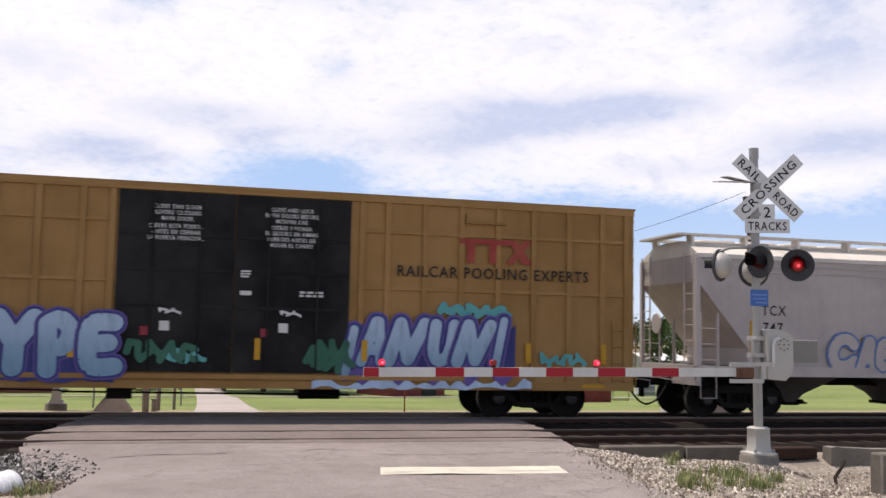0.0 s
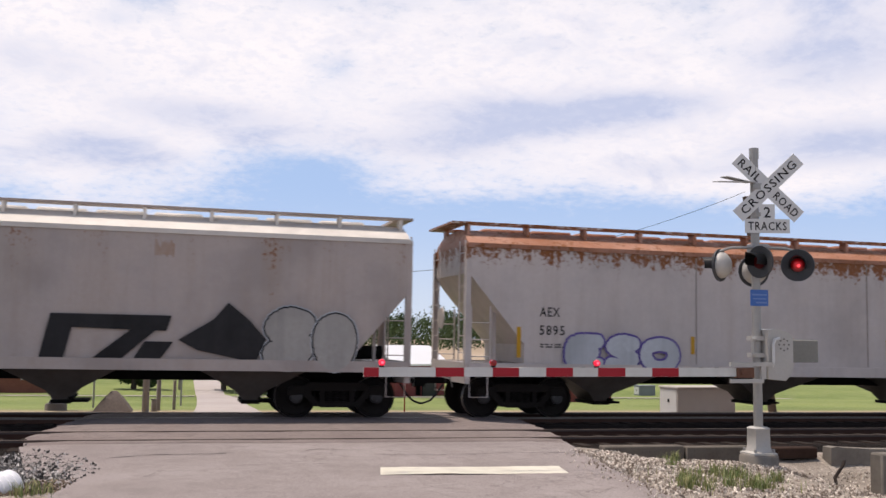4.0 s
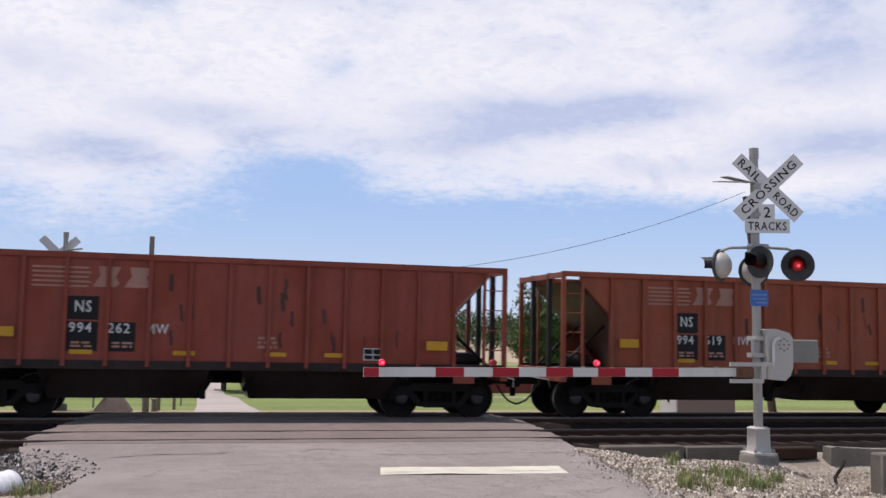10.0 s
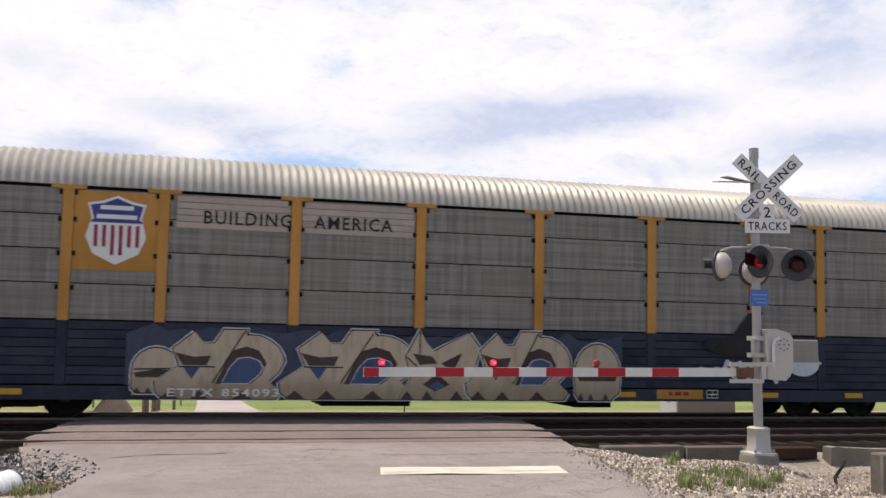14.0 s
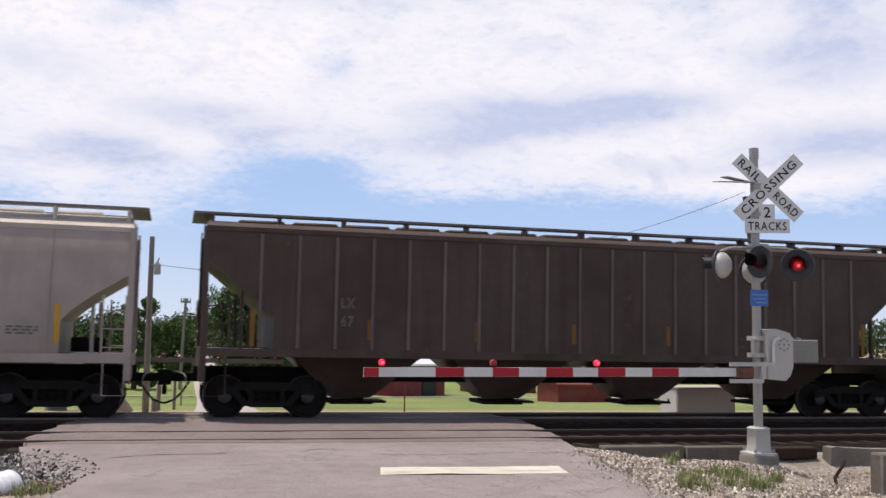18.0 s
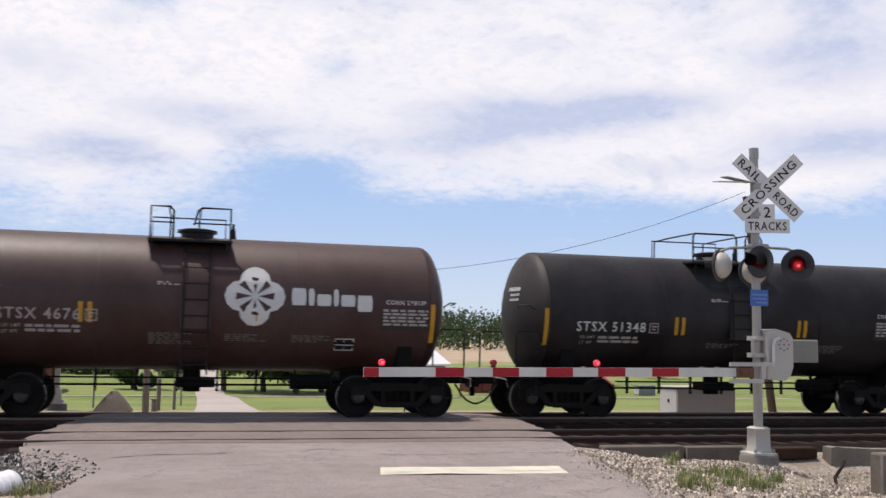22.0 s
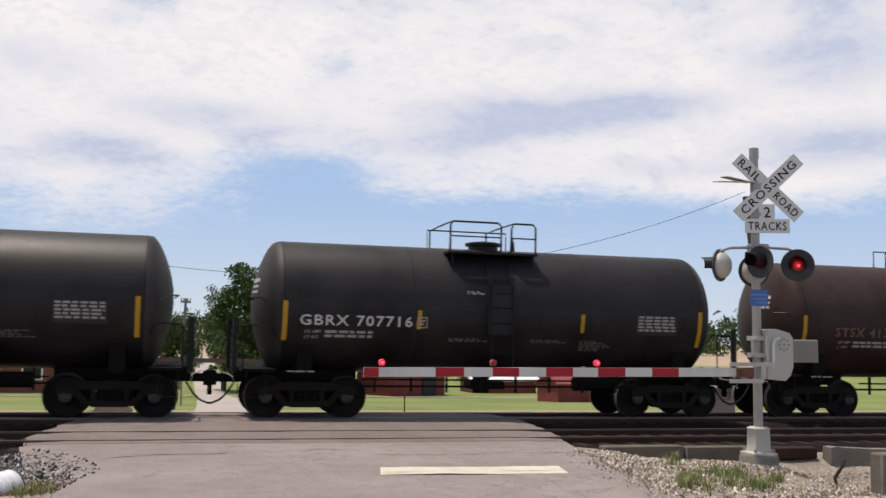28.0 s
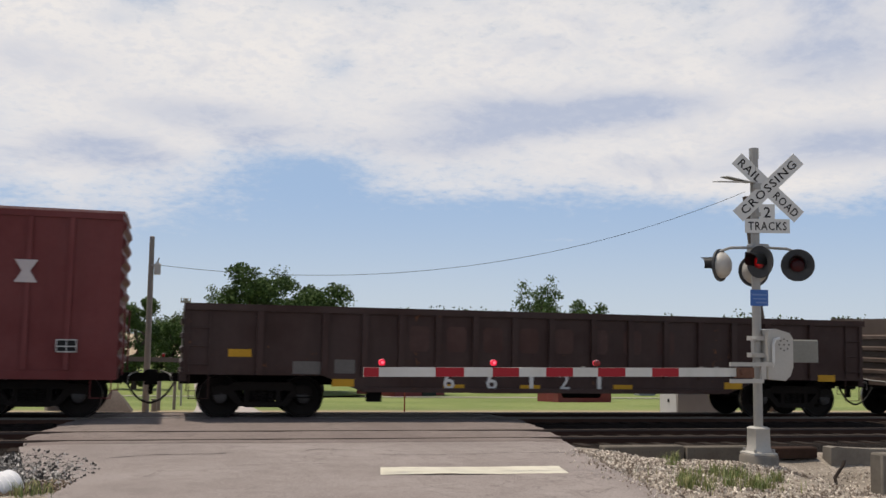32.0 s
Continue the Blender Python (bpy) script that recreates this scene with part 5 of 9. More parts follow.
LETTERS["O"] = (((0.5, 0.98), (0.16, 0.84), (0.08, 0.44), (0.30, 0.04), (0.70, 0.04), (0.92, 0.44), (0.82, 0.86), (0.5, 0.98)),)
LETTERS["P"] = (((0.24, 0.0), (0.20, 0.9)), ((0.20, 0.9), (0.58, 1.0), (0.90, 0.78), (0.70, 0.46), (0.26, 0.44)))
LETTERS["Q"] = (((0.08, 1.0), (0.60, 0.66)), ((0.92, 0.98), (0.84, 0.2), (0.44, 0.02), (0.18, 0.26), (0.44, 0.52)))
LETTERS["R"] = (((0.12, 0.0), (0.12, 1.0)), ((0.12, 0.97), (0.66, 0.97), (0.88, 0.74), (0.64, 0.48), (0.2, 0.46)), ((0.44, 0.46), (0.94, 0.0)))
LETTERS["S"] = (((0.88, 0.90), (0.46, 0.99), (0.14, 0.78), (0.48, 0.54), (0.86, 0.30), (0.58, 0.02), (0.10, 0.08)),)
LETTERS["U"] = (((0.10, 1.0), (0.14, 0.28), (0.46, 0.02), (0.84, 0.26), (0.90, 1.0)),)
LETTERS["V"] = (((0.06, 1.0), (0.46, 0.02)), ((0.46, 0.02), (0.94, 1.0)))
LETTERS["X"] = (((0.04, 0.98), (0.92, 0.0)), ((0.98, 1.0), (0.06, 0.0)))
LETTERS["Y"] = (((0.06, 1.0), (0.48, 0.5)), ((0.94, 1.0), (0.48, 0.5)), ((0.48, 0.5), (0.46, 0.0)))
LETTERS["?"] = (((0.12, 0.62), (0.36, 0.96), (0.80, 0.90), (0.86, 0.56), (0.56, 0.34), (0.52, 0.0)),)
LETTERS["e"] = (((0.10, 0.45), (0.86, 0.50), (0.62, 0.72), (0.24, 0.66), (0.10, 0.34), (0.32, 0.02), (0.84, 0.06)),)


def eased(points, steps=5):
    """A smooth line through points, for strokes of more than two; sharp corners stay where points lie close."""
    P = [Vector(p) for p in points]
    if len(P) < 5:
        return P
    out = []
    for i in range(len(P) - 1):
        a, b, c, d = P[max(i - 1, 0)], P[i], P[i + 1], P[min(i + 2, len(P) - 1)]
        for k in range(steps):
            u = k / steps
            out.append(0.5 * (2 * b + (c - a) * u + (2 * a - 5 * b + 4 * c - d) * u * u + (3 * b - a - 3 * c + d) * u ** 3))
    return out + [P[-1]]


def ribbon(fo, P, w, y):
    """A flat stroke of width w with round ends and joints."""
    for i, (a, b) in enumerate(zip(P, P[1:])):
        d = b - a
        if d.length < 1e-6:
            continue
        n = Vector((-d.y, d.x)).normalized() * w / 2
        yy = y - 0.00003 * i
        fo.f.append(tuple(fo.pts([(a.x + n.x, yy, a.y + n.y), (a.x - n.x, yy, a.y - n.y), (b.x - n.x, yy, b.y - n.y), (b.x + n.x, yy, b.y + n.y)])))
    for i, c in enumerate(P):
        if i in (0, len(P) - 1) or len(P) < 9 or i % 2 == 0:
            yy = y - 0.00003 * i - 0.000015
            fo.f.append(tuple(fo.pts([(c.x + w / 2 * math.cos(k * math.pi / 6), yy, c.y + w / 2 * math.sin(k * math.pi / 6)) for k in range(12)])))


def bubble_word(car, spots, fill, line, y=-1.512, weight=0.30, edge=0.06, slant=0.0, rim=None, shine=None, drop=0.0, surface=None):
    """Fat sprayed letters; spots: (letter, x0, x1, z0, z1). Each letter is a dark outline with its own fill, and overlaps the one before."""
    step = 0.0
    for letter, x0, x1, z0, z1 in spots:
        out, body, glint, pale = Form(), Form(), Form(), Form()
        w, h = x1 - x0, z1 - z0
        t = weight * min(w, h * 0.8)
        m = t / 2 + edge * 0.5
        for j, stroke in enumerate(LETTERS[letter]):
            lift = y - step - 0.0014 * j
            P = [Vector((x0 + m + (w - 2 * m) * p[0] + slant * (p[1] - 0.5) * h, z0 + m + (h - 2 * m) * p[1])) for p in stroke]
            P = eased(P)
            ribbon(out, P, t + edge * 2, lift)
            if drop:
                ribbon(out, [p + Vector((drop, -drop * 0.6)) for p in P], t + edge * 1.6, lift + 0.0007)
            if rim:
                ribbon(pale, P, t + edge * 3.4, lift + 0.006)
            ribbon(body, P, t, lift - 0.008)
            if shine:
                ribbon(glint, [P[0].lerp(P[1], 0.55) + Vector((-t * 0.28, 0.0)), P[0].lerp(P[1], 0.95) + Vector((-t * 0.28, 0.0))], t * 0.09, lift - 0.013)
        if surface:
            for fo in (out, body, glint, pale):
                fo.v = [(p[0], p[1] - y + surface(p[2]), p[2]) for p in fo.v]
        ob = part("graffiti_letter", out, line, car, "sprayed bubble letter")
        if rim:
            part("graffiti_rim", pale, rim, ob)
        part("graffiti_fill", body, fill, ob)
        if shine:
            part("graffiti_shine", glint, shine, ob)
        step += 0.016


def spray_fade(name, low, high, z0, z1):
    """Two spray colours that melt into one another up the panel, with patchy wear."""
    m, n, b = material(name)
    tc, v, rnd = own_space(n)
    sep = n.add("ShaderNodeSeparateXYZ")
    n.link(tc, sep.inputs[0])
    wob = n.math("ADD", sep.outputs[2], n.math("MULTIPLY", n.math("SUBTRACT", n.noise(v, 1.6, 4), 0.5), 0.7))
    col = n.mix(n.ramp(wob, z0, z1), (*low, 1), (*high, 1))
    worn = n.noise(v, 4.0, 5, 0.65, stretch=(1.6, 1.0, 0.35))
    col = n.mix(n.math("MULTIPLY", n.ramp(worn, 0.48, 0.75), 0.45), col, tuple(q * 0.5 for q in low) + (1,))
    n.link(col, b.inputs["Base Color"])
    b.inputs["Roughness"].default_value = 0.55
    b.inputs["Specular IOR Level"].default_value = 0.15
    return m


def scribble(car, x0, x1, z0, z1, seed, mat, w=0.035, loops=7, y=-1.515, tank=None):
    """A thin looping spray line."""
    rng = random.Random(seed)
    pts, fo = [], Form()
    for k in range(loops * 5):
        u = k / (loops * 5 - 1)
        pts.append((x0 + (x1 - x0) * u + 0.06 * math.sin(k * 2.1 + seed), (z0 + z1) / 2 + (z1 - z0) / 2 * math.sin(k * 1.25 + rng.uniform(-0.5, 0.5)) * rng.uniform(0.5, 1.0)))
    thick_line(fo, pts, w, y)
    if tank:
        fo.v = [(p[0], -math.sqrt(tank[1] ** 2 - (p[2] - tank[0]) ** 2) - 0.014 + (p[1] - y), p[2]) for p in fo.v]
    part("graffiti_tag", fo, mat, car)


def halo(car, x0, x1, z0, z1, seed, mat, y=-1.509, n=26):
    """A ragged painted ground behind lettering."""
    rng = random.Random(seed)
    top = [(x0 + (x1 - x0) * k / n, z1 + rng.uniform(-0.14, 0.10)) for k in range(n + 1)]
    low = [(x, z0 + rng.uniform(-0.03, 0.05)) for x, _ in top]
    fo = Form()
    for k in range(n):
        fo.f.append(tuple(fo.pts([(low[k][0], y, low[k][1]), (low[k + 1][0], y, low[k + 1][1]), (top[k + 1][0], y, top[k + 1][1]), (top[k][0], y, top[k][1])])))
    part("graffiti_ground", fo, mat, car)


def spray(name, c):
    return paint(name, c, dirt=tuple(q * 0.45 for q in c), amount=0.5, streak=0.45, rough=0.5)


SP_BLUE, SP_NAVY, SP_SKY, SP_TEAL = spray("spray_blue", (0.10, 0.20, 0.45)), spray("spray_navy", (0.045, 0.05, 0.20)), spray("spray_sky_blue", (0.42, 0.55, 0.72)), spray("spray_teal", (0.10, 0.36, 0.36))
SP_GREEN, SP_PINK, SP_BLACK, SP_GREY = spray("spray_dark_green", (0.035, 0.13, 0.085)), spray("spray_pink", (0.42, 0.245, 0.295)), spray("spray_black", (0.011, 0.010, 0.011)), spray("spray_grey", (0.36, 0.34, 0.31))
SP_PURPLE, SP_RED, SP_PALE = spray("spray_purple", (0.13, 0.09, 0.30)), spray("spray_red", (0.26, 0.03, 0.045)), spray("spray_pale_grey", (0.50, 0.52, 0.54))

SP_DULL_BLUE = spray("spray_dull_blue", (0.27, 0.295, 0.315))


FADE_TEAL = spray_fade("teal_to_grey_spray", (0.26, 0.235, 0.20), (0.125, 0.27, 0.275), 1.1, 2.1)
FADE_BLUE = spray_fade("blue_to_grey_spray", (0.27, 0.25, 0.215), (0.17, 0.26, 0.335), 1.0, 2.1)
FADE_DIM = spray_fade("dim_teal_spray", (0.12, 0.125, 0.115), (0.105, 0.19, 0.18), 0.9, 2.2)
FADE_SKY = spray_fade("sky_blue_spray", (0.20, 0.33, 0.44), (0.38, 0.49, 0.62), 1.0, 2.1)


def placard(car, x, z, tank=None, y=-1.506, w=0.42, h=0.26, ink=None):
    """A framed consolidated stencil: dark panel with a pale grid."""
    patch("stencil_panel", x - w / 2, x + w / 2, z - h / 2, z + h / 2, car, BLACK, y=y, tank=tank)
    fo = Form()

    def cell(a, b, c, d):
        k = []
        for px, pz in ((a, c), (b, c), (b, d), (a, d)):
            py = y - 0.007 if tank is None else -math.sqrt(tank[1] ** 2 - (pz - tank[0]) ** 2) - 0.016
            k.append((px, py, pz))
        fo.f.append(tuple(fo.pts(k)))
    t = 0.018
    for a, b, c, d in ((-w / 2, w / 2, h / 2 - t, h / 2), (-w / 2, w / 2, -h / 2, -h / 2 + t), (-w / 2, -w / 2 + t, -h / 2, h / 2), (w / 2 - t, w / 2, -h / 2, h / 2), (-t / 2, t / 2, -h / 2, h / 2), (-w / 2, w / 2, -0.02, 0.0)):
        cell(x + a, x + b, z + c, z + d)
    part("stencil_grid", fo, DULL_WHITE, car)


def reflector(car, x, z, h=0.42, w=0.10, tank=None, y=-1.507, mat=None):
    patch("reflector", x - w / 2, x + w / 2, z - h / 2, z + h / 2, car, mat or YELLOW, y=y, tank=tank, label="yellow reflective strip")


def marks(car, x, z, mark, number, h=0.24, mat=INK, tank=None, gap=0.42, y=-1.507, small=True, wm=None, wn=None, oneline=False):
    """Reporting mark over the number, with the small weights print below."""
    if oneline:
        lettering(mark + " " + number, x, z, h, mat, car, wm, tank=tank, left=True, y=y)
        if small:
            for k, w in enumerate(("LD LMT", "LT WT")):
                lettering(w, x + 0.12, z - 0.17 - 0.125 * k, 0.065, FADED_WHITE, car, (0.36, 0.30)[k], tank=tank, left=True, y=y)
            bars(x + 0.56, z - 0.17, (1.05, 1.05), car, FADED_WHITE, tank=tank, line=0.058, word=(0.1, 0.3), seed=len(number), y=y)
        return
    lettering(mark, x, z, h, mat, car, wm, tank=tank, left=True, y=y)
    lettering(number, x, z - gap, h, mat, car, wn, tank=tank, left=True, y=y)
    if small:
        bars(x + 0.02, z - gap - 0.24, (1.0, 0.9), car, FAINT, tank=tank, line=0.035, word=(0.05, 0.18), seed=int(len(number)), y=y)


# ---- covered hoppers ----
def barrel(z, eave, tuck, lean):
    """Half the width of a round-sided car at a height."""
    return 1.5 - lean * max(0.0, (z - 2.85) / (eave - 2.85)) ** 2 - tuck * max(0.0, (1.9 - z) / 0.63) ** 2


def covered_hopper(i, label, paint_, roof_paint, kind, ends, bays=3, seams=(), top=4.42, eave=3.95, sill_z=(1.03, 1.27), board=None, bay_paint=None, curved=False, truck_in=2.15, end_in=0.75, rib_paint=None, posts_mat=None, bay_x=None, tuck=0.16, lean=0.22, flange=False):
    """kind 'sill': a deep side sill; 'flush': sides run on into the bays. ends: (cut height, foot in from end, foot height)."""
    car, L = rolling_stock("covered_hopper", label, "freight car", i, truck_in)
    xe = L / 2 - end_in
    zc, foot, zf = ends
    xf = xe - foot
    z0 = sill_z[1]
    bay_paint = bay_paint or paint_
    posts_mat = posts_mat or paint_
    levels = [z0, (z0 + zf) / 2, zf]
    n = 5
    for k in range(1, n):
        levels.append(zf + (zc - zf) * k / n)
    levels += [zc, (zc + eave) / 2, eave - 0.18, eave]
    if curved:
        levels = sorted(set(levels + [1.5, 1.7, 2.3, 2.6, 2.85, 3.1, 3.3, 3.6]))
    rects = []
    for z in levels:
        if z <= zf:
            x = xf
        elif z < zc:
            u = (z - zf) / (zc - zf)
            x = xf + (xe - xf) * (u if not curved else u ** 1.25)
        else:
            x = xe
        w = 1.5
        if curved:
            w = barrel(z, eave, tuck, lean)
        rects.append((z, -x, x, -w, w))
    body = part("body", Form().rings(rects), paint_, car)
    w = rects[-1][4]
    # roof: lip, slope, flat crown with a hatch trough
    part("eave_lip", Form().box(-xe - 0.02, xe + 0.02, -w - 0.035, -w, eave - 0.07, eave + 0.03).box(-xe - 0.02, xe + 0.02, w, w + 0.035, eave - 0.07, eave + 0.03), roof_paint, car)
    roof = Form().rings([(eave, -xe, xe, -w, w), (eave + 0.14, -xe, xe, -w * 0.86, w * 0.86), (top - 0.10, -xe + 0.05, xe - 0.05, -w * 0.56, w * 0.56), (top - 0.05, -xe + 0.1, xe - 0.1, -0.3, 0.3)])
    part("roof", roof, roof_paint, car)
    hat = Form().soft_box(0, 1.05, -0.33, 0.33, top - 0.08, top + 0.03, 0.04).mesh("roof_hatch", roof_paint)
    k = -xe + 0.7
    while k < xe - 0.9:
        part("roof_hatch", hat, roof_paint, car, "", pose(k, 0, 0))
        k += 1.22
    bm = board or roof_paint
    for q in (-1, 1):
        part("running_board", Form().box(-L / 2 + 0.46, L / 2 - 0.46, q * 0.91 - 0.17, q * 0.91 + 0.17, top + 0.04, top + 0.09), bm, car, "raised roof walkway")
    me = Form().box(-0.035, 0.035, -0.14, 0.14, -0.30, 0.05).mesh("board_support", roof_paint)
    n = max(6, round(2 * xe / 1.45))
    for k in range(n + 1):
        part("board_support", me, bm, car, "", pose(-xe + 0.12 + (2 * xe - 0.24) * k / n, -0.92, top))
        part("board_support", me, bm, car, "", pose(-xe + 0.12 + (2 * xe - 0.24) * k / n, 0.92, top))
    for q in (-1, 1):
        part("end_walk", Form().box(q * (L / 2 - 0.66) - 0.20, q * (L / 2 - 0.66) + 0.20, -0.74, 0.74, top + 0.04, top + 0.09), bm, car)
    # sills, end platforms, posts, ladders
    for s in (-1, 1):
        if kind == "sill":
            part("side_sill", Form().box(-xe, xe, s * 1.53 - 0.05, s * 1.53 + 0.012, sill_z[0], sill_z[1]).box(-xe, xe, s * 1.42 - 0.12, s * 1.42 + 0.12, sill_z[1] - 0.03, sill_z[1]), paint_, car)
        else:
            part("side_sill", Form().box(-xe, xe, s * 1.49 - 0.03, s * 1.49 + 0.03, sill_z[0] + 0.04, sill_z[1]), paint_, car)
        part("end_platform", Form().box(s * xf, s * (xe + 0.02), -1.45, 1.45, sill_z[0] + 0.1, sill_z[1] - 0.02) if s > 0 else Form().box(-xe - 0.02, -xf, -1.45, 1.45, sill_z[0] + 0.1, sill_z[1] - 0.02), paint_, car)
        part("end_sill", Form().box(s * xe - 0.06, s * xe + 0.06, -1.5, 1.5, 0.80, sill_z[1]), paint_, car)
        for q in (-1, 1):
            part("corner_post", Form().box(s * xe - 0.06, s * xe + 0.06, q * 1.46 - 0.05, q * 1.46 + 0.03, 0.9, eave), posts_mat, car)
            part("hopper_strut", Form().box(s * (xe - foot * 0.55) - 0.035, s * (xe - foot * 0.55) + 0.035, q * 1.1 - 0.035, q * 1.1 + 0.035, sill_z[1] - 0.02, zf + (zc - zf) * 0.45 + 0.02), posts_mat, car)
            ladder(car, s * (xe - 0.30), q * 1.5, sill_z[1] - 0.02, 2.55, 0.46, posts_mat)
            ladder(car, s * (xe + 0.05), q * 1.15, 0.95, eave + 0.1, 0.46, posts_mat, True)
            part("step", Form().pipe([(s * (xe - 0.06), q * 1.5, sill_z[0] + 0.1), (s * (xe - 0.06), q * 1.5, 0.5), (s * (xe - 0.48), q * 1.5, 0.5), (s * (xe - 0.48), q * 1.5, sill_z[0] + 0.1)], 0.016, 5), posts_mat, car)
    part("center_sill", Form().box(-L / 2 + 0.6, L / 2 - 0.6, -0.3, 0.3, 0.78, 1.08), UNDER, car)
    part("brake_wheel", Form().lathe([(0, 0.02), (0.0, 0.25), (0.03, 0.27), (0.03, 0.22), (0.02, 0.02)], (-xe - 0.12, 0.45, 2.3), (1, 0, 0), 20), posts_mat, car)
    part("air_tank", Form().rod((xf + 0.15, -0.5, sill_z[1] + 0.18), (xf + 0.85, -0.5, sill_z[1] + 0.18), 0.16, 12), UNDER, car)
    # bays
    span = 2 * xf - 0.2
    bl = span / bays
    for k in range(bays):
        c = -xf + 0.1 + bl * (k + 0.5)
        z1 = sill_z[1] if kind == "sill" else sill_z[0] + 0.06
        if bay_x:
            # boxy bays over long flat gates
            c = bay_x[k]
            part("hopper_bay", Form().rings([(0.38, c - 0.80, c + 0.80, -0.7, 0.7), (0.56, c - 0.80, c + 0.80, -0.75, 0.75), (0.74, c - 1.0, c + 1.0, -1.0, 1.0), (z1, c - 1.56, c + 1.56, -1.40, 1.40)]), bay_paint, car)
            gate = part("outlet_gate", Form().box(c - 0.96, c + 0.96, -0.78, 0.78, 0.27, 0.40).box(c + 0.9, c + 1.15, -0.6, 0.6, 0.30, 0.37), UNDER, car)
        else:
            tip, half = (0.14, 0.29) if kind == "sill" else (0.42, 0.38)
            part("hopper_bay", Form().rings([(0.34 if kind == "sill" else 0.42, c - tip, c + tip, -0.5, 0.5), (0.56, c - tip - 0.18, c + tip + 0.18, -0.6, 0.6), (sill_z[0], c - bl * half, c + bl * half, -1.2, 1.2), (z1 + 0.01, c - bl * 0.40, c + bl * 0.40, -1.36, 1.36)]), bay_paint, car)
            gate = part("outlet_gate", Form().box(c - tip - 0.06, c + tip + 0.06, -0.6, 0.6, 0.28, 0.36).box(c + tip, c + tip + 0.4, -0.45, 0.45, 0.30, 0.35), UNDER, car)
        part("gate_shaft", Form().rod((c + 0.2, -0.75, 0.40), (c + 0.2, 0.75, 0.40), 0.04, 8), UNDER, gate)
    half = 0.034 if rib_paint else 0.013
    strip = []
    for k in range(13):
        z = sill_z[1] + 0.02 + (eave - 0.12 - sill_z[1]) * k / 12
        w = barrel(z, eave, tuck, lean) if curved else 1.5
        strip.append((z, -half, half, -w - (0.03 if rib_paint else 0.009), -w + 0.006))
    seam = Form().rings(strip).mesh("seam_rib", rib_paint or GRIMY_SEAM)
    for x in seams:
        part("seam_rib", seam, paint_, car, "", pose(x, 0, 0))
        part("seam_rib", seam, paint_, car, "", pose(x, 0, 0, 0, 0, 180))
    if flange:
        # stiffening plates that follow the end slopes and bend down to the sill
        line = [(xe - 0.02, zc + 0.06), (xe - 0.25, zc - 0.20), (xe - foot * 0.62, zf + (zc - zf) * 0.38), (xf + 0.20, zf + 0.10), (xf + 0.06, zf - 0.25), (xf + 0.04, sill_z[1])]
        for s in (-1, 1):
            for q in (-1, 1):
                fo, last = Form(), None
                for x, z in line:
                    ring = fo.pts([(s * (x - 0.04), q * 1.47, z - 0.02), (s * (x + 0.11), q * 1.47, z + 0.0), (s * (x + 0.11), q * 1.18, z), (s * (x - 0.04), q * 1.18, z - 0.02)])
                    if last:
                        fo.quad_ring(last, ring)
                    last = ring
                part("slope_flange", fo, FLANGE, car, "dusty stiffening plate along the end slope")
    return car, L, xe


WHITE_HOP = paint("white_hopper_paint", (0.44, 0.385, 0.36), (0.31, 0.265, 0.23), 0.3, 0.3, rust=0.06)
CREAM_HOP = paint("dusty_cream_hopper_paint", (0.465, 0.39, 0.345), (0.34, 0.268, 0.222), 0.3, 0.3, rust=0.0)
RUSTY_HOP = paint("rust_stained_grey_paint", (0.41, 0.355, 0.325), (0.33, 0.25, 0.185), 0.4, 0.45, rust=0.18, from_roof=(2.9, 3.9, 0.07))
RUST_ROOF = paint("rust_streaked_white_paint", (0.50, 0.45, 0.42), (0.36, 0.29, 0.24), 0.35, 0.4, rust=0.10, from_roof=(3.05, 3.95, 0.24))
GREY_HOP = paint("grey_hopper_paint", (0.355, 0.288, 0.25), (0.27, 0.21, 0.172), 0.3, 0.3, rust=0.0)
PALE_ROOF = paint("pale_roof_paint", (0.62, 0.575, 0.515), (0.40, 0.36, 0.32), 0.3, 0.2)
DUSTY_ROOF = paint("dusty_tan_roof", (0.48, 0.42, 0.36), (0.25, 0.20, 0.16), 0.4, 0.3)
STLX_GREY = paint("streaked_pale_grey_paint", (0.355, 0.295, 0.258), (0.235, 0.182, 0.145), 0.35, 0.4)
# bays take a much darker brown than the body paint
DARK_BAY = paint("dark_bay_paint", (0.10, 0.085, 0.075), (0.04, 0.035, 0.03), 0.5, 0.5)
DARK_BOARD = paint("dark_walkway_steel", (0.15, 0.14, 0.13), amount=0.4)
FLANGE = paint("dusty_flange", (0.19, 0.155, 0.125), (0.12, 0.095, 0.075), 0.5, 0.4)
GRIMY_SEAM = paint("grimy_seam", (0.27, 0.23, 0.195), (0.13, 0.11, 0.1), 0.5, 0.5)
PALE_RIB = paint("dusty_rib", (0.125, 0.098, 0.082), (0.09, 0.07, 0.06), 0.5, 0.5)
DULL_ORANGE = plain("grimy_reflective_tape", (0.22, 0.10, 0.025), 0.6, 0, 0.3)
BROWN_HOP = paint("soot_brown_hopper_paint", (0.068, 0.044, 0.034), (0.036, 0.024, 0.019), 0.6, 0.6, rust=0.30)

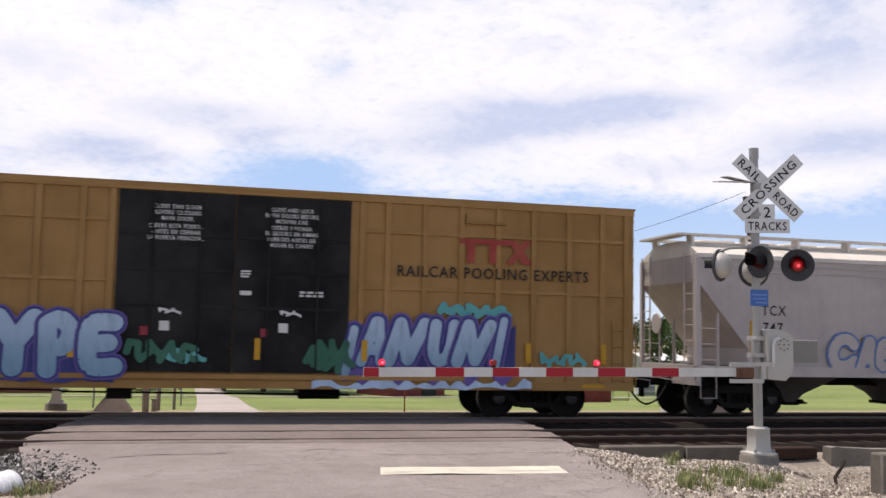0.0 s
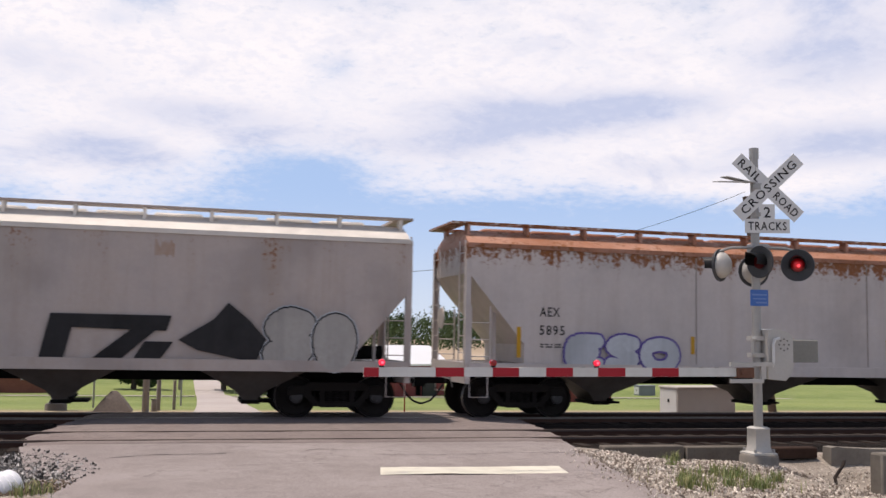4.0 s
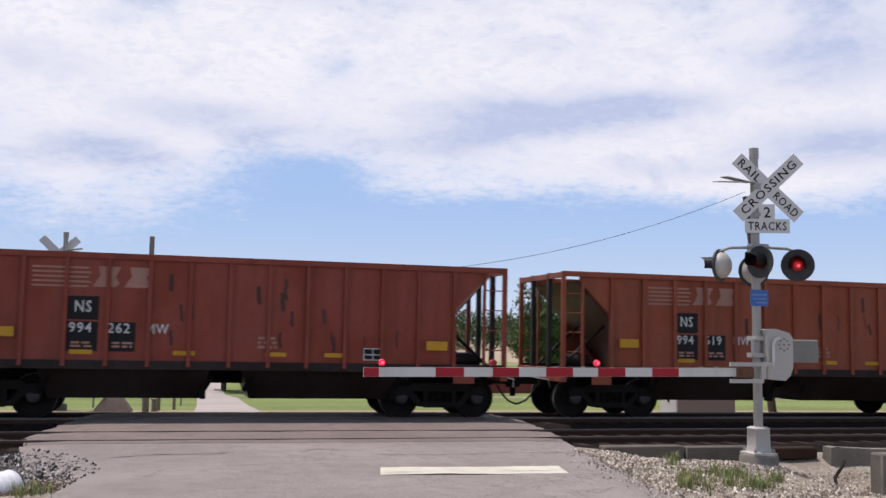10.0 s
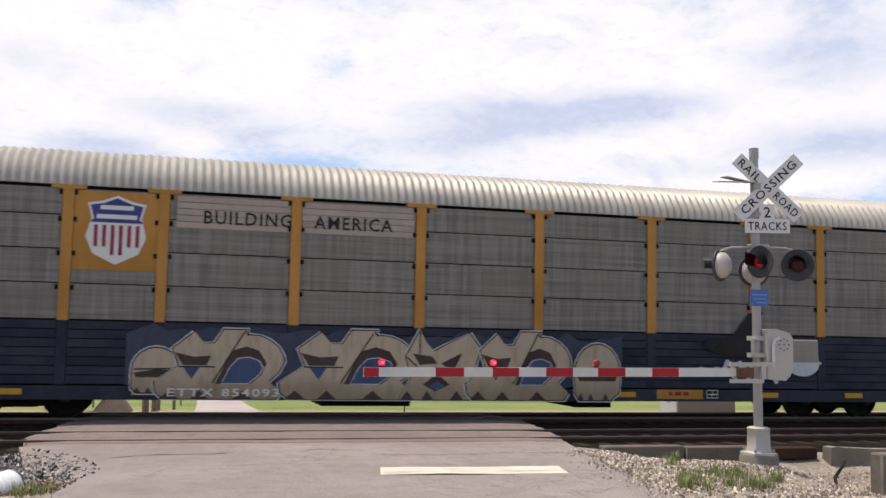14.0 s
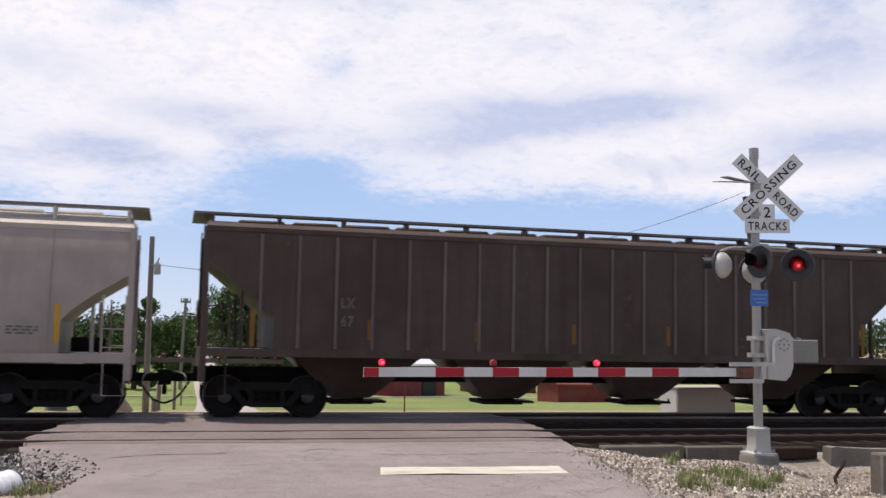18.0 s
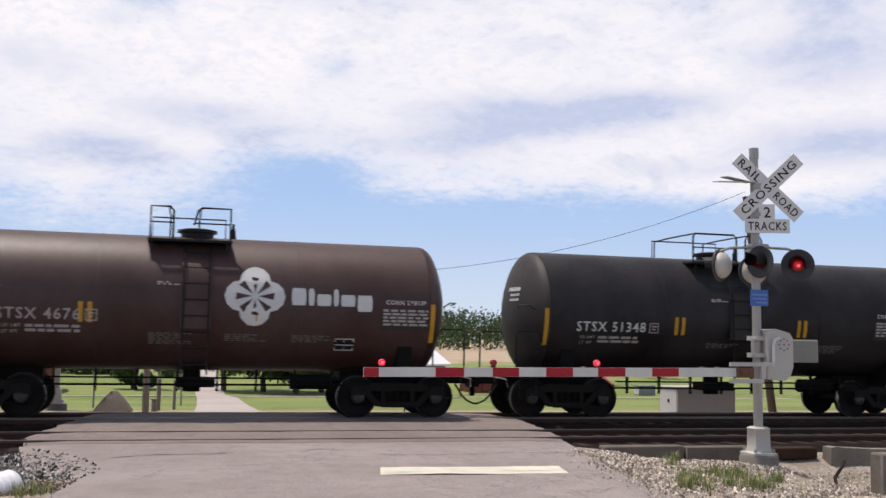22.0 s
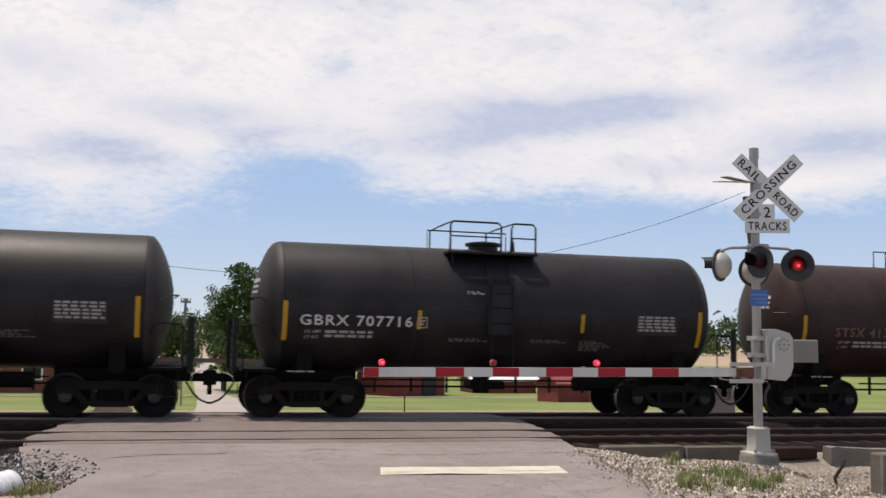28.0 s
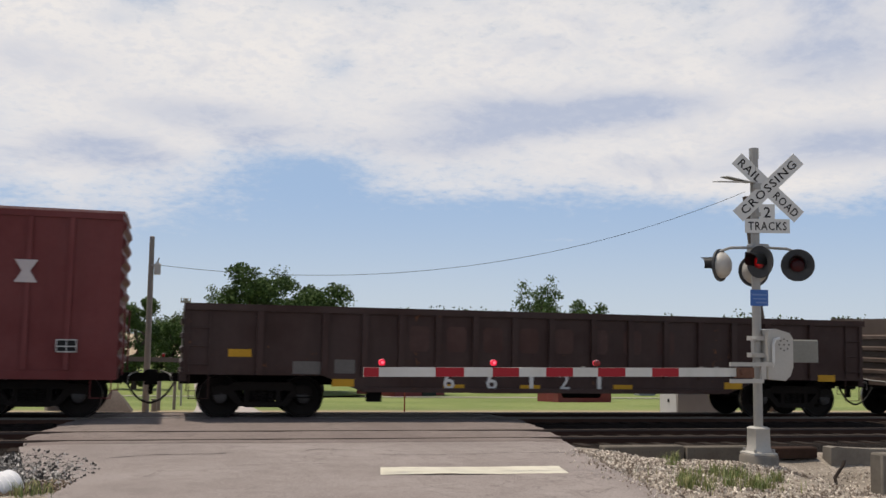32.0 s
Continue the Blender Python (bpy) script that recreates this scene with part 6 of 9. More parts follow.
car, L, xe = covered_hopper(1, "white covered hopper with blue bubble graffiti", WHITE_HOP, PALE_ROOF, "sill", (3.3, 1.35, 1.7), 4, (-0.94, 0.84), board=PALE_ROOF, bay_paint=DARK_BAY)
for z in (3.58, 3.74):
    part("side_stringer", Form().box(-xe, xe, -1.52, -1.49, z - 0.02, z + 0.02), WHITE_HOP, car)
marks(car, -6.74, 2.52, "ETCX", "5747", 0.24, wm=0.84, wn=0.75)
bubble_word(car, (("C", -4.85, -3.75, 1.14, 2.14), ("A", -3.95, -3.25, 1.14, 2.08), ("E", -3.45, -2.75, 1.16, 2.06), ("V", -3.0, -2.25, 1.14, 2.06), ("e", -2.45, -1.20, 1.14, 2.30)), WHITE_HOP, SP_BLUE, y=-1.549, weight=0.34, edge=0.05, slant=0.08)
ribbon_loop = Form()
ribbon(ribbon_loop, eased([(-1.78, 1.82), (-1.55, 2.0), (-1.3, 2.05), (-1.28, 1.86), (-1.5, 1.78), (-1.78, 1.82)]), 0.06, -1.512)
part("graffiti_tag", ribbon_loop, SP_BLUE, car)
bars(4.75, 2.75, (0.5, 0.6, 0.7, 0.7, 0.6), car, FAINT, line=0.045, seed=4)
placard(car, 5.58, 1.67, w=0.42, h=0.26)
for x, z in ((-6.86, 2.0), (-3.71, 1.81), (-1.14, 1.74), (0.88, 1.72), (3.61, 1.70), (6.78, 1.9)):
    reflector(car, x, z, 0.75 if abs(x) > 6 else 0.42)
bars(-1.3, 1.16, (1.1, 1.0), car, FAINT, y=-1.545, line=0.035, seed=8)

car, L, xe = covered_hopper(2, "dusty cream covered hopper with rounded sides", CREAM_HOP, CREAM_HOP, "sill", (3.4, 1.55, 2.02), 4, (), board=DARK_BOARD, bay_paint=DARK_BAY, curved=True, truck_in=2.3, end_in=0.62, eave=4.0)
marks(car, -7.05, 2.72, "FURX", "894894", 0.25, wm=0.83, wn=1.22, gap=0.48)
placard(car, 5.09, 1.65, w=0.40, h=0.22)
outline_box(-5.25, -4.98, 2.48, 2.74, car, FAINT)
for x, z in ((-7.63, 2.38), (-7.63, 1.72), (-5.2, 1.72), (-2.72, 1.71), (-0.22, 1.72), (2.29, 1.68), (4.7, 1.68), (7.31, 2.28)):
    reflector(car, x, z, 0.40, 0.11)
bars(-2.2, 1.85, (0.7, 0.6, 0.7), car, FAINT, line=0.04, seed=3)
scribble(car, 6.1, 7.0, 1.75, 2.05, 11, SP_BLUE, 0.035, 5)
part("slide_pipe", Form().pipe([(-6.0, -1.3, 0.98), (-5.8, -1.3, 0.98), (-5.7, -1.3, 0.72), (5.6, -1.3, 0.60), (5.8, -1.3, 0.9)], 0.06, 8), UNDER, car)

car, L, xe = covered_hopper(3, "pale grey covered hopper with rust stains and black graffiti", RUSTY_HOP, PALE_ROOF, "sill", (2.8, 1.25, 1.35), 4, (), board=GREY_HOP, bay_paint=DARK_BAY, truck_in=2.1, end_in=0.62)
marks(car, -7.62, 2.30, "UTCX", "59664", 0.23, wm=0.66, wn=0.82, gap=0.42)
part("painted_dot", Form().lathe([(0, 0.18), (0.006, 0.17)], (-6.37, -1.512, 1.72), (0, 1, 0), 16), SP_BLACK, car)
outline_box(-6.45, -6.2, 2.15, 2.4, car, FAINT)
STAIN = paint("rust_stain", (0.29, 0.155, 0.085), (0.42, 0.36, 0.31), 0.9, 0.9)
halo(car, -5.6, -3.2, 3.52, 3.66, 5, STAIN, n=60)
halo(car, 3.75, 4.15, 3.4, 3.7, 6, STAIN, n=14)
scribble(car, -3.3, -1.6, 1.45, 2.2, 12, SP_BLACK, 0.035, 6)
scribble(car, -4.06, -3.4, 1.75, 2.0, 14, SP_BLACK, 0.03, 2)
for k, poly in enumerate(([(1.55, 1.05), (1.78, 2.16), (4.15, 2.16), (4.05, 1.84), (2.2, 1.88), (2.02, 1.05)], [(2.35, 1.05), (3.35, 1.86), (3.85, 1.86), (2.95, 1.05)], [(3.3, 1.05), (3.62, 1.62), (4.2, 1.62), (4.05, 1.40), (3.8, 1.05)])):
    part("graffiti_block", Form().flat_xz(poly, -1.548 - 0.002 * k), SP_BLACK, car, "black sprayed block shape")
part("graffiti_arrow", Form().flat_xz([(4.3, 1.66), (5.0, 2.1), (5.3, 2.46), (5.75, 2.1), (6.1, 1.7), (5.9, 1.2), (5.2, 1.35), (4.7, 1.45)], -1.552), SP_BLACK, car, "black sprayed arrow")
bubble_word(car, (("S", 5.95, 7.25, 1.05, 2.42), ("O", 7.05, 8.1, 1.05, 2.32)), SP_GREY, SP_BLACK, y=-1.556, weight=0.5, edge=0.035, rim=SP_PALE)
for x in (-7.85, -5.55, -3.0, -0.4, 5.2, 7.6):
    reflector(car, x, 1.75, 0.6 if abs(x) > 7 else 0.42)

car, L, xe = covered_hopper(4, "white covered hopper streaked with rust along the roof", RUST_ROOF, paint("rusted_roof", (0.33, 0.14, 0.075), (0.5, 0.42, 0.38), 0.4, 0.4, rust=0.8), "sill", (3.3, 1.35, 1.7), 3, (-2.4, 2.4), board=RUST_ROOF, bay_paint=DARK_BAY, truck_in=2.2)
marks(car, -6.4, 2.35, "AEX", "5895", 0.21, wm=0.5, wn=0.62)
bubble_word(car, (("E", -5.9, -4.7, 1.05, 2.0), ("S", -4.9, -3.8, 1.05, 2.0), ("O", -4.0, -2.8, 1.05, 1.95)), SP_PALE, SP_PURPLE, y=-1.549, weight=0.42, edge=0.05)
bubble_word(car, (("D", 4.0, 5.1, 1.05, 1.9), ("O", 4.9, 6.1, 1.05, 1.85)), SP_PALE, SP_PURPLE, y=-1.549, weight=0.42, edge=0.05)
scribble(car, 6.4, 7.3, 1.05, 1.2, 15, SP_BLACK, 0.03, 6, y=-1.55)
for x in (-6.9, -2.5, 0.2, 3.0, 6.75):
    reflector(car, x, 1.75, 0.7 if abs(x) > 6 else 0.42)

for i, num, tag in ((5, "300930", 1), (6, "300973", 2), (7, "300953", 3)):
    car, L, xe = covered_hopper(i, "grey two-bay covered hopper with a pale roof", GREY_HOP, PALE_ROOF, "flush", (3.25, 1.05, 2.0), 2, (-4.31, -3.29, -2.02, -0.74, 0.58, 1.87, 3.16, 4.19), board=DARK_BOARD, bay_paint=DARK_BAY, curved=True, tuck=0.03, lean=0.07, flange=True, truck_in=2.15, sill_z=(1.18, 1.38))
    marks(car, -4.30, 2.40, "MWCX", num, 0.25, wm=0.92, wn=0.90, gap=0.46)
    placard(car, 2.67, 1.74, w=0.40, h=0.27)
    outline_box(-2.9, -2.62, 2.2, 2.45, car, FAINT)
    bars(3.4, 1.85, (0.6, 0.5, 0.6), car, FAINT, line=0.04, seed=i)
    patch("white_label", 1.85, 2.1, 1.6, 1.68, car, DULL_WHITE)
    for x, z in ((-4.45, 2.05), (-1.98, 1.88), (-0.12, 1.79), (1.73, 1.83), (4.2, 2.0)):
        reflector(car, x, z, 0.8 if abs(x) > 4 else 0.42, mat=YELLOW if (i + int(x * 10)) % 3 else DULL_ORANGE)
    # shield plates that curve down over the trucks
    for s in (-1, 1):
        part("gusset", Form().box(s * (xe - 1.75) - 0.16, s * (xe - 1.75) + 0.16, -1.5, -1.46, 0.95, 1.25), GREY_HOP, car)

STAIN_TAN = spray("faded_tan_spray", (0.33, 0.275, 0.20))


def STLX_SIDE(z):
    return -barrel(z, 3.95, 0.05, 0.20) - 0.012


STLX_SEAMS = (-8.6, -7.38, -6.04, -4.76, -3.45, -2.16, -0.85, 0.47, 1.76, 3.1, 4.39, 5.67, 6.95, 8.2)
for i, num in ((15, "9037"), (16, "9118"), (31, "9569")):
    car, L, xe = covered_hopper(i, "long streaked grey covered hopper with dark bays", STLX_GREY, DUSTY_ROOF, "flush", (3.0, 1.35, 2.0), 4 if i != 31 else 4, STLX_SEAMS, board=DARK_BOARD, bay_paint=DARK_BAY, truck_in=2.2, sill_z=(1.12, 1.34), bay_x=(-5.25, -2.1, 2.1, 5.25), top=4.36, curved=True, tuck=0.05, lean=0.20)
    marks(car, -8.46, 2.34, "STLX", num, 0.23, wm=0.68, wn=0.66)
    placard(car, 6.64, 1.70, w=0.40, h=0.26)
    outline_box(-6.8, -6.54, 2.1, 2.35, car, FAINT)
    bars(7.4, 1.85, (0.6, 0.6, 0.5), car, FAINT, line=0.04, seed=i)
    for x in (-6.4, -2.3, 2.0, 6.2):
        patch("reflector", x - 0.24, x + 0.24, 1.16, 1.28, car, YELLOW, y=-1.53)
    for x in (-8.8, 8.35):
        reflector(car, x, 1.95, 0.8)
    if i == 15:
        scribble(car, 4.6, 6.2, 1.5, 2.0, 21, SP_SKY, 0.07, 5)
        scribble(car, 5.2, 6.4, 1.5, 1.9, 22, SP_GREY, 0.07, 4)
    if i == 16:
        bubble_word(car, (("I", 0.44, 0.8, 1.3, 1.98), ("S", 0.62, 1.2, 1.2, 1.90), ("?", 1.0, 1.6, 1.22, 1.75), ("X", 1.35, 2.05, 1.2, 1.95), ("C", 1.8, 2.4, 1.2, 1.80), ("V", 2.2, 2.8, 1.2, 1.85), ("?", 2.6, 3.25, 1.2, 1.75)), SP_RED, SP_BLACK, weight=0.30, edge=0.03, slant=0.2, surface=STLX_SIDE)
        for k, q in enumerate((("H", -2.6, -1.9, 1.2, 1.95), ("C", -1.9, -1.2, 1.2, 1.85), ("O", -1.3, -0.6, 1.2, 1.8), ("P", -0.7, -0.05, 1.2, 1.85))):
            bubble_word(car, (q,), STLX_GREY, STAIN_TAN, weight=0.30, edge=0.03, surface=STLX_SIDE)
        scribble(car, 2.2, 3.1, 1.4, 1.95, 24, SP_BLACK, 0.02, 8)
    if i == 31:
        bubble_word(car, (("K", -6.9, -6.0, 1.28, 2.12), ("N", -6.15, -5.0, 1.28, 2.12)), SP_DULL_BLUE, SP_BLACK, weight=0.40, edge=0.035, drop=-0.05, surface=STLX_SIDE)
        part("graffiti_disc", Form().lathe([(0, 0.42), (0.004, 0.38)], (-4.62, -1.532, 1.69), (0, 1, 0), 24), SP_BLACK, car)
        part("graffiti_disc", Form().lathe([(0, 0.385), (0.004, 0.35)], (-4.62, -1.538, 1.69), (0, 1, 0), 24), SP_DULL_BLUE, car)
        lettering("ACT!", -4.62, 1.74, 0.19, SP_BLACK, car, 0.46, y=-1.546)
        lettering("CREW!", -4.62, 1.46, 0.19, SP_BLACK, car, 0.62, y=-1.546)
        bubble_word(car, (("S", -4.3, -3.2, 1.28, 2.10),), SP_DULL_BLUE, SP_BLACK, y=-1.53, weight=0.38, edge=0.035, surface=STLX_SIDE)
        bubble_word(car, (("A", -2.75, -2.0, 1.26, 2.0), ("V", -2.2, -1.6, 1.26, 1.94), ("E", -1.75, -1.2, 1.26, 1.94), ("P", -1.3, -0.8, 1.26, 1.94), ("A", -0.95, -0.4, 1.26, 1.94), ("N", -0.55, 0.05, 1.26, 1.96)), SP_DULL_BLUE, SP_BLACK, weight=0.42, edge=0.035, drop=-0.05, surface=STLX_SIDE)
        scribble(car, 0.15, 1.1, 1.35, 1.9, 25, SP_BLACK, 0.03, 8)
        scribble(car, -7.5, -6.9, 1.6, 2.1, 26, SP_BLACK, 0.03, 6)

car, L, xe = covered_hopper(17, "soot-brown ribbed covered hopper with pale seams", BROWN_HOP, BROWN_HOP, "flush", (3.4, 1.45, 2.19), 4, tuple(-7.6 + 0.815 * k for k in range(19)), board=DARK_BOARD, bay_paint=BROWN_HOP, rib_paint=PALE_RIB, truck_in=2.15, eave=4.06, sill_z=(1.30, 1.5), top=4.35)
marks(car, -5.85, 2.42, "LX", "67", 0.22, FAINT, wm=0.3, wn=0.28, gap=0.4, small=False)
placard(car, 5.39, 1.85, w=0.40, h=0.28)
for x in (-7.75, -5.2, -2.75, -0.4, 2.0, 7.4):
    reflector(car, x, 1.95, 0.8 if abs(x) > 7 else 0.45, mat=DULL_ORANGE)


# ---- boxcars ----
def boxcar(i, name, label, paint_, roof, z_low, eave, end_in, truck_in, door, door_mat, ribs, rows=(), rib_w=0.09, far_ribs=True):
    car, L = rolling_stock(name, label, "freight car", i, truck_in)
    xe = L / 2 - end_in
    part("body", Form().rings([(z_low, -xe, xe, -1.5, 1.5), (eave, -xe, xe, -1.5, 1.5)]), paint_, car)
    part("roof", Form().rings([(eave, -xe - 0.03, xe + 0.03, -1.54, 1.54), (eave + 0.05, -xe - 0.03, xe + 0.03, -1.54, 1.54), (eave + 0.17, -xe, xe, -0.1, 0.1)]), roof, car)
    part("top_chord", Form().box(-xe, xe, -1.54, -1.5, eave - 0.13, eave).box(-xe, xe, 1.5, 1.54, eave - 0.13, eave), paint_, car)
    me = Form().box(-rib_w / 2, rib_w / 2, -0.055, 0.005, z_low + 0.2, eave - 0.12).mesh("side_post", paint_)
    for x in ribs:
        part("side_post", me, paint_, car, "", pose(x, -1.5, 0))
        if far_ribs:
            part("side_post", me, paint_, car, "", pose(x, 1.5, 0, 0, 0, 180))
    for z, x0, x1 in rows:
        part("side_rail", Form().box(x0, x1, -1.542, -1.495, z - 0.035, z + 0.035), paint_, car)
    part("side_sill", Form().box(-xe, xe, -1.53, -1.5, z_low, z_low + 0.18), paint_, car)
    for s in (-1, 1):
        for k in range(9):
            z = z_low + 0.35 + k * (eave - z_low - 0.6) / 8
            part("end_corrugation", Form().slab_xz([(s * xe, z - 0.12), (s * (xe + 0.07), z - 0.03), (s * (xe + 0.07), z + 0.05), (s * xe, z + 0.14)][::s], -1.38, 1.38), paint_, car)
        for q in (-1, 1):
            if i != 32:
                ladder(car, s * (xe - 0.32), q * 1.52, z_low + 0.1, 2.3, 0.42, paint_)
            ladder(car, s * (xe + 0.10), q * 1.2, z_low + 0.1, 2.3, 0.42, paint_, True)
            part("step", Form().pipe([(s * (xe - 0.1), q * 1.48, z_low + 0.05), (s * (xe - 0.1), q * 1.48, 0.45), (s * (xe - 0.5), q * 1.48, 0.45), (s * (xe - 0.5), q * 1.48, z_low + 0.05)], 0.016, 5), paint_, car)
    part("center_sill", Form().box(-L / 2 + 0.6, L / 2 - 0.6, -0.35, 0.35, 0.7, 1.0), UNDER, car)
    part("brake_rigging", Form().rod((-3.5, -1.1, 0.56), (2.5, -1.1, 0.52), 0.022, 6).box(-2.6, -2.1, -1.2, -0.7, 0.42, z_low).rod((1.4, -0.9, 0.55), (2.3, -0.9, 0.55), 0.14, 12).rod((-6, -1.0, 0.62), (-3.5, -1.0, 0.58), 0.018, 6), UNDER, car)
    return car, L, xe


TAN = paint("railbox_tan_paint", (0.315, 0.172, 0.051), (0.20, 0.105, 0.036), 0.3, 0.3)
BLACK_DOOR = paint("black_door_paint", (0.0085, 0.008, 0.0078), (0.02, 0.0175, 0.016), 0.3, 0.3, spec=0.08)
rows = []
for z in (4.13, 2.88):
    rows += [(z, -9.2, -2.62), (z, 2.62, 9.0)]
car, L, xe = boxcar(0, "boxcar", "tan boxcar with black doors and blue graffiti", TAN, TAN, 0.66, 4.90, 0.95, 3.2, None, BLACK_DOOR,
                    [s * x for s in (-1, 1) for x in (2.62, 3.2, 4.05, 4.9, 5.77, 6.63, 7.5, 8.34, 8.95)], rows, 0.12)
for a, b in ((-2.5, -0.12), (-0.10, 2.36)):
    door = part("door", Form().box(a, b, -1.565, -1.5, 1.0, 4.76), BLACK_DOOR, car, "black plug door")
    for z in (3.85, 3.13, 2.36):
        part("door_rib", Form().box(a + 0.05, b - 0.05, -1.59, -1.563, z - 0.03, z + 0.03), BLACK_DOOR, door)
    part("lock_bar", Form().rod((a + 0.7, -1.6, 1.05), (a + 0.7, -1.6, 4.7), 0.022, 6).rod((b - 0.7, -1.6, 1.05), (b - 0.7, -1.6, 4.7), 0.022, 6), BLACK_DOOR, door)
part("door_track", Form().box(-5.0, 5.0, -1.58, -1.5, 0.86, 0.96).box(-5.0, 5.0, -1.56, -1.5, 4.78, 4.84), TAN, car)
for k, w in enumerate(("CLOSE THIS DOOR", "BEFORE CLOSING", "MAIN DOOR")):
    lettering(w, -1.32, 4.40 - k * 0.125, 0.085, DULL_WHITE, car, (1.0, 0.95, 0.64)[k], y=-1.60)
for k, w in enumerate(("CIERRE ESTA PUERTA", "ANTES DE CERRAR", "LA PUERTA PRINCIPAL")):
    lettering(w, -1.34, 3.99 - k * 0.125, 0.085, DULL_WHITE, car, (1.1, 1.0, 1.14)[k], y=-1.60)
for k, w in enumerate(("CLOSE AND LOCK", "BOTH DOORS BEFORE", "MOVING CAR")):
    lettering(w, 1.07, 4.44 - k * 0.125, 0.085, DULL_WHITE, car, (0.92, 1.14, 0.68)[k], y=-1.60)
for k, w in enumerate(("CIERRE Y PONGA", "EL SEGURO EN AMBAS", "PUERTAS ANTES DE", "MOVER EL CARRO")):
    lettering(w, 1.07, 4.05 - k * 0.125, 0.085, DULL_WHITE, car, (0.86, 1.12, 1.02, 0.92)[k], y=-1.60)
bars(0.02, 3.12, (0.26, 0.2, 0.2), car, DULL_WHITE, y=-1.60, line=0.035, seed=2)
bars(1.28, 2.70, (0.55, 0.58), car, DULL_WHITE, y=-1.60, line=0.045, seed=3)
patch("white_label", 0.02, 0.26, 2.63, 2.72, car, DULL_WHITE, y=-1.60)
for x, z in ((-1.5, 1.95), (0.95, 1.95)):
    patch("white_label", x - 0.1, x + 0.1, z - 0.1, z + 0.1, car, DULL_WHITE, y=-1.60)
    patch("red_label", x - 0.48, x - 0.32, z - 0.2, z - 0.02, car, SP_RED, y=-1.60)
for x in (-1.4, 1.1):
    scribble(car, x - 0.2, x + 0.2, 2.2, 2.32, 3, DULL_WHITE, 0.05, 2, y=-1.602)
lettering("RAILCAR POOLING EXPERTS", 5.70, 3.16, 0.24, INK, car, 4.55, y=-1.562)
RED_LOGO = paint("faded_red_logo", (0.33, 0.04, 0.035), (0.34, 0.16, 0.06), 0.4, 0.4)
logo = Form()
for x0, x1, z0, z1 in ((4.85, 6.05, 3.94, 4.06), (5.02, 5.2, 3.52, 3.94), (5.55, 5.72, 3.52, 3.94)):
    logo.flat_xz([(x0, z0), (x1, z0), (x1, z1), (x0, z1)], -1.563)
logo.flat_xz([(5.95, 3.52), (6.12, 3.52), (6.58, 4.06), (6.38, 4.06)], -1.564)
logo.flat_xz([(6.35, 3.52), (6.58, 3.52), (6.2, 4.06), (5.98, 4.06)], -1.565)
part("logo_shape", logo, RED_LOGO, car, "faded red block logo")
part("grab_bracket", Form().box(4.98, 5.95, -1.60, -1.5, 4.40, 4.46).box(4.98, 5.04, -1.60, -1.5, 4.44, 4.62), TAN, car)
halo(car, 2.35, 6.2, 1.0, 2.05, 11, SP_NAVY, y=-1.562, n=16)
bubble_word(car, (("I", 2.10, 2.70, 0.9, 2.08), ("A", 2.56, 3.30, 1.12, 2.28), ("N", 3.10, 4.20, 1.12, 2.28), ("U", 4.05, 4.90, 1.12, 2.26), ("N", 4.65, 5.72, 1.12, 2.27), ("I", 5.5, 6.1, 1.12, 2.34)), FADE_SKY, SP_NAVY, y=-1.566, weight=0.31, edge=0.06, slant=0.10, rim=SP_PURPLE)
for k in range(5):
    part("graffiti_point", Form().flat_xz([(2.3 + k * 0.8, 1.08), (3.1 + k * 0.8, 1.08), (2.7 + k * 0.8, 0.74)], -1.57 - 0.001 * k), SP_PURPLE, car)
halo(car, 1.6, 6.6, 0.68, 0.86, 12, SP_SKY, y=-1.569)
scribble(car, 4.4, 6.0, 2.3, 2.55, 13, SP_TEAL, 0.16, 5, y=-1.568)
scribble(car, 6.8, 7.9, 1.2, 1.5, 14, SP_TEAL, 0.10, 4, y=-1.568)
halo(car, -6.6, -2.45, 0.78, 1.95, 15, SP_NAVY, y=-1.562)
bubble_word(car, (("K", -6.9, -5.7, 0.85, 2.24), ("Y", -4.95, -3.75, 0.85, 2.26), ("P", -4.08, -3.05, 0.82, 2.24), ("E", -3.25, -2.2, 0.86, 2.22)), FADE_SKY, SP_NAVY, y=-1.566, weight=0.34, edge=0.05, rim=SP_PURPLE)
scribble(car, -2.2, -0.8, 1.15, 1.7, 16, SP_GREEN, 0.14, 4, y=-1.605)
scribble(car, -1.5, -0.7, 1.2, 1.5, 17, SP_TEAL, 0.10, 3, y=-1.607)
scribble(car, 1.5, 2.4, 1.0, 1.7, 18, SP_GREEN, 0.15, 4, y=-1.605)
for x in (-3.3, 0.42, 2.72, 6.5, 8.35):
    reflector(car, x, 1.5, 0.45, 0.12, y=-1.60)
patch("reflector", 7.85, 8.4, 0.72, 0.80, car, YELLOW, y=-1.535)

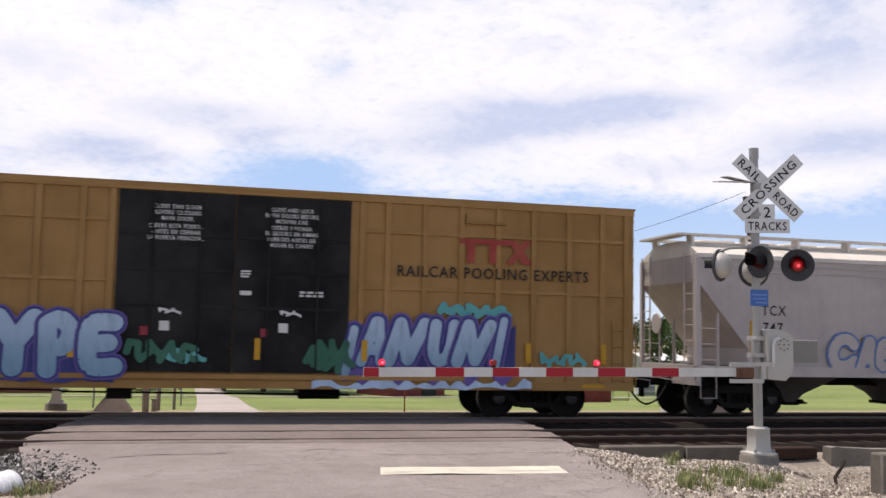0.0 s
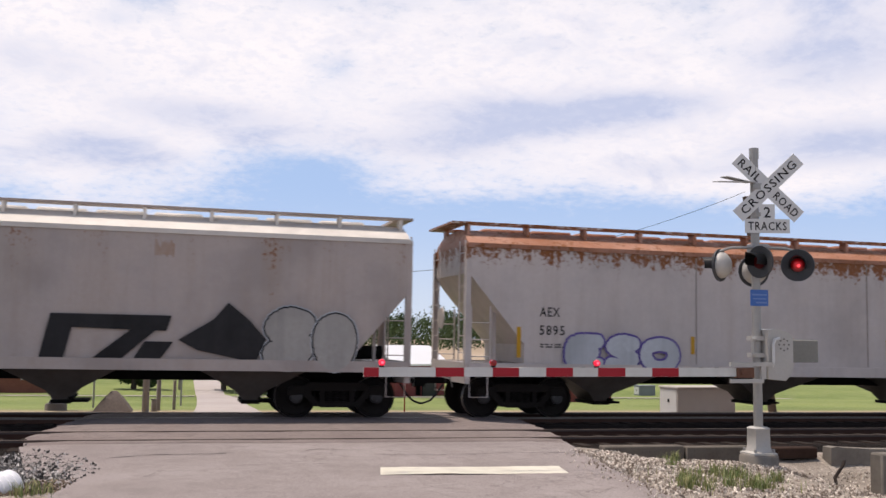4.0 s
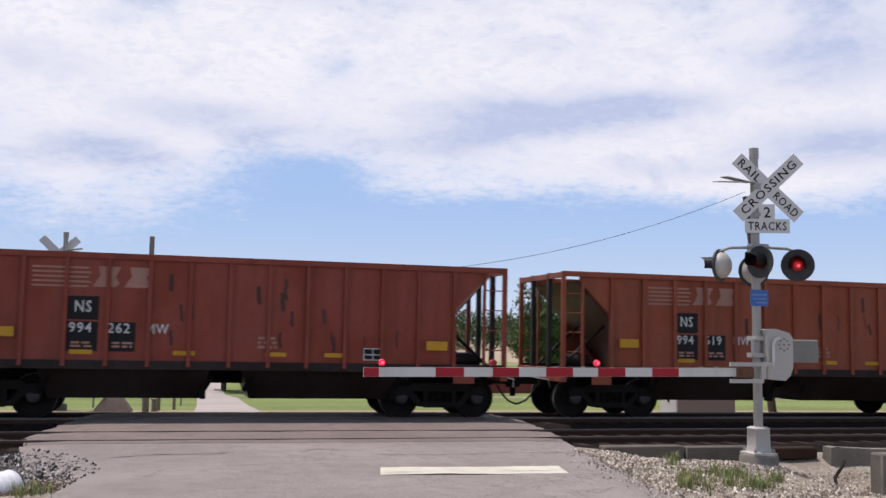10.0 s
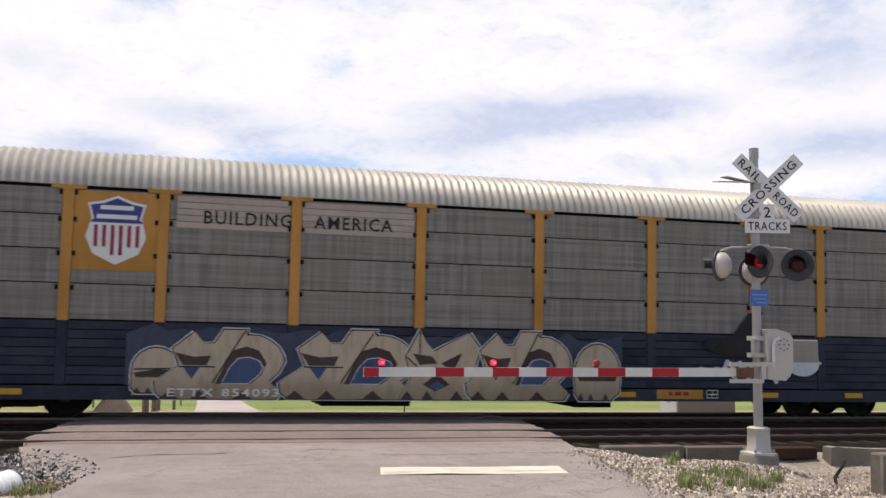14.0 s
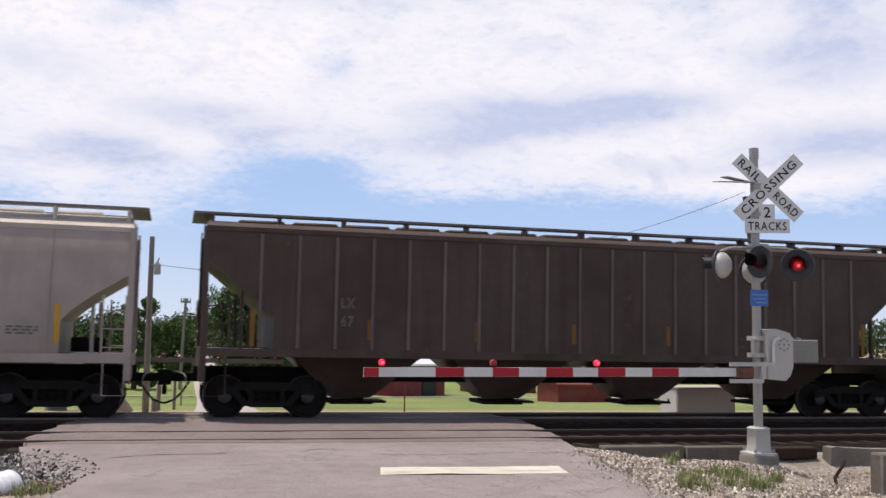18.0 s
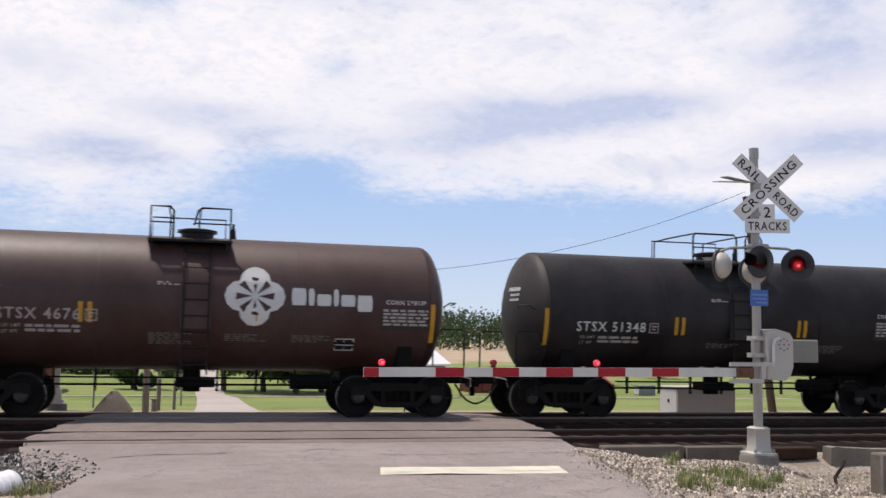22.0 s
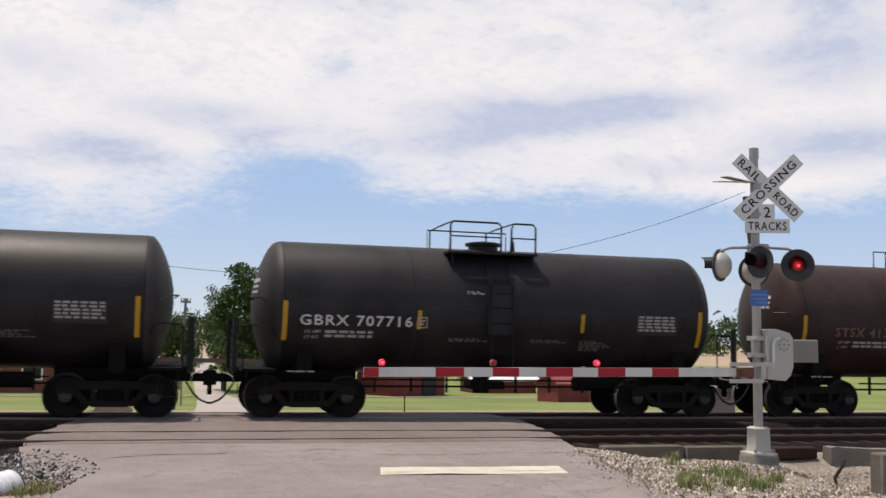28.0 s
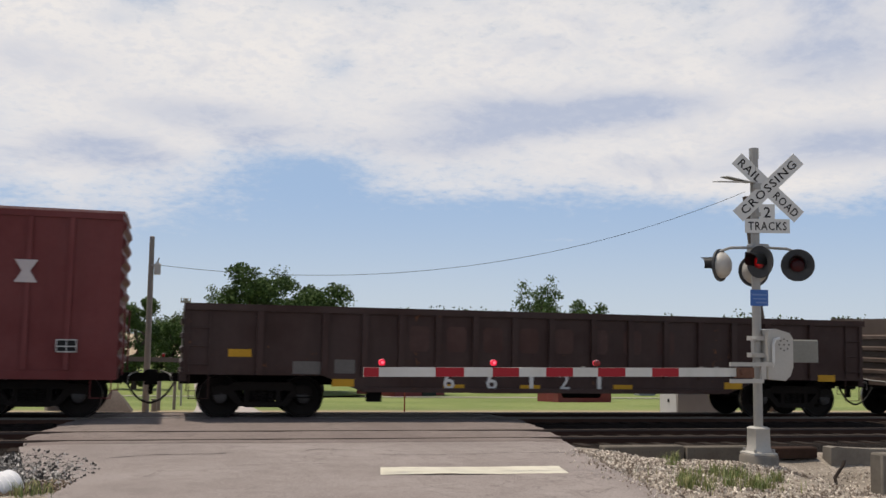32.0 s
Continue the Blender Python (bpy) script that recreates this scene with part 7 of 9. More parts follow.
MAROON = paint("maroon_boxcar_paint", (0.092, 0.0190, 0.0205), (0.052, 0.0135, 0.0135), 0.4, 0.4)
car, L, xe = boxcar(13, "boxcar", "dark maroon boxcar with a wide graffiti panel", MAROON, MAROON, 0.66, 4.93, 0.84, 3.05, None, MAROON,
                    (-8.1, -6.9, -5.7, -4.5, -3.3, 2.41, 3.59, 4.74, 5.93, 7.21, 8.14), (), 0.16)
for a, b in ((-2.6, -0.03), (0.0, 2.5)):
    door = part("door", Form().box(a, b, -1.555, -1.5, 0.95, 4.75), MAROON, car, "maroon plug door")
    for z in (3.3, 4.4):
        part("door_rib", Form().box(a + 0.1, b - 0.1, -1.58, -1.553, z - 0.03, z + 0.03), MAROON, door)
    part("lock_bar", Form().rod((a + 0.6, -1.59, 1.0), (a + 0.6, -1.59, 4.7), 0.02, 6).rod((b - 0.6, -1.59, 1.0), (b - 0.6, -1.59, 4.7), 0.02, 6), MAROON, door)
for k, (a, b) in enumerate((("CLOSE THIS DOOR", "CLOSE AND LOCK"), ("BEFORE CLOSING", "BOTH DOORS BEFORE"), ("MAIN DOOR", "MOVING CAR"))):
    lettering(a, -1.15, 4.12 - k * 0.125, 0.085, DULL_WHITE, car, (1.0, 0.95, 0.64)[k], y=-1.596)
    lettering(b, 1.23, 4.12 - k * 0.125, 0.085, DULL_WHITE, car, (0.92, 1.14, 0.68)[k], y=-1.596)
for x, w in ((-8.32, "KC"), (-7.52, "S")):
    patch("white_label", x, x + (0.56 if w == "KC" else 0.30), 2.38, 2.76, car, DULL_WHITE, y=-1.563)
    lettering(w, x + (0.28 if w == "KC" else 0.15), 2.46, 0.24, INK, car, 0.46 if w == "KC" else 0.2, y=-1.572)
scribble(car, -8.3, -7.7, 3.05, 3.5, 31, DULL_WHITE, 0.03, 5, y=-1.562)
scribble(car, -4.2, -3.7, 2.8, 3.0, 32, DULL_WHITE, 0.03, 5, y=-1.562)
halo(car, -2.7, 7.08, 0.68, 2.68, 33, SP_PINK, y=-1.559, n=60)
halo(car, 7.08, 8.4, 0.68, 2.0, 35, SP_PINK, y=-1.559, n=8)
halo(car, -8.2, -2.7, 0.68, 2.05, 36, SP_PINK, y=-1.559, n=24)
bubble_word(car, (("C", -7.8, -6.6, 0.78, 1.9), ("?", -7.15, -6.1, 0.84, 2.58), ("C", -6.34, -5.22, 0.70, 2.58), ("B", -5.34, -4.15, 0.80, 2.62), ("P", -4.42, -3.45, 0.75, 2.62), ("Q", -3.75, -2.62, 0.76, 2.68)), FADE_BLUE, SP_BLACK, y=-1.563, weight=0.36, edge=0.095, shine=SP_PALE)
bubble_word(car, (("M", -2.62, -1.05, 0.65, 2.48), ("A", -1.33, 0.0, 0.62, 2.46), ("R", 0.10, 1.28, 0.60, 2.46), ("B", 1.28, 2.36, 0.60, 2.46)), FADE_DIM, SP_BLACK, y=-1.568, weight=0.24, edge=0.11)
bubble_word(car, (("N", 2.36, 3.95, 0.66, 2.36), ("E", 3.65, 4.98, 0.76, 2.28), ("X", 4.80, 6.35, 0.68, 2.40), ("I", 5.9, 6.85, 0.68, 2.44), ("K", 6.62, 8.2, 0.75, 2.24)), FADE_TEAL, SP_BLACK, y=-1.566, weight=0.26, edge=0.07, slant=0.16, shine=SP_PALE, drop=0.06)
scribble(car, 4.15, 4.6, 2.50, 2.62, 37, SP_BLACK, 0.03, 3, y=-1.563)
bars(-6.9, 1.75, (0.7, 0.8, 0.8), car, SP_PALE, y=-1.585, line=0.05)
placard(car, 7.21, 1.56, w=0.5, h=0.36, y=-1.665)
for x, z in ((-8.75, 1.7), (-7.9, 1.7), (-5.0, 1.35), (0.25, 1.55), (5.6, 1.45), (8.2, 1.65), (8.9, 1.75)):
    reflector(car, x, z, 0.8 if abs(x) > 8 else 0.42, 0.11, y=-1.600)
scribble(car, 7.8, 8.6, 0.95, 1.7, 34, SP_BLACK, 0.02, 9, y=-1.585)

BOX_RED = paint("faded_boxcar_red", (0.150, 0.031, 0.030), (0.085, 0.025, 0.023), 0.4, 0.35)
car, L, xe = boxcar(32, "boxcar", "faded red boxcar with a ribbed sliding door", BOX_RED, paint("flaking_red_roof", (0.26, 0.09, 0.08), (0.6, 0.56, 0.52), 0.6, 0.3), 0.82, 4.24, 0.66, 2.3, None, BOX_RED,
                    (-6.92, -6.06, -5.22, -4.4, -3.55, -2.66, -1.75, 1.7, 2.6, 3.2, 4.2, 5.2, 6.1, 6.9), (), 0.10)
part("fish_belly_sill", Form().slab_xz([(-5.2, 0.85), (-2.9, 0.60), (2.9, 0.60), (5.2, 0.85)], -1.46, -1.40), BOX_RED, car)
door = part("door", Form().box(-1.54, 1.48, -1.585, -1.5, 1.02, 4.08), BOX_RED, car, "ribbed red sliding door")
me = Form().slab_xz([(-1.40, -0.05), (1.36, -0.05), (1.36, 0.05), (-1.40, 0.05)], -0.03, 0.0).mesh("door_rib", BOX_RED)
for k in range(17):
    part("door_rib", me, BOX_RED, door, "", pose(0, -1.584, 1.18 + k * 0.172))
part("door_latch", Form().rod((-1.68, -1.62, 1.2), (-1.68, -1.62, 3.2), 0.025, 6).box(-1.76, -1.6, -1.64, -1.58, 2.5, 2.6), BOX_RED, car)
part("door_track", Form().box(-1.6, 4.6, -1.60, -1.5, 0.93, 1.0).box(-1.6, 4.6, -1.60, -1.5, 4.08, 4.14), BOX_RED, car)
for a, x in (("WR", -6.73), ("WK", -5.89)):
    lettering(a, x, 2.37, 0.23, DULL_WHITE, car, 0.40, left=True, y=-1.558)
for a, x in (("75", -6.71), ("14", -5.83)):
    lettering(a, x, 1.95, 0.23, DULL_WHITE, car, 0.29, left=True, y=-1.558)
# the large brand letters, as plain blocks in their colour
GATE_LETTER = plain("pale_block_lettering", (0.56, 0.50, 0.49), 0.6, 0, 0.15)
for x, pts in ((3.30, [(0.1, 0.0), (0.42, 0.0), (0.42, 0.36), (0.32, 0.46), (0.1, 0.46), (0.0, 0.36), (0.0, 0.1)]), (4.12, [(0.0, 0.0), (0.46, 0.0), (0.29, 0.46), (0.17, 0.46)]),
               (5.0, [(0.13, 0.0), (0.29, 0.0), (0.42, 0.34), (0.42, 0.46), (0.0, 0.46), (0.0, 0.34)]), (5.84, [(0.0, 0.0), (0.44, 0.0), (0.30, 0.23), (0.44, 0.46), (0.0, 0.46), (0.14, 0.23)])):
    part("brand_block", Form().flat_xz([(x + a, 2.76 + b) for a, b in pts], -1.558), GATE_LETTER, car, "pale block shape of a brand")
outline_box(-4.95, -4.68, 1.9, 2.12, car, FADED_WHITE, y=-1.558)
bars(-6.7, 1.6, (0.5, 0.4), car, FADED_WHITE, y=-1.558, seed=5)
bars(-5.85, 1.6, (0.4, 0.4), car, FADED_WHITE, y=-1.558, seed=6)
bars(-2.45, 2.8, (0.2, 0.2, 0.12), car, FADED_WHITE, y=-1.558, line=0.03, seed=7)
bars(-0.4, 2.95, (0.5,), car, FADED_WHITE, y=-1.63, line=0.04, seed=9)
bars(-0.6, 2.8, (0.8,), car, FADED_WHITE, y=-1.63, line=0.04, seed=10)
patch("dark_patch", -2.7, -2.0, 1.15, 1.45, car, BLACK, y=-1.557)
reflector(car, -6.85, 1.75, 0.8, 0.12, y=-1.56)
for x in (-4.6, -2.2, 2.4, 4.6):
    patch("reflector", x - 0.25, x + 0.25, 0.86, 0.94, car, YELLOW, y=-1.535)
placard(car, 6.9, 1.5, w=0.4, h=0.26, y=-1.56)


# ---- open ballast hoppers ----
ORANGE = [paint("rusty_orange_paint_%s" % w, c, (0.095, 0.032, 0.02), 0.5, 0.55, rust=0.18) for w, c in
          (("a", (0.24, 0.049, 0.028)), ("b", (0.20, 0.041, 0.026)), ("c", (0.24, 0.050, 0.028)), ("d", (0.285, 0.068, 0.030)), ("e", (0.24, 0.050, 0.028)))]
# near-black for sills, bays and ends: shade under the car is put in the colour
SHADED_GRIME = paint("shaded_grimy_maroon_steel", (0.017, 0.009, 0.0072), (0.008, 0.006, 0.0053), 0.5, 0.4)


GHOST_ORANGE = paint("ghosted_orange_stencil", (0.36, 0.20, 0.15), (0.22, 0.08, 0.05), 0.6, 0.5)
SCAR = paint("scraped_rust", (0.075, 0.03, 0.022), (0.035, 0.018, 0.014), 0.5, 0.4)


def ballast_hopper(i, k, label, numbers, boxes):
    p = ORANGE[k]
    car, L = rolling_stock("ballast_hopper", label, "freight car", i, 2.1)
    xe = L / 2 - 0.72
    xb = xe - 1.15
    top, low = 3.42, 1.20
    # side sheets with cut-away ends
    poly = [(-xb, low), (xb, low), (xb, 2.45), (xb + 0.75, 3.2), (xb + 0.75, top - 0.1), (-xb - 0.75, top - 0.1), (-xb - 0.75, 3.2), (-xb, 2.45)]
    for s in (-1, 1):
        part("side_sheet", Form().slab_xz(poly, s * 1.44 - 0.02, s * 1.44 + 0.02), p, car)
        part("top_chord", Form().box(-xe - 0.02, xe + 0.02, s * 1.46 - 0.06, s * 1.46 + 0.06, top - 0.12, top), p, car)
        part("side_sill", Form().box(-xe, xe, s * 1.44 - 0.06, s * 1.44 + 0.05, low - 0.16, low + 0.02), SHADED_GRIME, car)
    rib = Form().slab_xz([(-0.04, low - 0.1), (0.04, low - 0.1), (0.04, top - 0.12), (-0.04, top - 0.12)], -0.075, 0.0).mesh("side_rib", p)
    rung = Form().rod((-0.24, 0, 0), (0.24, 0, 0), 0.014, 5).mesh("grab_rung", p)
    count = 13
    for j in range(count):
        x = -xb + 0.05 + (2 * xb - 0.1) * j / (count - 1)
        part("side_rib", rib, p, car, "", pose(x, -1.46, 0))
        part("side_rib", rib, p, car, "", pose(x, 1.46, 0, 0, 0, 180))
    for s in (-1, 1):
        slope = Form()
        i4 = slope.pts([(s * (xb + 0.78), -1.42, top - 0.2), (s * (xb + 0.78), 1.42, top - 0.2), (s * (xb - 1.2), 1.42, 1.1), (s * (xb - 1.2), -1.42, 1.1)])
        i5 = slope.pts([(s * (xb + 0.80), -1.42, top - 0.22), (s * (xb + 0.80), 1.42, top - 0.22), (s * (xb - 1.18), 1.42, 1.06), (s * (xb - 1.18), -1.42, 1.06)])
        slope.f += [tuple(i4), tuple(reversed(i5))]
        # slope sheets take the dark scar colour, not the body orange
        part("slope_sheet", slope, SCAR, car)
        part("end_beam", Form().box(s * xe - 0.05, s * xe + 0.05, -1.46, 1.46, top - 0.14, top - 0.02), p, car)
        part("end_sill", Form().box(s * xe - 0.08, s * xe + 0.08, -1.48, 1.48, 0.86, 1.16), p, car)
        part("end_platform", Form().box(min(s * xb, s * xe), max(s * xb, s * xe), -1.4, 1.4, 1.06, 1.14), SHADED_GRIME, car)
        part("step_plate", Form().box(s * (xe - 0.95) - 0.24, s * (xe - 0.95) + 0.24, -1.5, -1.46, 0.80, 1.14), p, car)
        for q in (-1, 1):
            part("corner_post", Form().box(s * xe - 0.05, s * xe + 0.05, q * 1.45 - 0.05, q * 1.45 + 0.03, 1.1, top), p, car)
            part("end_post", Form().box(s * xe - 0.05, s * xe + 0.05, q * 0.55 - 0.06, q * 0.55 + 0.06, 1.1, top), SHADED_GRIME, car)
            part("inner_post", Form().box(s * (xe - 0.48) - 0.03, s * (xe - 0.48) + 0.03, q * 1.45 - 0.03, q * 1.45 + 0.03, 1.1, top), p, car)
            part("strut", Form().rod((s * (xe - 0.15), q * 0.8, 1.15), (s * (xb - 0.3), q * 0.8, 2.3), 0.04, 6), SHADED_GRIME, car)
            for z in (1.55, 2.0, 2.45, 2.9):
                part("grab_rung", rung, p, car, "", pose(s * (xe - 0.24), q * 1.47, z))
        part("brake_cylinder", Form().rod((s * (xe - 0.35), -0.5, 1.32), (s * (xe - 1.0), -0.5, 1.32), 0.17, 12), SHADED_GRIME, car)
    # lower hoppers with longitudinal gates
    for s in (-1, 1):
        c = s * 2.05
        part("hopper_bay", Form().rings([(0.42, c - 1.55, c + 1.5, -0.9, 0.9), (0.62, c - 1.62, c + 1.58, -1.0, 1.0), (1.08, c - 1.75, c + 1.7, -1.38, 1.38)]), SHADED_GRIME, car)
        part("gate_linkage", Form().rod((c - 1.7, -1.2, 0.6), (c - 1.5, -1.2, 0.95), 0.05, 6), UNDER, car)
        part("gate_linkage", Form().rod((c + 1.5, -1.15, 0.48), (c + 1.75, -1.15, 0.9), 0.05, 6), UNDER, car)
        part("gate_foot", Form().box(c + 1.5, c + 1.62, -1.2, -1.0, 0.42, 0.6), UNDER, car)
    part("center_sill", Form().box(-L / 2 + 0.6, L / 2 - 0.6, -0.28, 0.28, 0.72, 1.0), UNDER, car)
    part("ballast_load", Form().rings([(1.12, -xb + 1.3, xb - 1.3, -1.4, 1.4), (2.2, -xb + 0.3, xb - 0.3, -1.4, 1.4)]), SHADED_GRIME, car)
    y = -1.468
    # faded emblem: plain stripes and block shapes
    for j in range(5):
        part("emblem_stripe", Form().flat_xz([(-3.95, 2.70 + j * 0.095), (-2.9 + 0.1 * (j % 2), 2.70 + j * 0.095), (-2.85, 2.74 + j * 0.095), (-3.95, 2.74 + j * 0.095)], y), GHOST_ORANGE, car, "faded emblem stripe")
    for a in (-2.78, -2.16):
        part("emblem_block", Form().flat_xz([(a, 2.72), (a + 0.45, 2.72), (a + 0.52, 2.80), (a + 0.44, 2.93), (a + 0.55, 3.14), (a + 0.10, 3.14), (a + 0.14, 2.95)], y), GHOST_ORANGE, car, "faded emblem block")
    if boxes:
        patch("dark_patch", -3.25, -2.64, 2.04, 2.52, car, BLACK, y=y)
        patch("dark_patch", -3.25, -2.64, 1.40, 2.0, car, BLACK, y=y)
        patch("dark_patch", -2.5, -1.9, 1.40, 2.0, car, BLACK, y=y)
    lettering("NS", -3.1, 2.20, 0.23, DULL_WHITE, car, 0.32, left=True, y=y - 0.012)
    for w, x in zip(numbers, (-3.2, -2.45, -1.68, -0.98)):
        lettering(w, x, 1.78, 0.20, DULL_WHITE, car, 0.44 if len(w) > 1 else 0.2, left=True, y=y - 0.012)
    bars(-3.15, 1.55, (0.4, 0.4), car, GHOST_ORANGE, y=y - 0.012, line=0.045, seed=i)
    bars(-2.35, 1.55, (0.4, 0.4), car, GHOST_ORANGE, y=y - 0.012, line=0.045, seed=i + 1)
    bars(0.6, 1.7, (0.4, 0.4, 0.4), car, GHOST_ORANGE, y=y - 0.012, seed=i + 2)
    for x, z in ((-4.47, 1.77), (4.53, 1.63)):
        patch("reflector", x - 0.24, x + 0.24, z - 0.1, z + 0.1, car, YELLOW, y=y - 0.08)
    for x in (-2.95, -0.91, 0.99, 2.26):
        patch("reflector", x - 0.22, x + 0.22, 1.34, 1.43, car, YELLOW, y=y - 0.012)
    placard(car, 3.1, 1.42, w=0.42, h=0.26, y=y - 0.01)
    rng = random.Random(i)
    for _ in range(16):
        scar = Form()
        x, z = rng.uniform(-1.5, 4.6), rng.uniform(1.7, 3.2)
        P = []
        for q in range(5):
            P.append((x, z))
            x, z = x + rng.uniform(-0.025, 0.03), max(1.35, z - rng.uniform(0.02, 0.13))
        thick_line(scar, P, rng.uniform(0.02, 0.09), y)
        part("rust_scar", scar, SCAR, car, "dark scraped dent")
    return car


ballast_hopper(8, 0, "rusty orange open ballast hopper with faded lettering", ("99", "48", "80", "MW"), False)
ballast_hopper(9, 1, "dark rusty orange ballast hopper with faded lettering", ("99", "45", "07", "MW"), False)
ballast_hopper(10, 2, "rusty orange ballast hopper with black number patches", ("994", "262", "MW"), True)
ballast_hopper(11, 3, "brighter orange ballast hopper with black number patches", ("994", "619", "MW"), True)
car = ballast_hopper(12, 4, "orange ballast hopper with white tags on its side", ("994", "667", "MW"), False)
scribble(car, -0.9, 1.2, 1.35, 1.85, 61, DULL_WHITE, 0.03, 6, y=-1.55)
scribble(car, -1.3, -0.6, 1.3, 1.7, 62, DULL_WHITE, 0.05, 6, y=-1.55)


# ---- autorack ----
def mesh_panel_mat():
    m, n, b = material("perforated_grey_panel")
    tc, v, rnd = own_space(n)
    big = n.noise(v, 0.8, 4)
    hx = n.noise(v, 3.0, 3, 0.6, stretch=(3.2, 1, 0.12))
    hz = n.noise(v, 3.0, 3, 0.6, stretch=(0.10, 1, 4.2))
    f = n.math("ADD", n.math("MULTIPLY", hx, 0.5), n.math("MULTIPLY", hz, 0.5))
    col = n.mix(n.ramp(f, 0.38, 0.62), (0.125, 0.115, 0.10, 1), (0.225, 0.208, 0.185, 1))
    col = n.mix(n.math("MULTIPLY", n.ramp(big, 0.4, 0.7), 0.5), col, (0.175, 0.155, 0.128, 1))
    n.link(col, b.inputs["Base Color"])
    b.inputs["Roughness"].default_value = 0.6
    b.inputs["Metallic"].default_value = 0.05
    bumped(n, b, f, 0.3, 0.01)
    return m


DEEP_BLUE = spray("spray_deep_blue", (0.045, 0.075, 0.16))
RACK_CREAM = spray_fade("dusty_cream_spray", (0.27, 0.215, 0.145), (0.42, 0.35, 0.255), 0.5, 1.1)
SP_UMBER = spray("spray_umber", (0.05, 0.032, 0.026))
SP_MIST = spray("blue_mist_spray", (0.034, 0.044, 0.075))


def angular_piece(car, kind, x0, x1, z0, z1, y):
    """One painted block: a pale rim, a dark line, a cream body with brown shadows and a blue eye."""
    w, h = x1 - x0, z1 - z0

    def flat(name, pts, mat, lift, parent, grow=0.0):
        P = [Vector((x0 + w * a, z0 + h * b)) for a, b in pts]
        c = sum(P, Vector((0, 0))) / len(P)
        if grow:
            P = [p + (p - c).normalized() * grow for p in P]
        return part(name, Form().flat_xz([(p.x, p.y) for p in P], y - lift), mat, parent)

    if kind == "bowl":
        body = [(0.01, 0.24), (0.19, 0.48), (0.14, 0.72), (0.30, 0.96), (0.375, 0.80), (0.455, 0.80), (0.52, 1.0), (0.715, 1.0), (0.71, 0.93), (0.80, 0.92), (0.88, 0.86), (0.95, 0.76), (0.99, 0.64), (1.0, 0.54), (0.955, 0.38), (0.88, 0.26), (0.98, 0.10), (0.94, 0.0), (0.08, 0.0), (0.02, 0.10)]
    elif kind == "peaks":
        body = [(0.0, 0.0), (0.16, 0.30), (0.10, 0.62), (0.26, 1.0), (0.33, 0.82), (0.42, 0.70), (0.62, 0.84), (0.83, 0.96), (0.95, 0.74), (0.84, 0.26), (1.0, 0.0)]
    else:
        body = [(0.5 + 0.5 * math.cos(math.pi * k / 10), 0.50 + 0.5 * math.sin(math.pi * k / 10)) for k in range(11)] + [(0.0, 0.12), (0.1, 0.0), (0.8, 0.0), (1.0, 0.15)]
    body = body[::-1] if kind != "dome" else body
    rim = flat("graffiti_rim", body, SP_PALE, 0.0, car, 0.045)
    flat("graffiti_outline", body, SP_BLACK, 0.002, rim, 0.018)
    flat("graffiti_fill", body, RACK_CREAM, 0.004, rim, -0.012)
    if kind == "bowl":
        flat("graffiti_shadow", [(0.16, 0.66), (0.22, 0.48), (0.40, 0.48), (0.43, 0.62), (0.30, 0.60)], SP_UMBER, 0.006, rim)
        flat("graffiti_notch", [(0.22, 0.46), (0.29, 0.28), (0.35, 0.46)], DEEP_BLUE, 0.006, rim)
        eye = [(0.47, 0.22), (0.55, 0.55), (0.60, 0.70), (0.70, 0.76), (0.80, 0.70), (0.86, 0.52), (0.82, 0.34), (0.74, 0.22)]
        flat("graffiti_shadow", eye, SP_UMBER, 0.006, rim)
        inner = [(0.52, 0.23), (0.58, 0.46), (0.64, 0.58), (0.72, 0.60), (0.80, 0.55), (0.83, 0.45), (0.79, 0.33), (0.72, 0.23)]
        flat("graffiti_eye_rim", inner, SP_PALE, 0.008, rim, 0.02)
        flat("graffiti_eye", inner, DEEP_BLUE, 0.010, rim)
        strokes = (((0.68, 0.96), (0.45, 0.24)), ((0.19, 0.46), (0.46, 0.46)), ((0.71, 0.92), (0.69, 0.98)))
    elif kind == "peaks":
        flat("graffiti_shadow", [(0.18, 0.66), (0.26, 0.50), (0.46, 0.52), (0.40, 0.62)], SP_UMBER, 0.006, rim)
        flat("graffiti_shadow", [(0.50, 0.52), (0.64, 0.40), (0.74, 0.68)], SP_UMBER, 0.006, rim)
        flat("graffiti_shadow", [(0.30, 0.22), (0.44, 0.12), (0.60, 0.22), (0.46, 0.38)], SP_UMBER, 0.006, rim)
        flat("graffiti_eye", [(0.37, 0.20), (0.45, 0.13), (0.54, 0.20), (0.46, 0.27)], DEEP_BLUE, 0.008, rim)
        strokes = (((0.26, 0.96), (0.26, 0.66)), ((0.12, 0.60), (0.30, 0.40)))
    else:
        flat("graffiti_shadow", [(0.04, 0.44), (0.10, 0.34), (0.9, 0.34), (0.97, 0.50), (0.5, 0.52)], SP_UMBER, 0.006, rim)
        strokes = (((0.06, 0.52), (0.94, 0.54)),)
    for a, b in ((0.05, 0.20), (0.28, 0.42), (0.60, 0.76)):
        flat("graffiti_tooth", [(a, 0.0), (b, 0.0), ((a + b) / 2, 0.13)], SP_UMBER, 0.006, rim)
    edge = Form()
    for a, b in strokes:
        ribbon(edge, [Vector((x0 + w * a[0], z0 + h * a[1])), Vector((x0 + w * b[0], z0 + h * b[1]))], 0.03, y - 0.012)
    part("graffiti_line", edge, SP_BLACK, rim)


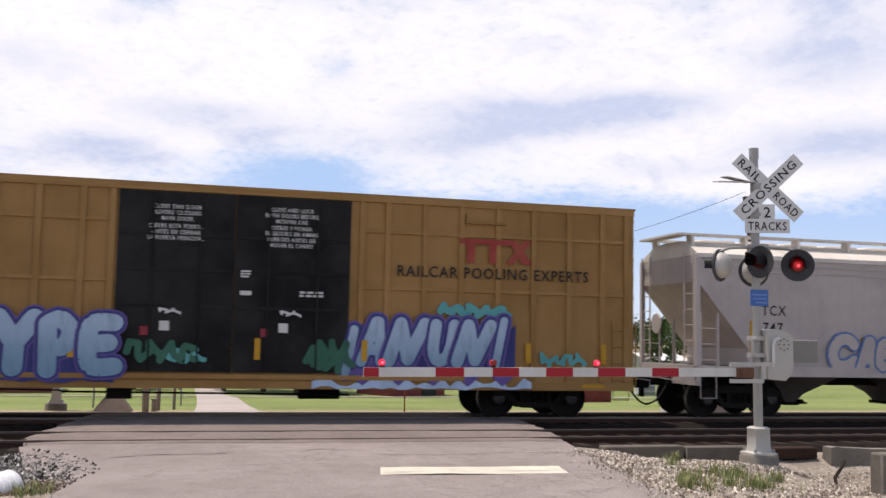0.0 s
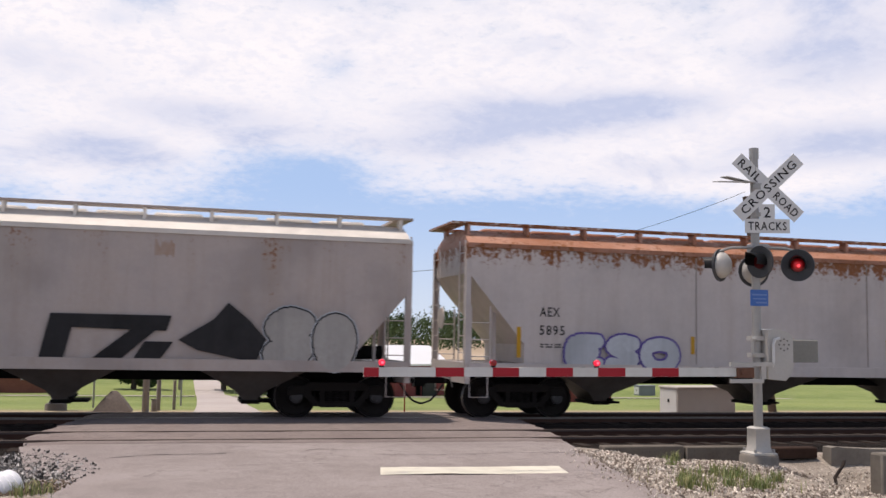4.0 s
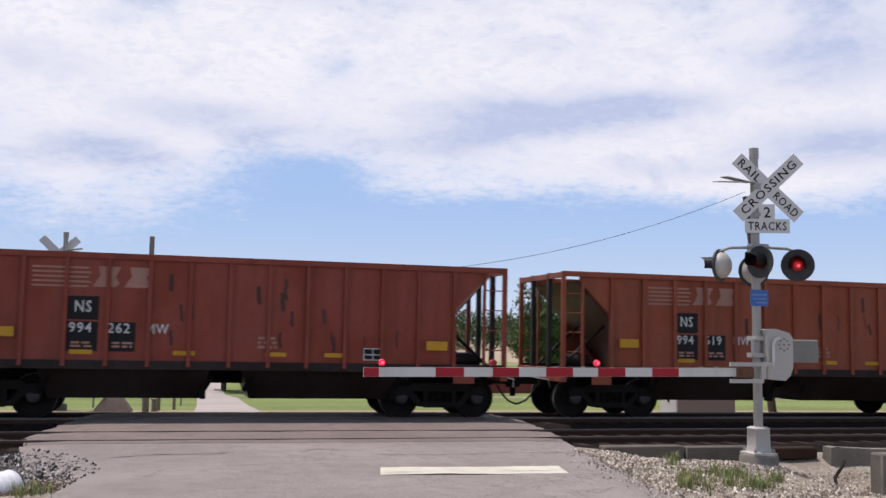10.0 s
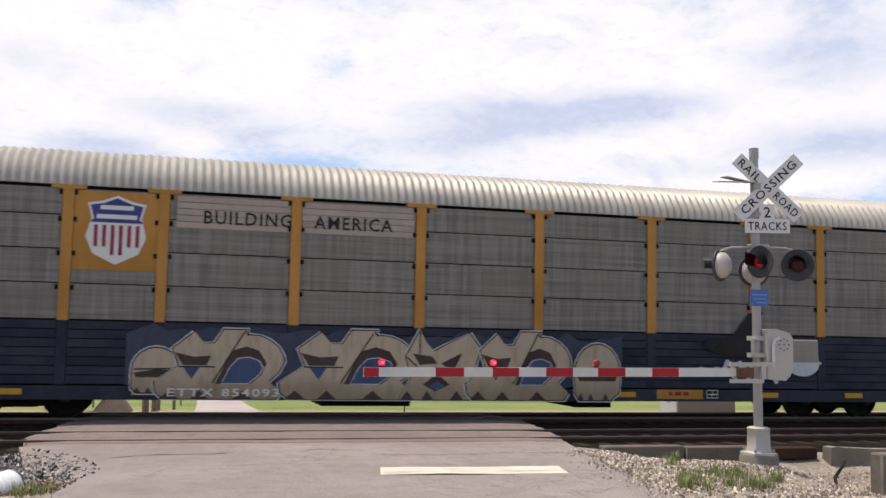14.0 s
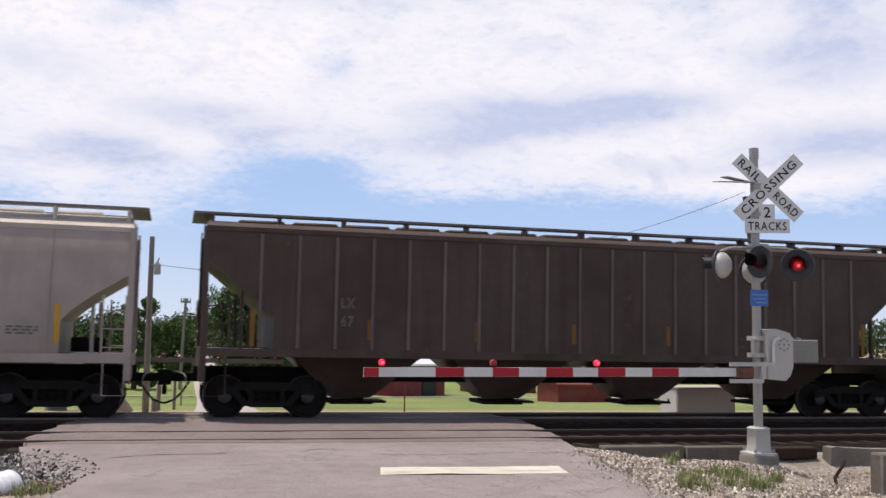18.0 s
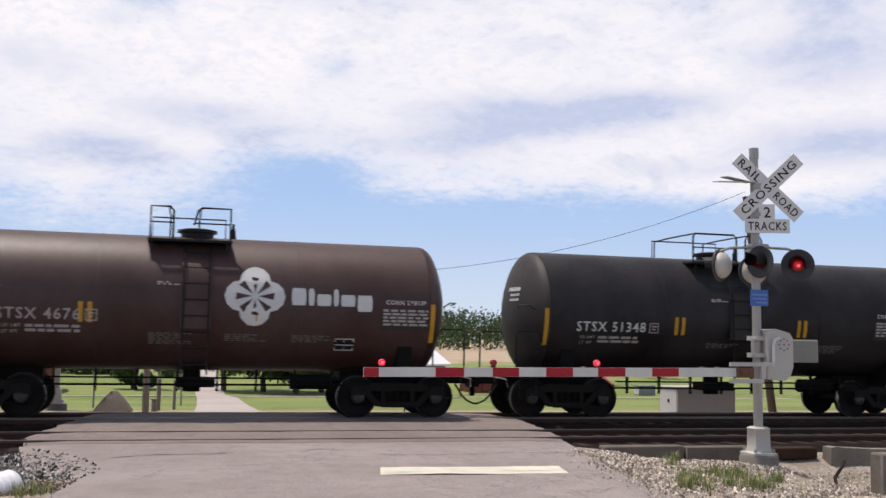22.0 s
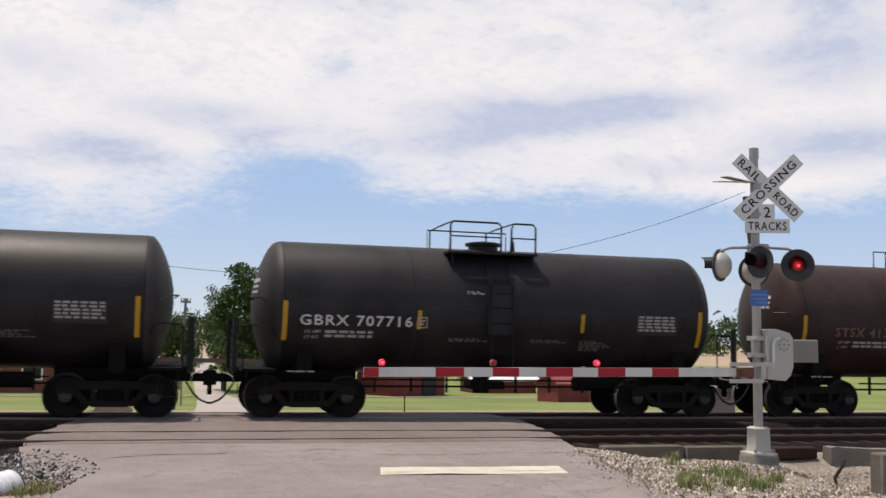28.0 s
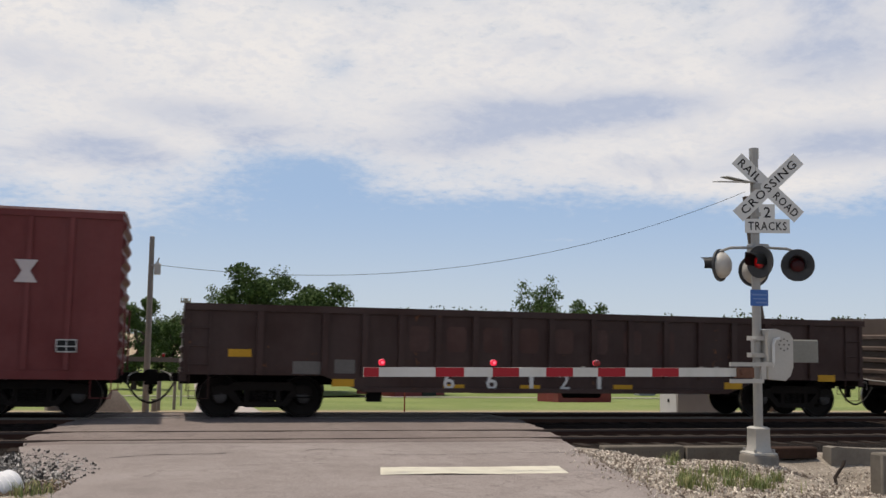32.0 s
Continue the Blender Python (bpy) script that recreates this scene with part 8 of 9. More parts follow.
def autorack(i):
    car, L = rolling_stock("autorack_car", "grey autorack with yellow posts, blue base and cream graffiti", "freight car", i, 4.6)
    xe = L / 2 - 0.98
    rack_yellow = paint("rack_yellow_paint", (0.42, 0.205, 0.042), (0.24, 0.12, 0.04), 0.35, 0.35)
    blue = paint("dull_blue_paint", (0.021, 0.025, 0.044), (0.013, 0.013, 0.016), 0.4, 0.4, spec=0.1)
    panel = mesh_panel_mat()
    silver = paint("silver_roof_paint", (0.36, 0.345, 0.31), (0.36, 0.33, 0.28), 0.3, 0.3, metal=0.2)
    white = paint("white_end_paint", (0.66, 0.64, 0.62), amount=0.25)
    part("core", Form().box(-xe + 0.1, xe - 0.1, -1.40, 1.40, 0.72, 4.80), UNDER, car)
    part("deck_sill", Form().box(-xe, xe, -1.5, 1.5, 0.42, 0.70), blue, car)
    posts = (-11.42, -8.86, -6.96, -4.19, -1.40, 1.42, 4.27, 7.02, 8.90, 11.42)
    post_me = Form().box(-0.11, 0.11, -1.5, -1.41, 2.02, 4.72).box(-0.34, 0.34, -1.505, -1.41, 4.72, 4.80).mesh("post", rack_yellow)
    low_me = Form().box(-0.10, 0.10, -1.48, -1.41, 0.72, 2.02).mesh("lower_post", blue)
    for x in posts:
        for s in (0, 180):
            part("post", post_me, rack_yellow, car, "", pose(x, 0, 0, 0, 0, s))
            part("lower_post", low_me, blue, car, "", pose(x, 0, 0, 0, 0, s))
    zs = (2.04, 2.78, 3.48, 4.18, 4.74)
    for a, b in zip(posts, posts[1:]):
        for z0, z1 in zip(zs, zs[1:]):
            for s in (-1, 1):
                part("side_panel", Form().box(a + 0.12, b - 0.12, s * 1.44 - 0.018, s * 1.44 + 0.018, z0 + 0.012, z1 - 0.012), panel, car)
            part("panel_clip", Form().box(b - 0.18, b - 0.08, -1.49, -1.44, z1 - 0.14, z1 - 0.04).box(a + 0.08, a + 0.18, -1.49, -1.44, z1 - 0.14, z1 - 0.04), UNDER, car)
        for k in range(7):
            z = 0.74 + k * 0.185
            for s in (-1, 1):
                part("base_slat", Form().box(a + 0.11, b - 0.11, s * 1.445 - 0.02, s * 1.445 + 0.02, z, z + 0.165), blue, car)
    # roof of corrugated sheets
    prof = [(-1.47, 4.80), (-1.44, 5.02), (-1.15, 5.40), (-0.6, 5.66), (0.0, 5.72), (0.6, 5.66), (1.15, 5.40), (1.44, 5.02), (1.47, 4.80)]
    fo, last = Form(), None
    n = int((2 * xe - 1.0) / 0.045)
    for k in range(n + 1):
        x = -xe + 0.2 + (2 * xe - 0.4) * k / n
        d = 0.028 * math.sin(k * math.pi / 2)
        ring = fo.pts([(x, y * (1 + d * 0.5), z + d * (0.6 if z > 4.9 else 0)) for y, z in prof])
        if last:
            for q in range(len(prof) - 1):
                fo.f.append((last[q], ring[q], ring[q + 1], last[q + 1]))
        last = ring
    part("roof", fo, silver, car, "corrugated silver roof")
    for s in (-1, 1):
        # end doors and bulged end panels
        part("end_panel", Form().box(min(s * 11.53, s * xe), max(s * 11.53, s * xe), -1.49, 1.49, 0.72, 4.74), rack_yellow, car, "yellow end panel")
        part("end_post", Form().box(s * 12.95 - 0.07, s * 12.95 + 0.07, -1.53, -1.49, 0.9, 4.7).box(s * 12.0 - 0.02, s * 12.0 + 0.02, -1.51, -1.49, 0.9, 4.6), rack_yellow, car)
        part("end_door", Form().slab_xz([(s * xe, 0.72), (s * (xe + 0.06), 0.85), (s * (xe + 0.06), 4.55), (s * xe, 4.74)][::s], -1.40, 1.40), rack_yellow, car)
        part("end_cap", Form().rings([(4.45, s * xe - 0.26, s * xe + 0.07, -1.40, 1.40), (5.25, s * xe - 0.26, s * xe + 0.06, -1.18, 1.18), (5.62, s * xe - 0.36, s * xe - 0.05, -0.5, 0.5)]), white, car, "white upper end cap")
        ladder(car, s * (xe - 0.3), -1.53, 0.7, 4.5, 0.4, rack_yellow)
        patch("warning_label", s * 12.4 - 0.3, s * 12.4 + 0.3, 2.75, 2.98, car, YELLOW, y=-1.494)
    part("center_sill", Form().box(-L / 2 + 0.6, L / 2 - 0.6, -0.4, 0.4, 0.55, 0.9), UNDER, car)
    part("underframe_box", Form().box(-3.5, -1.5, -1.2, 1.2, 0.28, 0.45), UNDER, car)
    part("underframe_box", Form().box(2.5, 3.4, -1.1, 1.1, 0.25, 0.45), UNDER, car)
    # shield emblem on a yellow board, and the slogan board
    patch("emblem_board", -8.74, -7.07, 3.06, 4.70, car, rack_yellow, y=-1.47)
    cx = -7.9
    outline = [(cx - 0.58, 4.45), (cx - 0.30, 4.50), (cx, 4.62), (cx + 0.30, 4.50), (cx + 0.58, 4.45), (cx + 0.50, 4.15), (cx + 0.60, 3.75), (cx + 0.45, 3.40), (cx, 3.18), (cx - 0.45, 3.40), (cx - 0.60, 3.75), (cx - 0.50, 4.15)][::-1]
    part("shield_edge", Form().flat_xz(outline, -1.482), WHITE_SIGN, car)
    inner = [(cx + (x - cx) * 0.90, 3.9 + (z - 3.9) * 0.92) for x, z in outline]
    part("shield_head", Form().flat_xz([(x, max(z, 4.05)) for x, z in inner], -1.486), SP_NAVY, car, "blue head of a striped shield")
    st = Form()
    for k in range(6):
        x = cx - 0.44 + k * 0.165
        dz = 0.62 if 1 < k < 4 else 0.45
        st.flat_xz([(x, 4.0 - dz), (x + 0.075, 4.0 - dz), (x + 0.075, 4.0), (x, 4.0)], -1.4865)
    part("shield_stripes", st, SP_RED, car, "red stripes of the shield")
    for z, w in ((4.32, 0.66), (4.13, 0.80)):
        part("shield_bar", Form().flat_xz([(cx - w / 2, z), (cx + w / 2, z), (cx + w / 2, z + 0.09), (cx - w / 2, z + 0.09)], -1.489), WHITE_SIGN, car, "pale bar on the shield")
    for a, b in ((-6.7, -4.32), (-4.06, -1.55)):
        for k in range(5):
            patch("slogan_slat", a, b, 4.02 + k * 0.138, 4.14 + k * 0.138, car, STLX_GREY, y=-1.468)
    lettering("BUILDING", -5.22, 4.13, 0.27, INK, car, 1.85, y=-1.478)
    lettering("AMERICA", -2.93, 4.13, 0.27, INK, car, 1.75, y=-1.478)
    halo(car, -7.6, 3.5, 0.74, 1.90, 72, SP_MIST, y=-1.509, n=40)
    for k, (kind, x0, x1, z0, z1) in enumerate((("dome", -7.47, -6.50, 0.56, 1.50), ("bowl", -7.05, -4.35, 0.44, 1.90), ("bowl", -4.50, -1.46, 0.44, 1.94), ("peaks", -1.92, 0.12, 0.44, 1.98), ("bowl", -0.36, 2.18, 0.44, 1.98), ("dome", 2.28, 3.40, 0.44, 1.74))):
        angular_piece(car, kind, x0, x1, z0, z1, -1.516 - 0.016 * k)
    bubble = [(8.35 + 0.46 * math.cos(k * math.pi / 12), 1.35 + 0.31 * math.sin(k * math.pi / 12)) for k in range(24)]
    part("graffiti_bubble", Form().flat_xz(bubble, -1.52), SP_PALE, car, "pale sprayed oval")
    # dark hat-like painted shape
    hat = Form()
    hat.flat_xz([(5.55, 1.75), (6.0, 1.55), (6.9, 1.5), (7.7, 1.55), (7.95, 1.85), (7.5, 1.98), (7.0, 2.02), (7.25, 2.62), (6.85, 2.55), (6.4, 1.98), (5.8, 1.95)], -1.512)
    part("graffiti_shape", hat, SP_BLACK, car)
    scribble(car, 6.2, 7.6, 0.9, 1.45, 73, SP_PALE, 0.12, 4, y=-1.515)
    scribble(car, 8.0, 8.8, 1.35, 1.55, 74, SP_PALE, 0.06, 4, y=-1.515)
    lettering("ETTX 854093", -5.6, 0.50, 0.16, DULL_WHITE, car, 2.3, y=-1.565)
    patch("orange_board", 4.4, 5.6, 0.48, 0.70, car, rack_yellow, y=-1.506)
    bars(4.7, 0.56, (0.6,), car, SP_RED, y=-1.512, line=0.09)
    placard(car, 5.85, 0.6, w=0.3, h=0.2, y=-1.507)
    for x in (-11.5, -9.8, -7.2, -3.4, 0.6, 3.6, 7.4, 9.8, 11.6):
        patch("reflector", x - 0.25, x + 0.25, 0.52, 0.64, car, YELLOW, y=-1.507)
    return car


autorack(14)


# ---- tank cars ----
TANK_BLACK = paint("dusty_black_tank_paint", (0.0052, 0.0034, 0.0036), (0.0135, 0.0085, 0.0075), 0.35, 0.3, rough=0.50, spec=0.28)
TANK_GLOSS = paint("glossy_black_tank_paint", (0.006, 0.0058, 0.006), (0.014, 0.0125, 0.0122), 0.3, 0.2, rough=0.30, spec=0.38)
TANK_BROWN = paint("brown_tank_paint", (0.044, 0.0165, 0.0125), (0.020, 0.0098, 0.0078), 0.5, 0.4, rough=0.52, spec=0.40)
TANK_SOOT = paint("dark_brown_tank_paint", (0.036, 0.018, 0.014), (0.017, 0.011, 0.0095), 0.5, 0.5, rough=0.55)
TANK_FADED = paint("faded_black_tank_paint", (0.0066, 0.0050, 0.0048), (0.017, 0.0125, 0.0105), 0.4, 0.35, rough=0.54, spec=0.28)


RUSTED_STENCIL = plain("rust_stained_stencil", (0.20, 0.125, 0.09), 0.7, 0, 0.4)
# lighter head paint: dust, with the sun on the leading ends put into it
TANK_LIT_DUST = paint("sunlit_dusty_black_paint", (0.022, 0.0175, 0.0165), (0.034, 0.027, 0.024), 0.4, 0.35, rough=0.6, spec=0.3)
TABLE_GREY = plain("stencil_table_grey", (0.045, 0.041, 0.038), 0.7, 0, 0.25)


def tank_car(i, label, mat, mark, number, R=1.48, zc=2.47, mark_x=-4.4, mark_w=1.75, mark_mat=None, bars_at=(-5.15, -1.75, 1.6, 5.1), platform=(-1.25, 0.75), hatch=-0.1, corn=True, table=(3.7, 4.75), twin=True, rail_kind=0, seed=0, end_frames=False):
    car, L = rolling_stock("tank_car", label, "freight car", i, 2.05)
    h = L / 2 - 0.85
    head = 0.60
    part("tank_shell", Form().lathe([(-h + head, R - 0.3), (-h + head, R), (h - head, R), (h - head, R - 0.3)], (0, 0, zc), (1, 0, 0), 56), mat, car)
    dish = [(0.34 * (r / 1.3) ** 2, r) for r in (0.03, 0.3, 0.55, 0.8, 1.0, 1.16, 1.28)] + [(0.385, 1.36), (0.44, 1.42), (0.51, 1.462), (head - 0.012, 1.478)]
    for s in (-1, 1):
        part("tank_head", Form().lathe([(s * (h - a), r * R / 1.48) for a, r in dish] + [(s * (h - head + 0.004), R - 0.02)], (0, 0, zc), (1, 0, 0), 56), TANK_LIT_DUST if mat in (TANK_BLACK, TANK_FADED) else mat, car, "dished tank head, lightened on black cars for dust and sun")
    T = (zc, R)
    for x in (-2.1, 2.1):
        part("weld_band", Form().lathe([(-0.03, R - 0.01), (-0.02, R + 0.006), (0.02, R + 0.006), (0.03, R - 0.01)], (x, 0, zc), (1, 0, 0), 48), mat, car)
    for s in (-1, 1):
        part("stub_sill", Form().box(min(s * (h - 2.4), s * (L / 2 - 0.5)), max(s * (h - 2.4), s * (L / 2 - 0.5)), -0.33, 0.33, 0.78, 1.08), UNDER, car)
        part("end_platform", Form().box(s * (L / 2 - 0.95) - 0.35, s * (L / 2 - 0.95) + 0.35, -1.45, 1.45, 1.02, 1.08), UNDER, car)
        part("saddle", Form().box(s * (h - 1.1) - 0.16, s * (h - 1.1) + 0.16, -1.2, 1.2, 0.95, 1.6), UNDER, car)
        for q in (-1, 1):
            part("end_handrail", Form().pipe([(s * (L / 2 - 0.62), q * 1.40, 1.05), (s * (L / 2 - 0.62), q * 1.40, 1.95), (s * (L / 2 - 0.66), q * 1.40, 2.0), (s * (L / 2 - 1.15), q * 1.40, 2.0), (s * (L / 2 - 1.2), q * 1.38, 1.95), (s * (L / 2 - 1.3), q * 1.30, 1.75)], 0.02, 6), BLACK, car)
            if end_frames:
                part("end_stanchion", Form().box(s * (L / 2 - 0.45) - 0.05, s * (L / 2 - 0.45) + 0.05, q * 1.2 - 0.05, q * 1.2 + 0.05, 1.0, 2.15), BLACK, car)
            part("step", Form().pipe([(s * (L / 2 - 0.7), q * 1.42, 1.05), (s * (L / 2 - 0.7), q * 1.42, 0.48), (s * (L / 2 - 1.1), q * 1.42, 0.48), (s * (L / 2 - 1.1), q * 1.42, 1.05)], 0.015, 5), BLACK, car)
        part("grab_rail", Form().pipe([(s * (h + 0.02), -0.95, 2.55), (s * (h + 0.10), -1.1, 2.6), (s * (h - 0.1), -1.32, 2.6), (s * (h - 0.25), -1.36, 2.5)], 0.018, 5), BLACK, car)
    # running gear under the shell: brake pipes and hangers
    part("under_pipe", Form().rod((-h + 2.4, -1.05, 0.86), (h - 2.4, -1.05, 0.86), 0.02, 6).rod((-h + 2.4, -0.9, 0.70), (h - 2.4, -0.9, 0.72), 0.025, 6), UNDER, car)
    hang = Form().box(-0.022, 0.022, -1.08, -1.02, 0.58, 1.05).mesh("pipe_hanger", UNDER)
    for k in range(8):
        part("pipe_hanger", hang, UNDER, car, "", pose(-h + 2.7 + (2 * h - 5.4) * k / 7, 0, 0))
    part("bottom_outlet", Form().rod((hatch, 0, 0.52), (hatch, 0, 1.05), 0.20, 12).box(hatch - 0.35, hatch + 0.5, -0.3, 0.3, 0.62, 0.80), UNDER, car)
    part("brake_reservoir", Form().rod((2.0, -0.7, 0.78), (2.9, -0.7, 0.78), 0.17, 12), UNDER, car)
    # manway, valve, platform with rails
    part("manway", Form().lathe([(zc + R - 0.12, 0.36), (zc + R + 0.10, 0.36), (zc + R + 0.10, 0.44), (zc + R + 0.16, 0.44), (zc + R + 0.19, 0.3), (zc + R + 0.22, 0.05)], (hatch, 0, 0), (0, 0, 1), 24), BLACK, car)
    part("valve", Form().rod((hatch + 0.8, 0.15, zc + R - 0.05), (hatch + 0.8, 0.15, zc + R + 0.24), 0.07, 10, 0.05).rod((hatch + 0.8, 0.15, zc + R + 0.22), (hatch + 0.8, 0.15, zc + R + 0.36), 0.03, 8), BLACK, car)
    a, b = platform
    zp = zc + R - 0.13
    part("platform", Form().box(a, b, -1.14, -0.55, zp - 0.06, zp - 0.01), BLACK, car, "grated loading platform")
    part("platform", Form().box(a, b, 0.55, 1.14, zp - 0.06, zp - 0.01), BLACK, car, "grated loading platform")
    for x in (a + 0.1, b - 0.1):
        part("platform_bracket", Form().rod((x, -1.1, zp - 0.05), (x, -1.12, zp - 0.32), 0.02, 5).rod((x, -0.6, zp), (x, 0.6, zp + 0.02), 0.03, 5), BLACK, car)
    zt = zp + 0.68
    rails = [[(a + 0.05, -1.1, zp), (a + 0.05, -1.1, zt - 0.08), (a + 0.12, -1.1, zt), (hatch + 0.02, -1.1, zt), (hatch + 0.1, -1.1, zt - 0.08), (hatch + 0.1, -1.1, zp)],
             [(hatch + 0.35, -1.1, zp), (hatch + 0.35, -1.1, zt - 0.1), (hatch + 0.42, -1.1, zt), (b - 0.12, -1.1, zt), (b - 0.05, -1.1, zt - 0.08), (b - 0.05, -1.1, zp)]]
    if rail_kind == 1:
        rails = [[(a + 0.05, -1.1, zp), (a + 0.05, -1.1, zt), (a + 0.45, -1.1, zt), (a + 0.52, -1.1, zt - 0.08), (a + 0.52, -1.1, zp)],
                 [(hatch - 0.1, -1.1, zp + 0.3), (hatch - 0.02, -1.1, zt - 0.06), (hatch + 0.06, -1.1, zt), (b - 0.05, -1.1, zt), (b - 0.05, -1.1, zp)]]
    for r in rails:
        rail = part("platform_rail", Form().pipe(r, 0.024, 7), BLACK, car, "black tubular safety rail")
        part("mid_rail", Form().rod((r[0][0], -1.1, zp + 0.34), (r[-1][0], -1.1, zp + 0.34), 0.017, 5), BLACK, rail)
        part("rail_return", Form().pipe([(r[2][0], -1.1, zt), (r[2][0] - 0.02, -0.4, zt + 0.0), (r[2][0], 0.4, zt), (r[2][0], 1.1, zt - 0.02), (r[2][0], 1.1, zp)], 0.02, 6), BLACK, rail)
    part("back_rail", Form().pipe([(a + 0.05, 1.1, zp), (a + 0.05, 1.1, zt), (b - 0.05, 1.1, zt), (b - 0.05, 1.1, zp)], 0.02, 6), BLACK, car)
    # side ladder over the shell
    lad = Form()
    for q in (-0.26, 0.26):
        P = []
        for k in range(9):
            z = zp - 0.1 - (zp - 0.1 - 0.95) * k / 8
            P.append((hatch + q, -math.sqrt(max(0.02, (R + 0.09) ** 2 - (z - zc) ** 2)) if z > zc else -R - 0.09, z))
        lad.pipe(P, 0.02, 5)
    for k in range(8):
        z = 1.15 + k * 0.34
        y = -math.sqrt(max(0.02, (R + 0.09) ** 2 - (z - zc) ** 2)) if z > zc else -R - 0.09
        lad.rod((hatch - 0.26, y, z), (hatch + 0.26, y, z), 0.014, 5)
    part("side_ladder", lad, BLACK, car)
    part("ladder_backing", Form().box(hatch - 0.32, hatch + 0.32, -R - 0.012, -R + 0.3, 1.9, 2.9), mat, car)
    # lettering
    mm = mark_mat or DULL_WHITE
    marks(car, mark_x, 2.04, mark, number, 0.22, mm, tank=T, wm=mark_w, oneline=True)
    outline_box(mark_x + mark_w + 0.1, mark_x + mark_w + 0.34, 2.02, 2.26, car, FADED_WHITE, tank=T)
    for k, x in enumerate(bars_at):
        big = k in (0, len(bars_at) - 1)
        ws = ((-0.09, 0.09) if twin and not big else (0.0,))
        for d in ws:
            reflector(car, x + d, 2.12 if big else 2.2, 0.85 if big else 0.42, 0.10 if big else 0.09, tank=T)
    a, b = table
    patch("stencil_table", a, b, 1.96, 2.42, car, TABLE_GREY, tank=T)
    bars(a + 0.04, 2.365, (b - a - 0.08,) * 5, car, FADED_WHITE, tank=T, line=0.048, word=(0.10, 0.20), seed=i)
    if corn:
        lettering("CORN SYRUP", (a + b) / 2, 2.52, 0.095, DULL_WHITE, car, 0.9, tank=T)
    rng = random.Random(i * 7 + seed)
    for x in (-1.1, 0.55, 2.0):
        n = rng.randint(2, 6)
        bars(x + rng.uniform(-0.2, 0.2), 1.78, tuple(rng.uniform(0.45, 0.95) for _ in range(n)), car, FAINT, tank=T, line=0.026, word=(0.05, 0.16), seed=i + int(x * 10))
    bars(-0.9, 2.85, (0.3, 0.45), car, FADED_WHITE, tank=T, line=0.026, word=(0.05, 0.14), seed=i + 3)
    bars(-h + 0.7, 1.02, (0.6,), car, FADED_WHITE, y=-1.455, line=0.03, seed=i)
    # small print on the tank's leading head
    for k, words in enumerate((4, 3, 3)):
        fo = Form()
        for q in range(words):
            y0, z = -0.62 + q * 0.15, zc + 0.50 - k * 0.12
            quad = []
            for dy, dz in ((0.0, 0.0), (0.12, 0.0), (0.12, 0.055 if k else 0.09), (0.0, 0.055 if k else 0.09)):
                r = math.hypot(y0 + dy, z + dz - zc) * 1.48 / R
                a = 0.34 * (r / 1.3) ** 2
                quad.append((-h + a - 0.012, y0 + dy, z + dz))
            fo.f.append(tuple(fo.pts(quad[::-1])))
        tagged(part("head_print", fo, DULL_WHITE, car), kind="stuff")
    return car, T


def word_blocks(car, x0, x1, z0, z1, spans, mat, T):
    """A brand name as plain slabs in its colour; spans: (start, end, low, high) as shares of its size."""
    for a, b, c, d in spans:
        fo = Form()
        last = None
        for k in range(5):
            z = z0 + (z1 - z0) * (c + (d - c) * k / 4)
            trim = 0.02 if k in (0, 4) else 0.0
            y = -math.sqrt(T[1] ** 2 - (z - T[0]) ** 2) - 0.013
            row = fo.pts([(x0 + (x1 - x0) * a + trim, y, z), (x0 + (x1 - x0) * b - trim, y, z)])
            if last:
                fo.f.append((last[0], last[1], row[1], row[0]))
            last = row
        part("brand_block", fo, mat, car, "pale block shape of a brand")


SIX_SLABS = ((0.0, 0.17, 0, 1), (0.20, 0.27, 0, 1), (0.30, 0.47, 0, 0.68), (0.50, 0.56, 0, 1), (0.59, 0.76, 0, 0.68), (0.79, 0.97, -0.28, 0.68))
NINE_SLABS = ((0.0, 0.11, 0, 1.1), (0.13, 0.21, 0, 0.9), (0.23, 0.32, 0, 0.9), (0.34, 0.41, 0, 0.9), (0.46, 0.53, 0.05, 0.8), (0.58, 0.68, 0, 1.1), (0.70, 0.79, 0, 0.9), (0.81, 0.89, 0, 0.9), (0.91, 1.0, 0, 0.9))


def flower_emblem(car, cx, cz, r, T):
    """A pale four-lobed emblem with a dark pinwheel."""
    def flat(pts, lift):
        return [(x, -math.sqrt(T[1] ** 2 - (z - T[0]) ** 2) - lift, z) for x, z in pts]
    lobes = Form()
    for k in range(4):
        a = math.pi / 2 * k
        x, z = cx + 0.48 * r * math.cos(a), cz + 0.48 * r * math.sin(a)
        for j in range(12):
            q, q2 = j * math.pi / 6, (j + 1) * math.pi / 6
            tri = [(x, z), (x + 0.52 * r * math.cos(q), z + 0.52 * r * math.sin(q)), (x + 0.52 * r * math.cos(q2), z + 0.52 * r * math.sin(q2))]
            lobes.f.append(tuple(lobes.pts(flat(tri, 0.014 + 0.0005 * k))))
    em = part("emblem", lobes, DULL_WHITE, car, "pale four-lobed emblem")
    wheel = Form()
    for k in range(8):
        a = math.pi / 4 * k
        tri = [(cx + 0.1 * r * math.cos(a), cz + 0.1 * r * math.sin(a)), (cx + 0.62 * r * math.cos(a - 0.18), cz + 0.62 * r * math.sin(a - 0.18)), (cx + 0.66 * r * math.cos(a + 0.2), cz + 0.66 * r * math.sin(a + 0.2))]
        wheel.f.append(tuple(wheel.pts(flat(tri, 0.020))))
    part("pinwheel", wheel, TANK_BROWN, em)


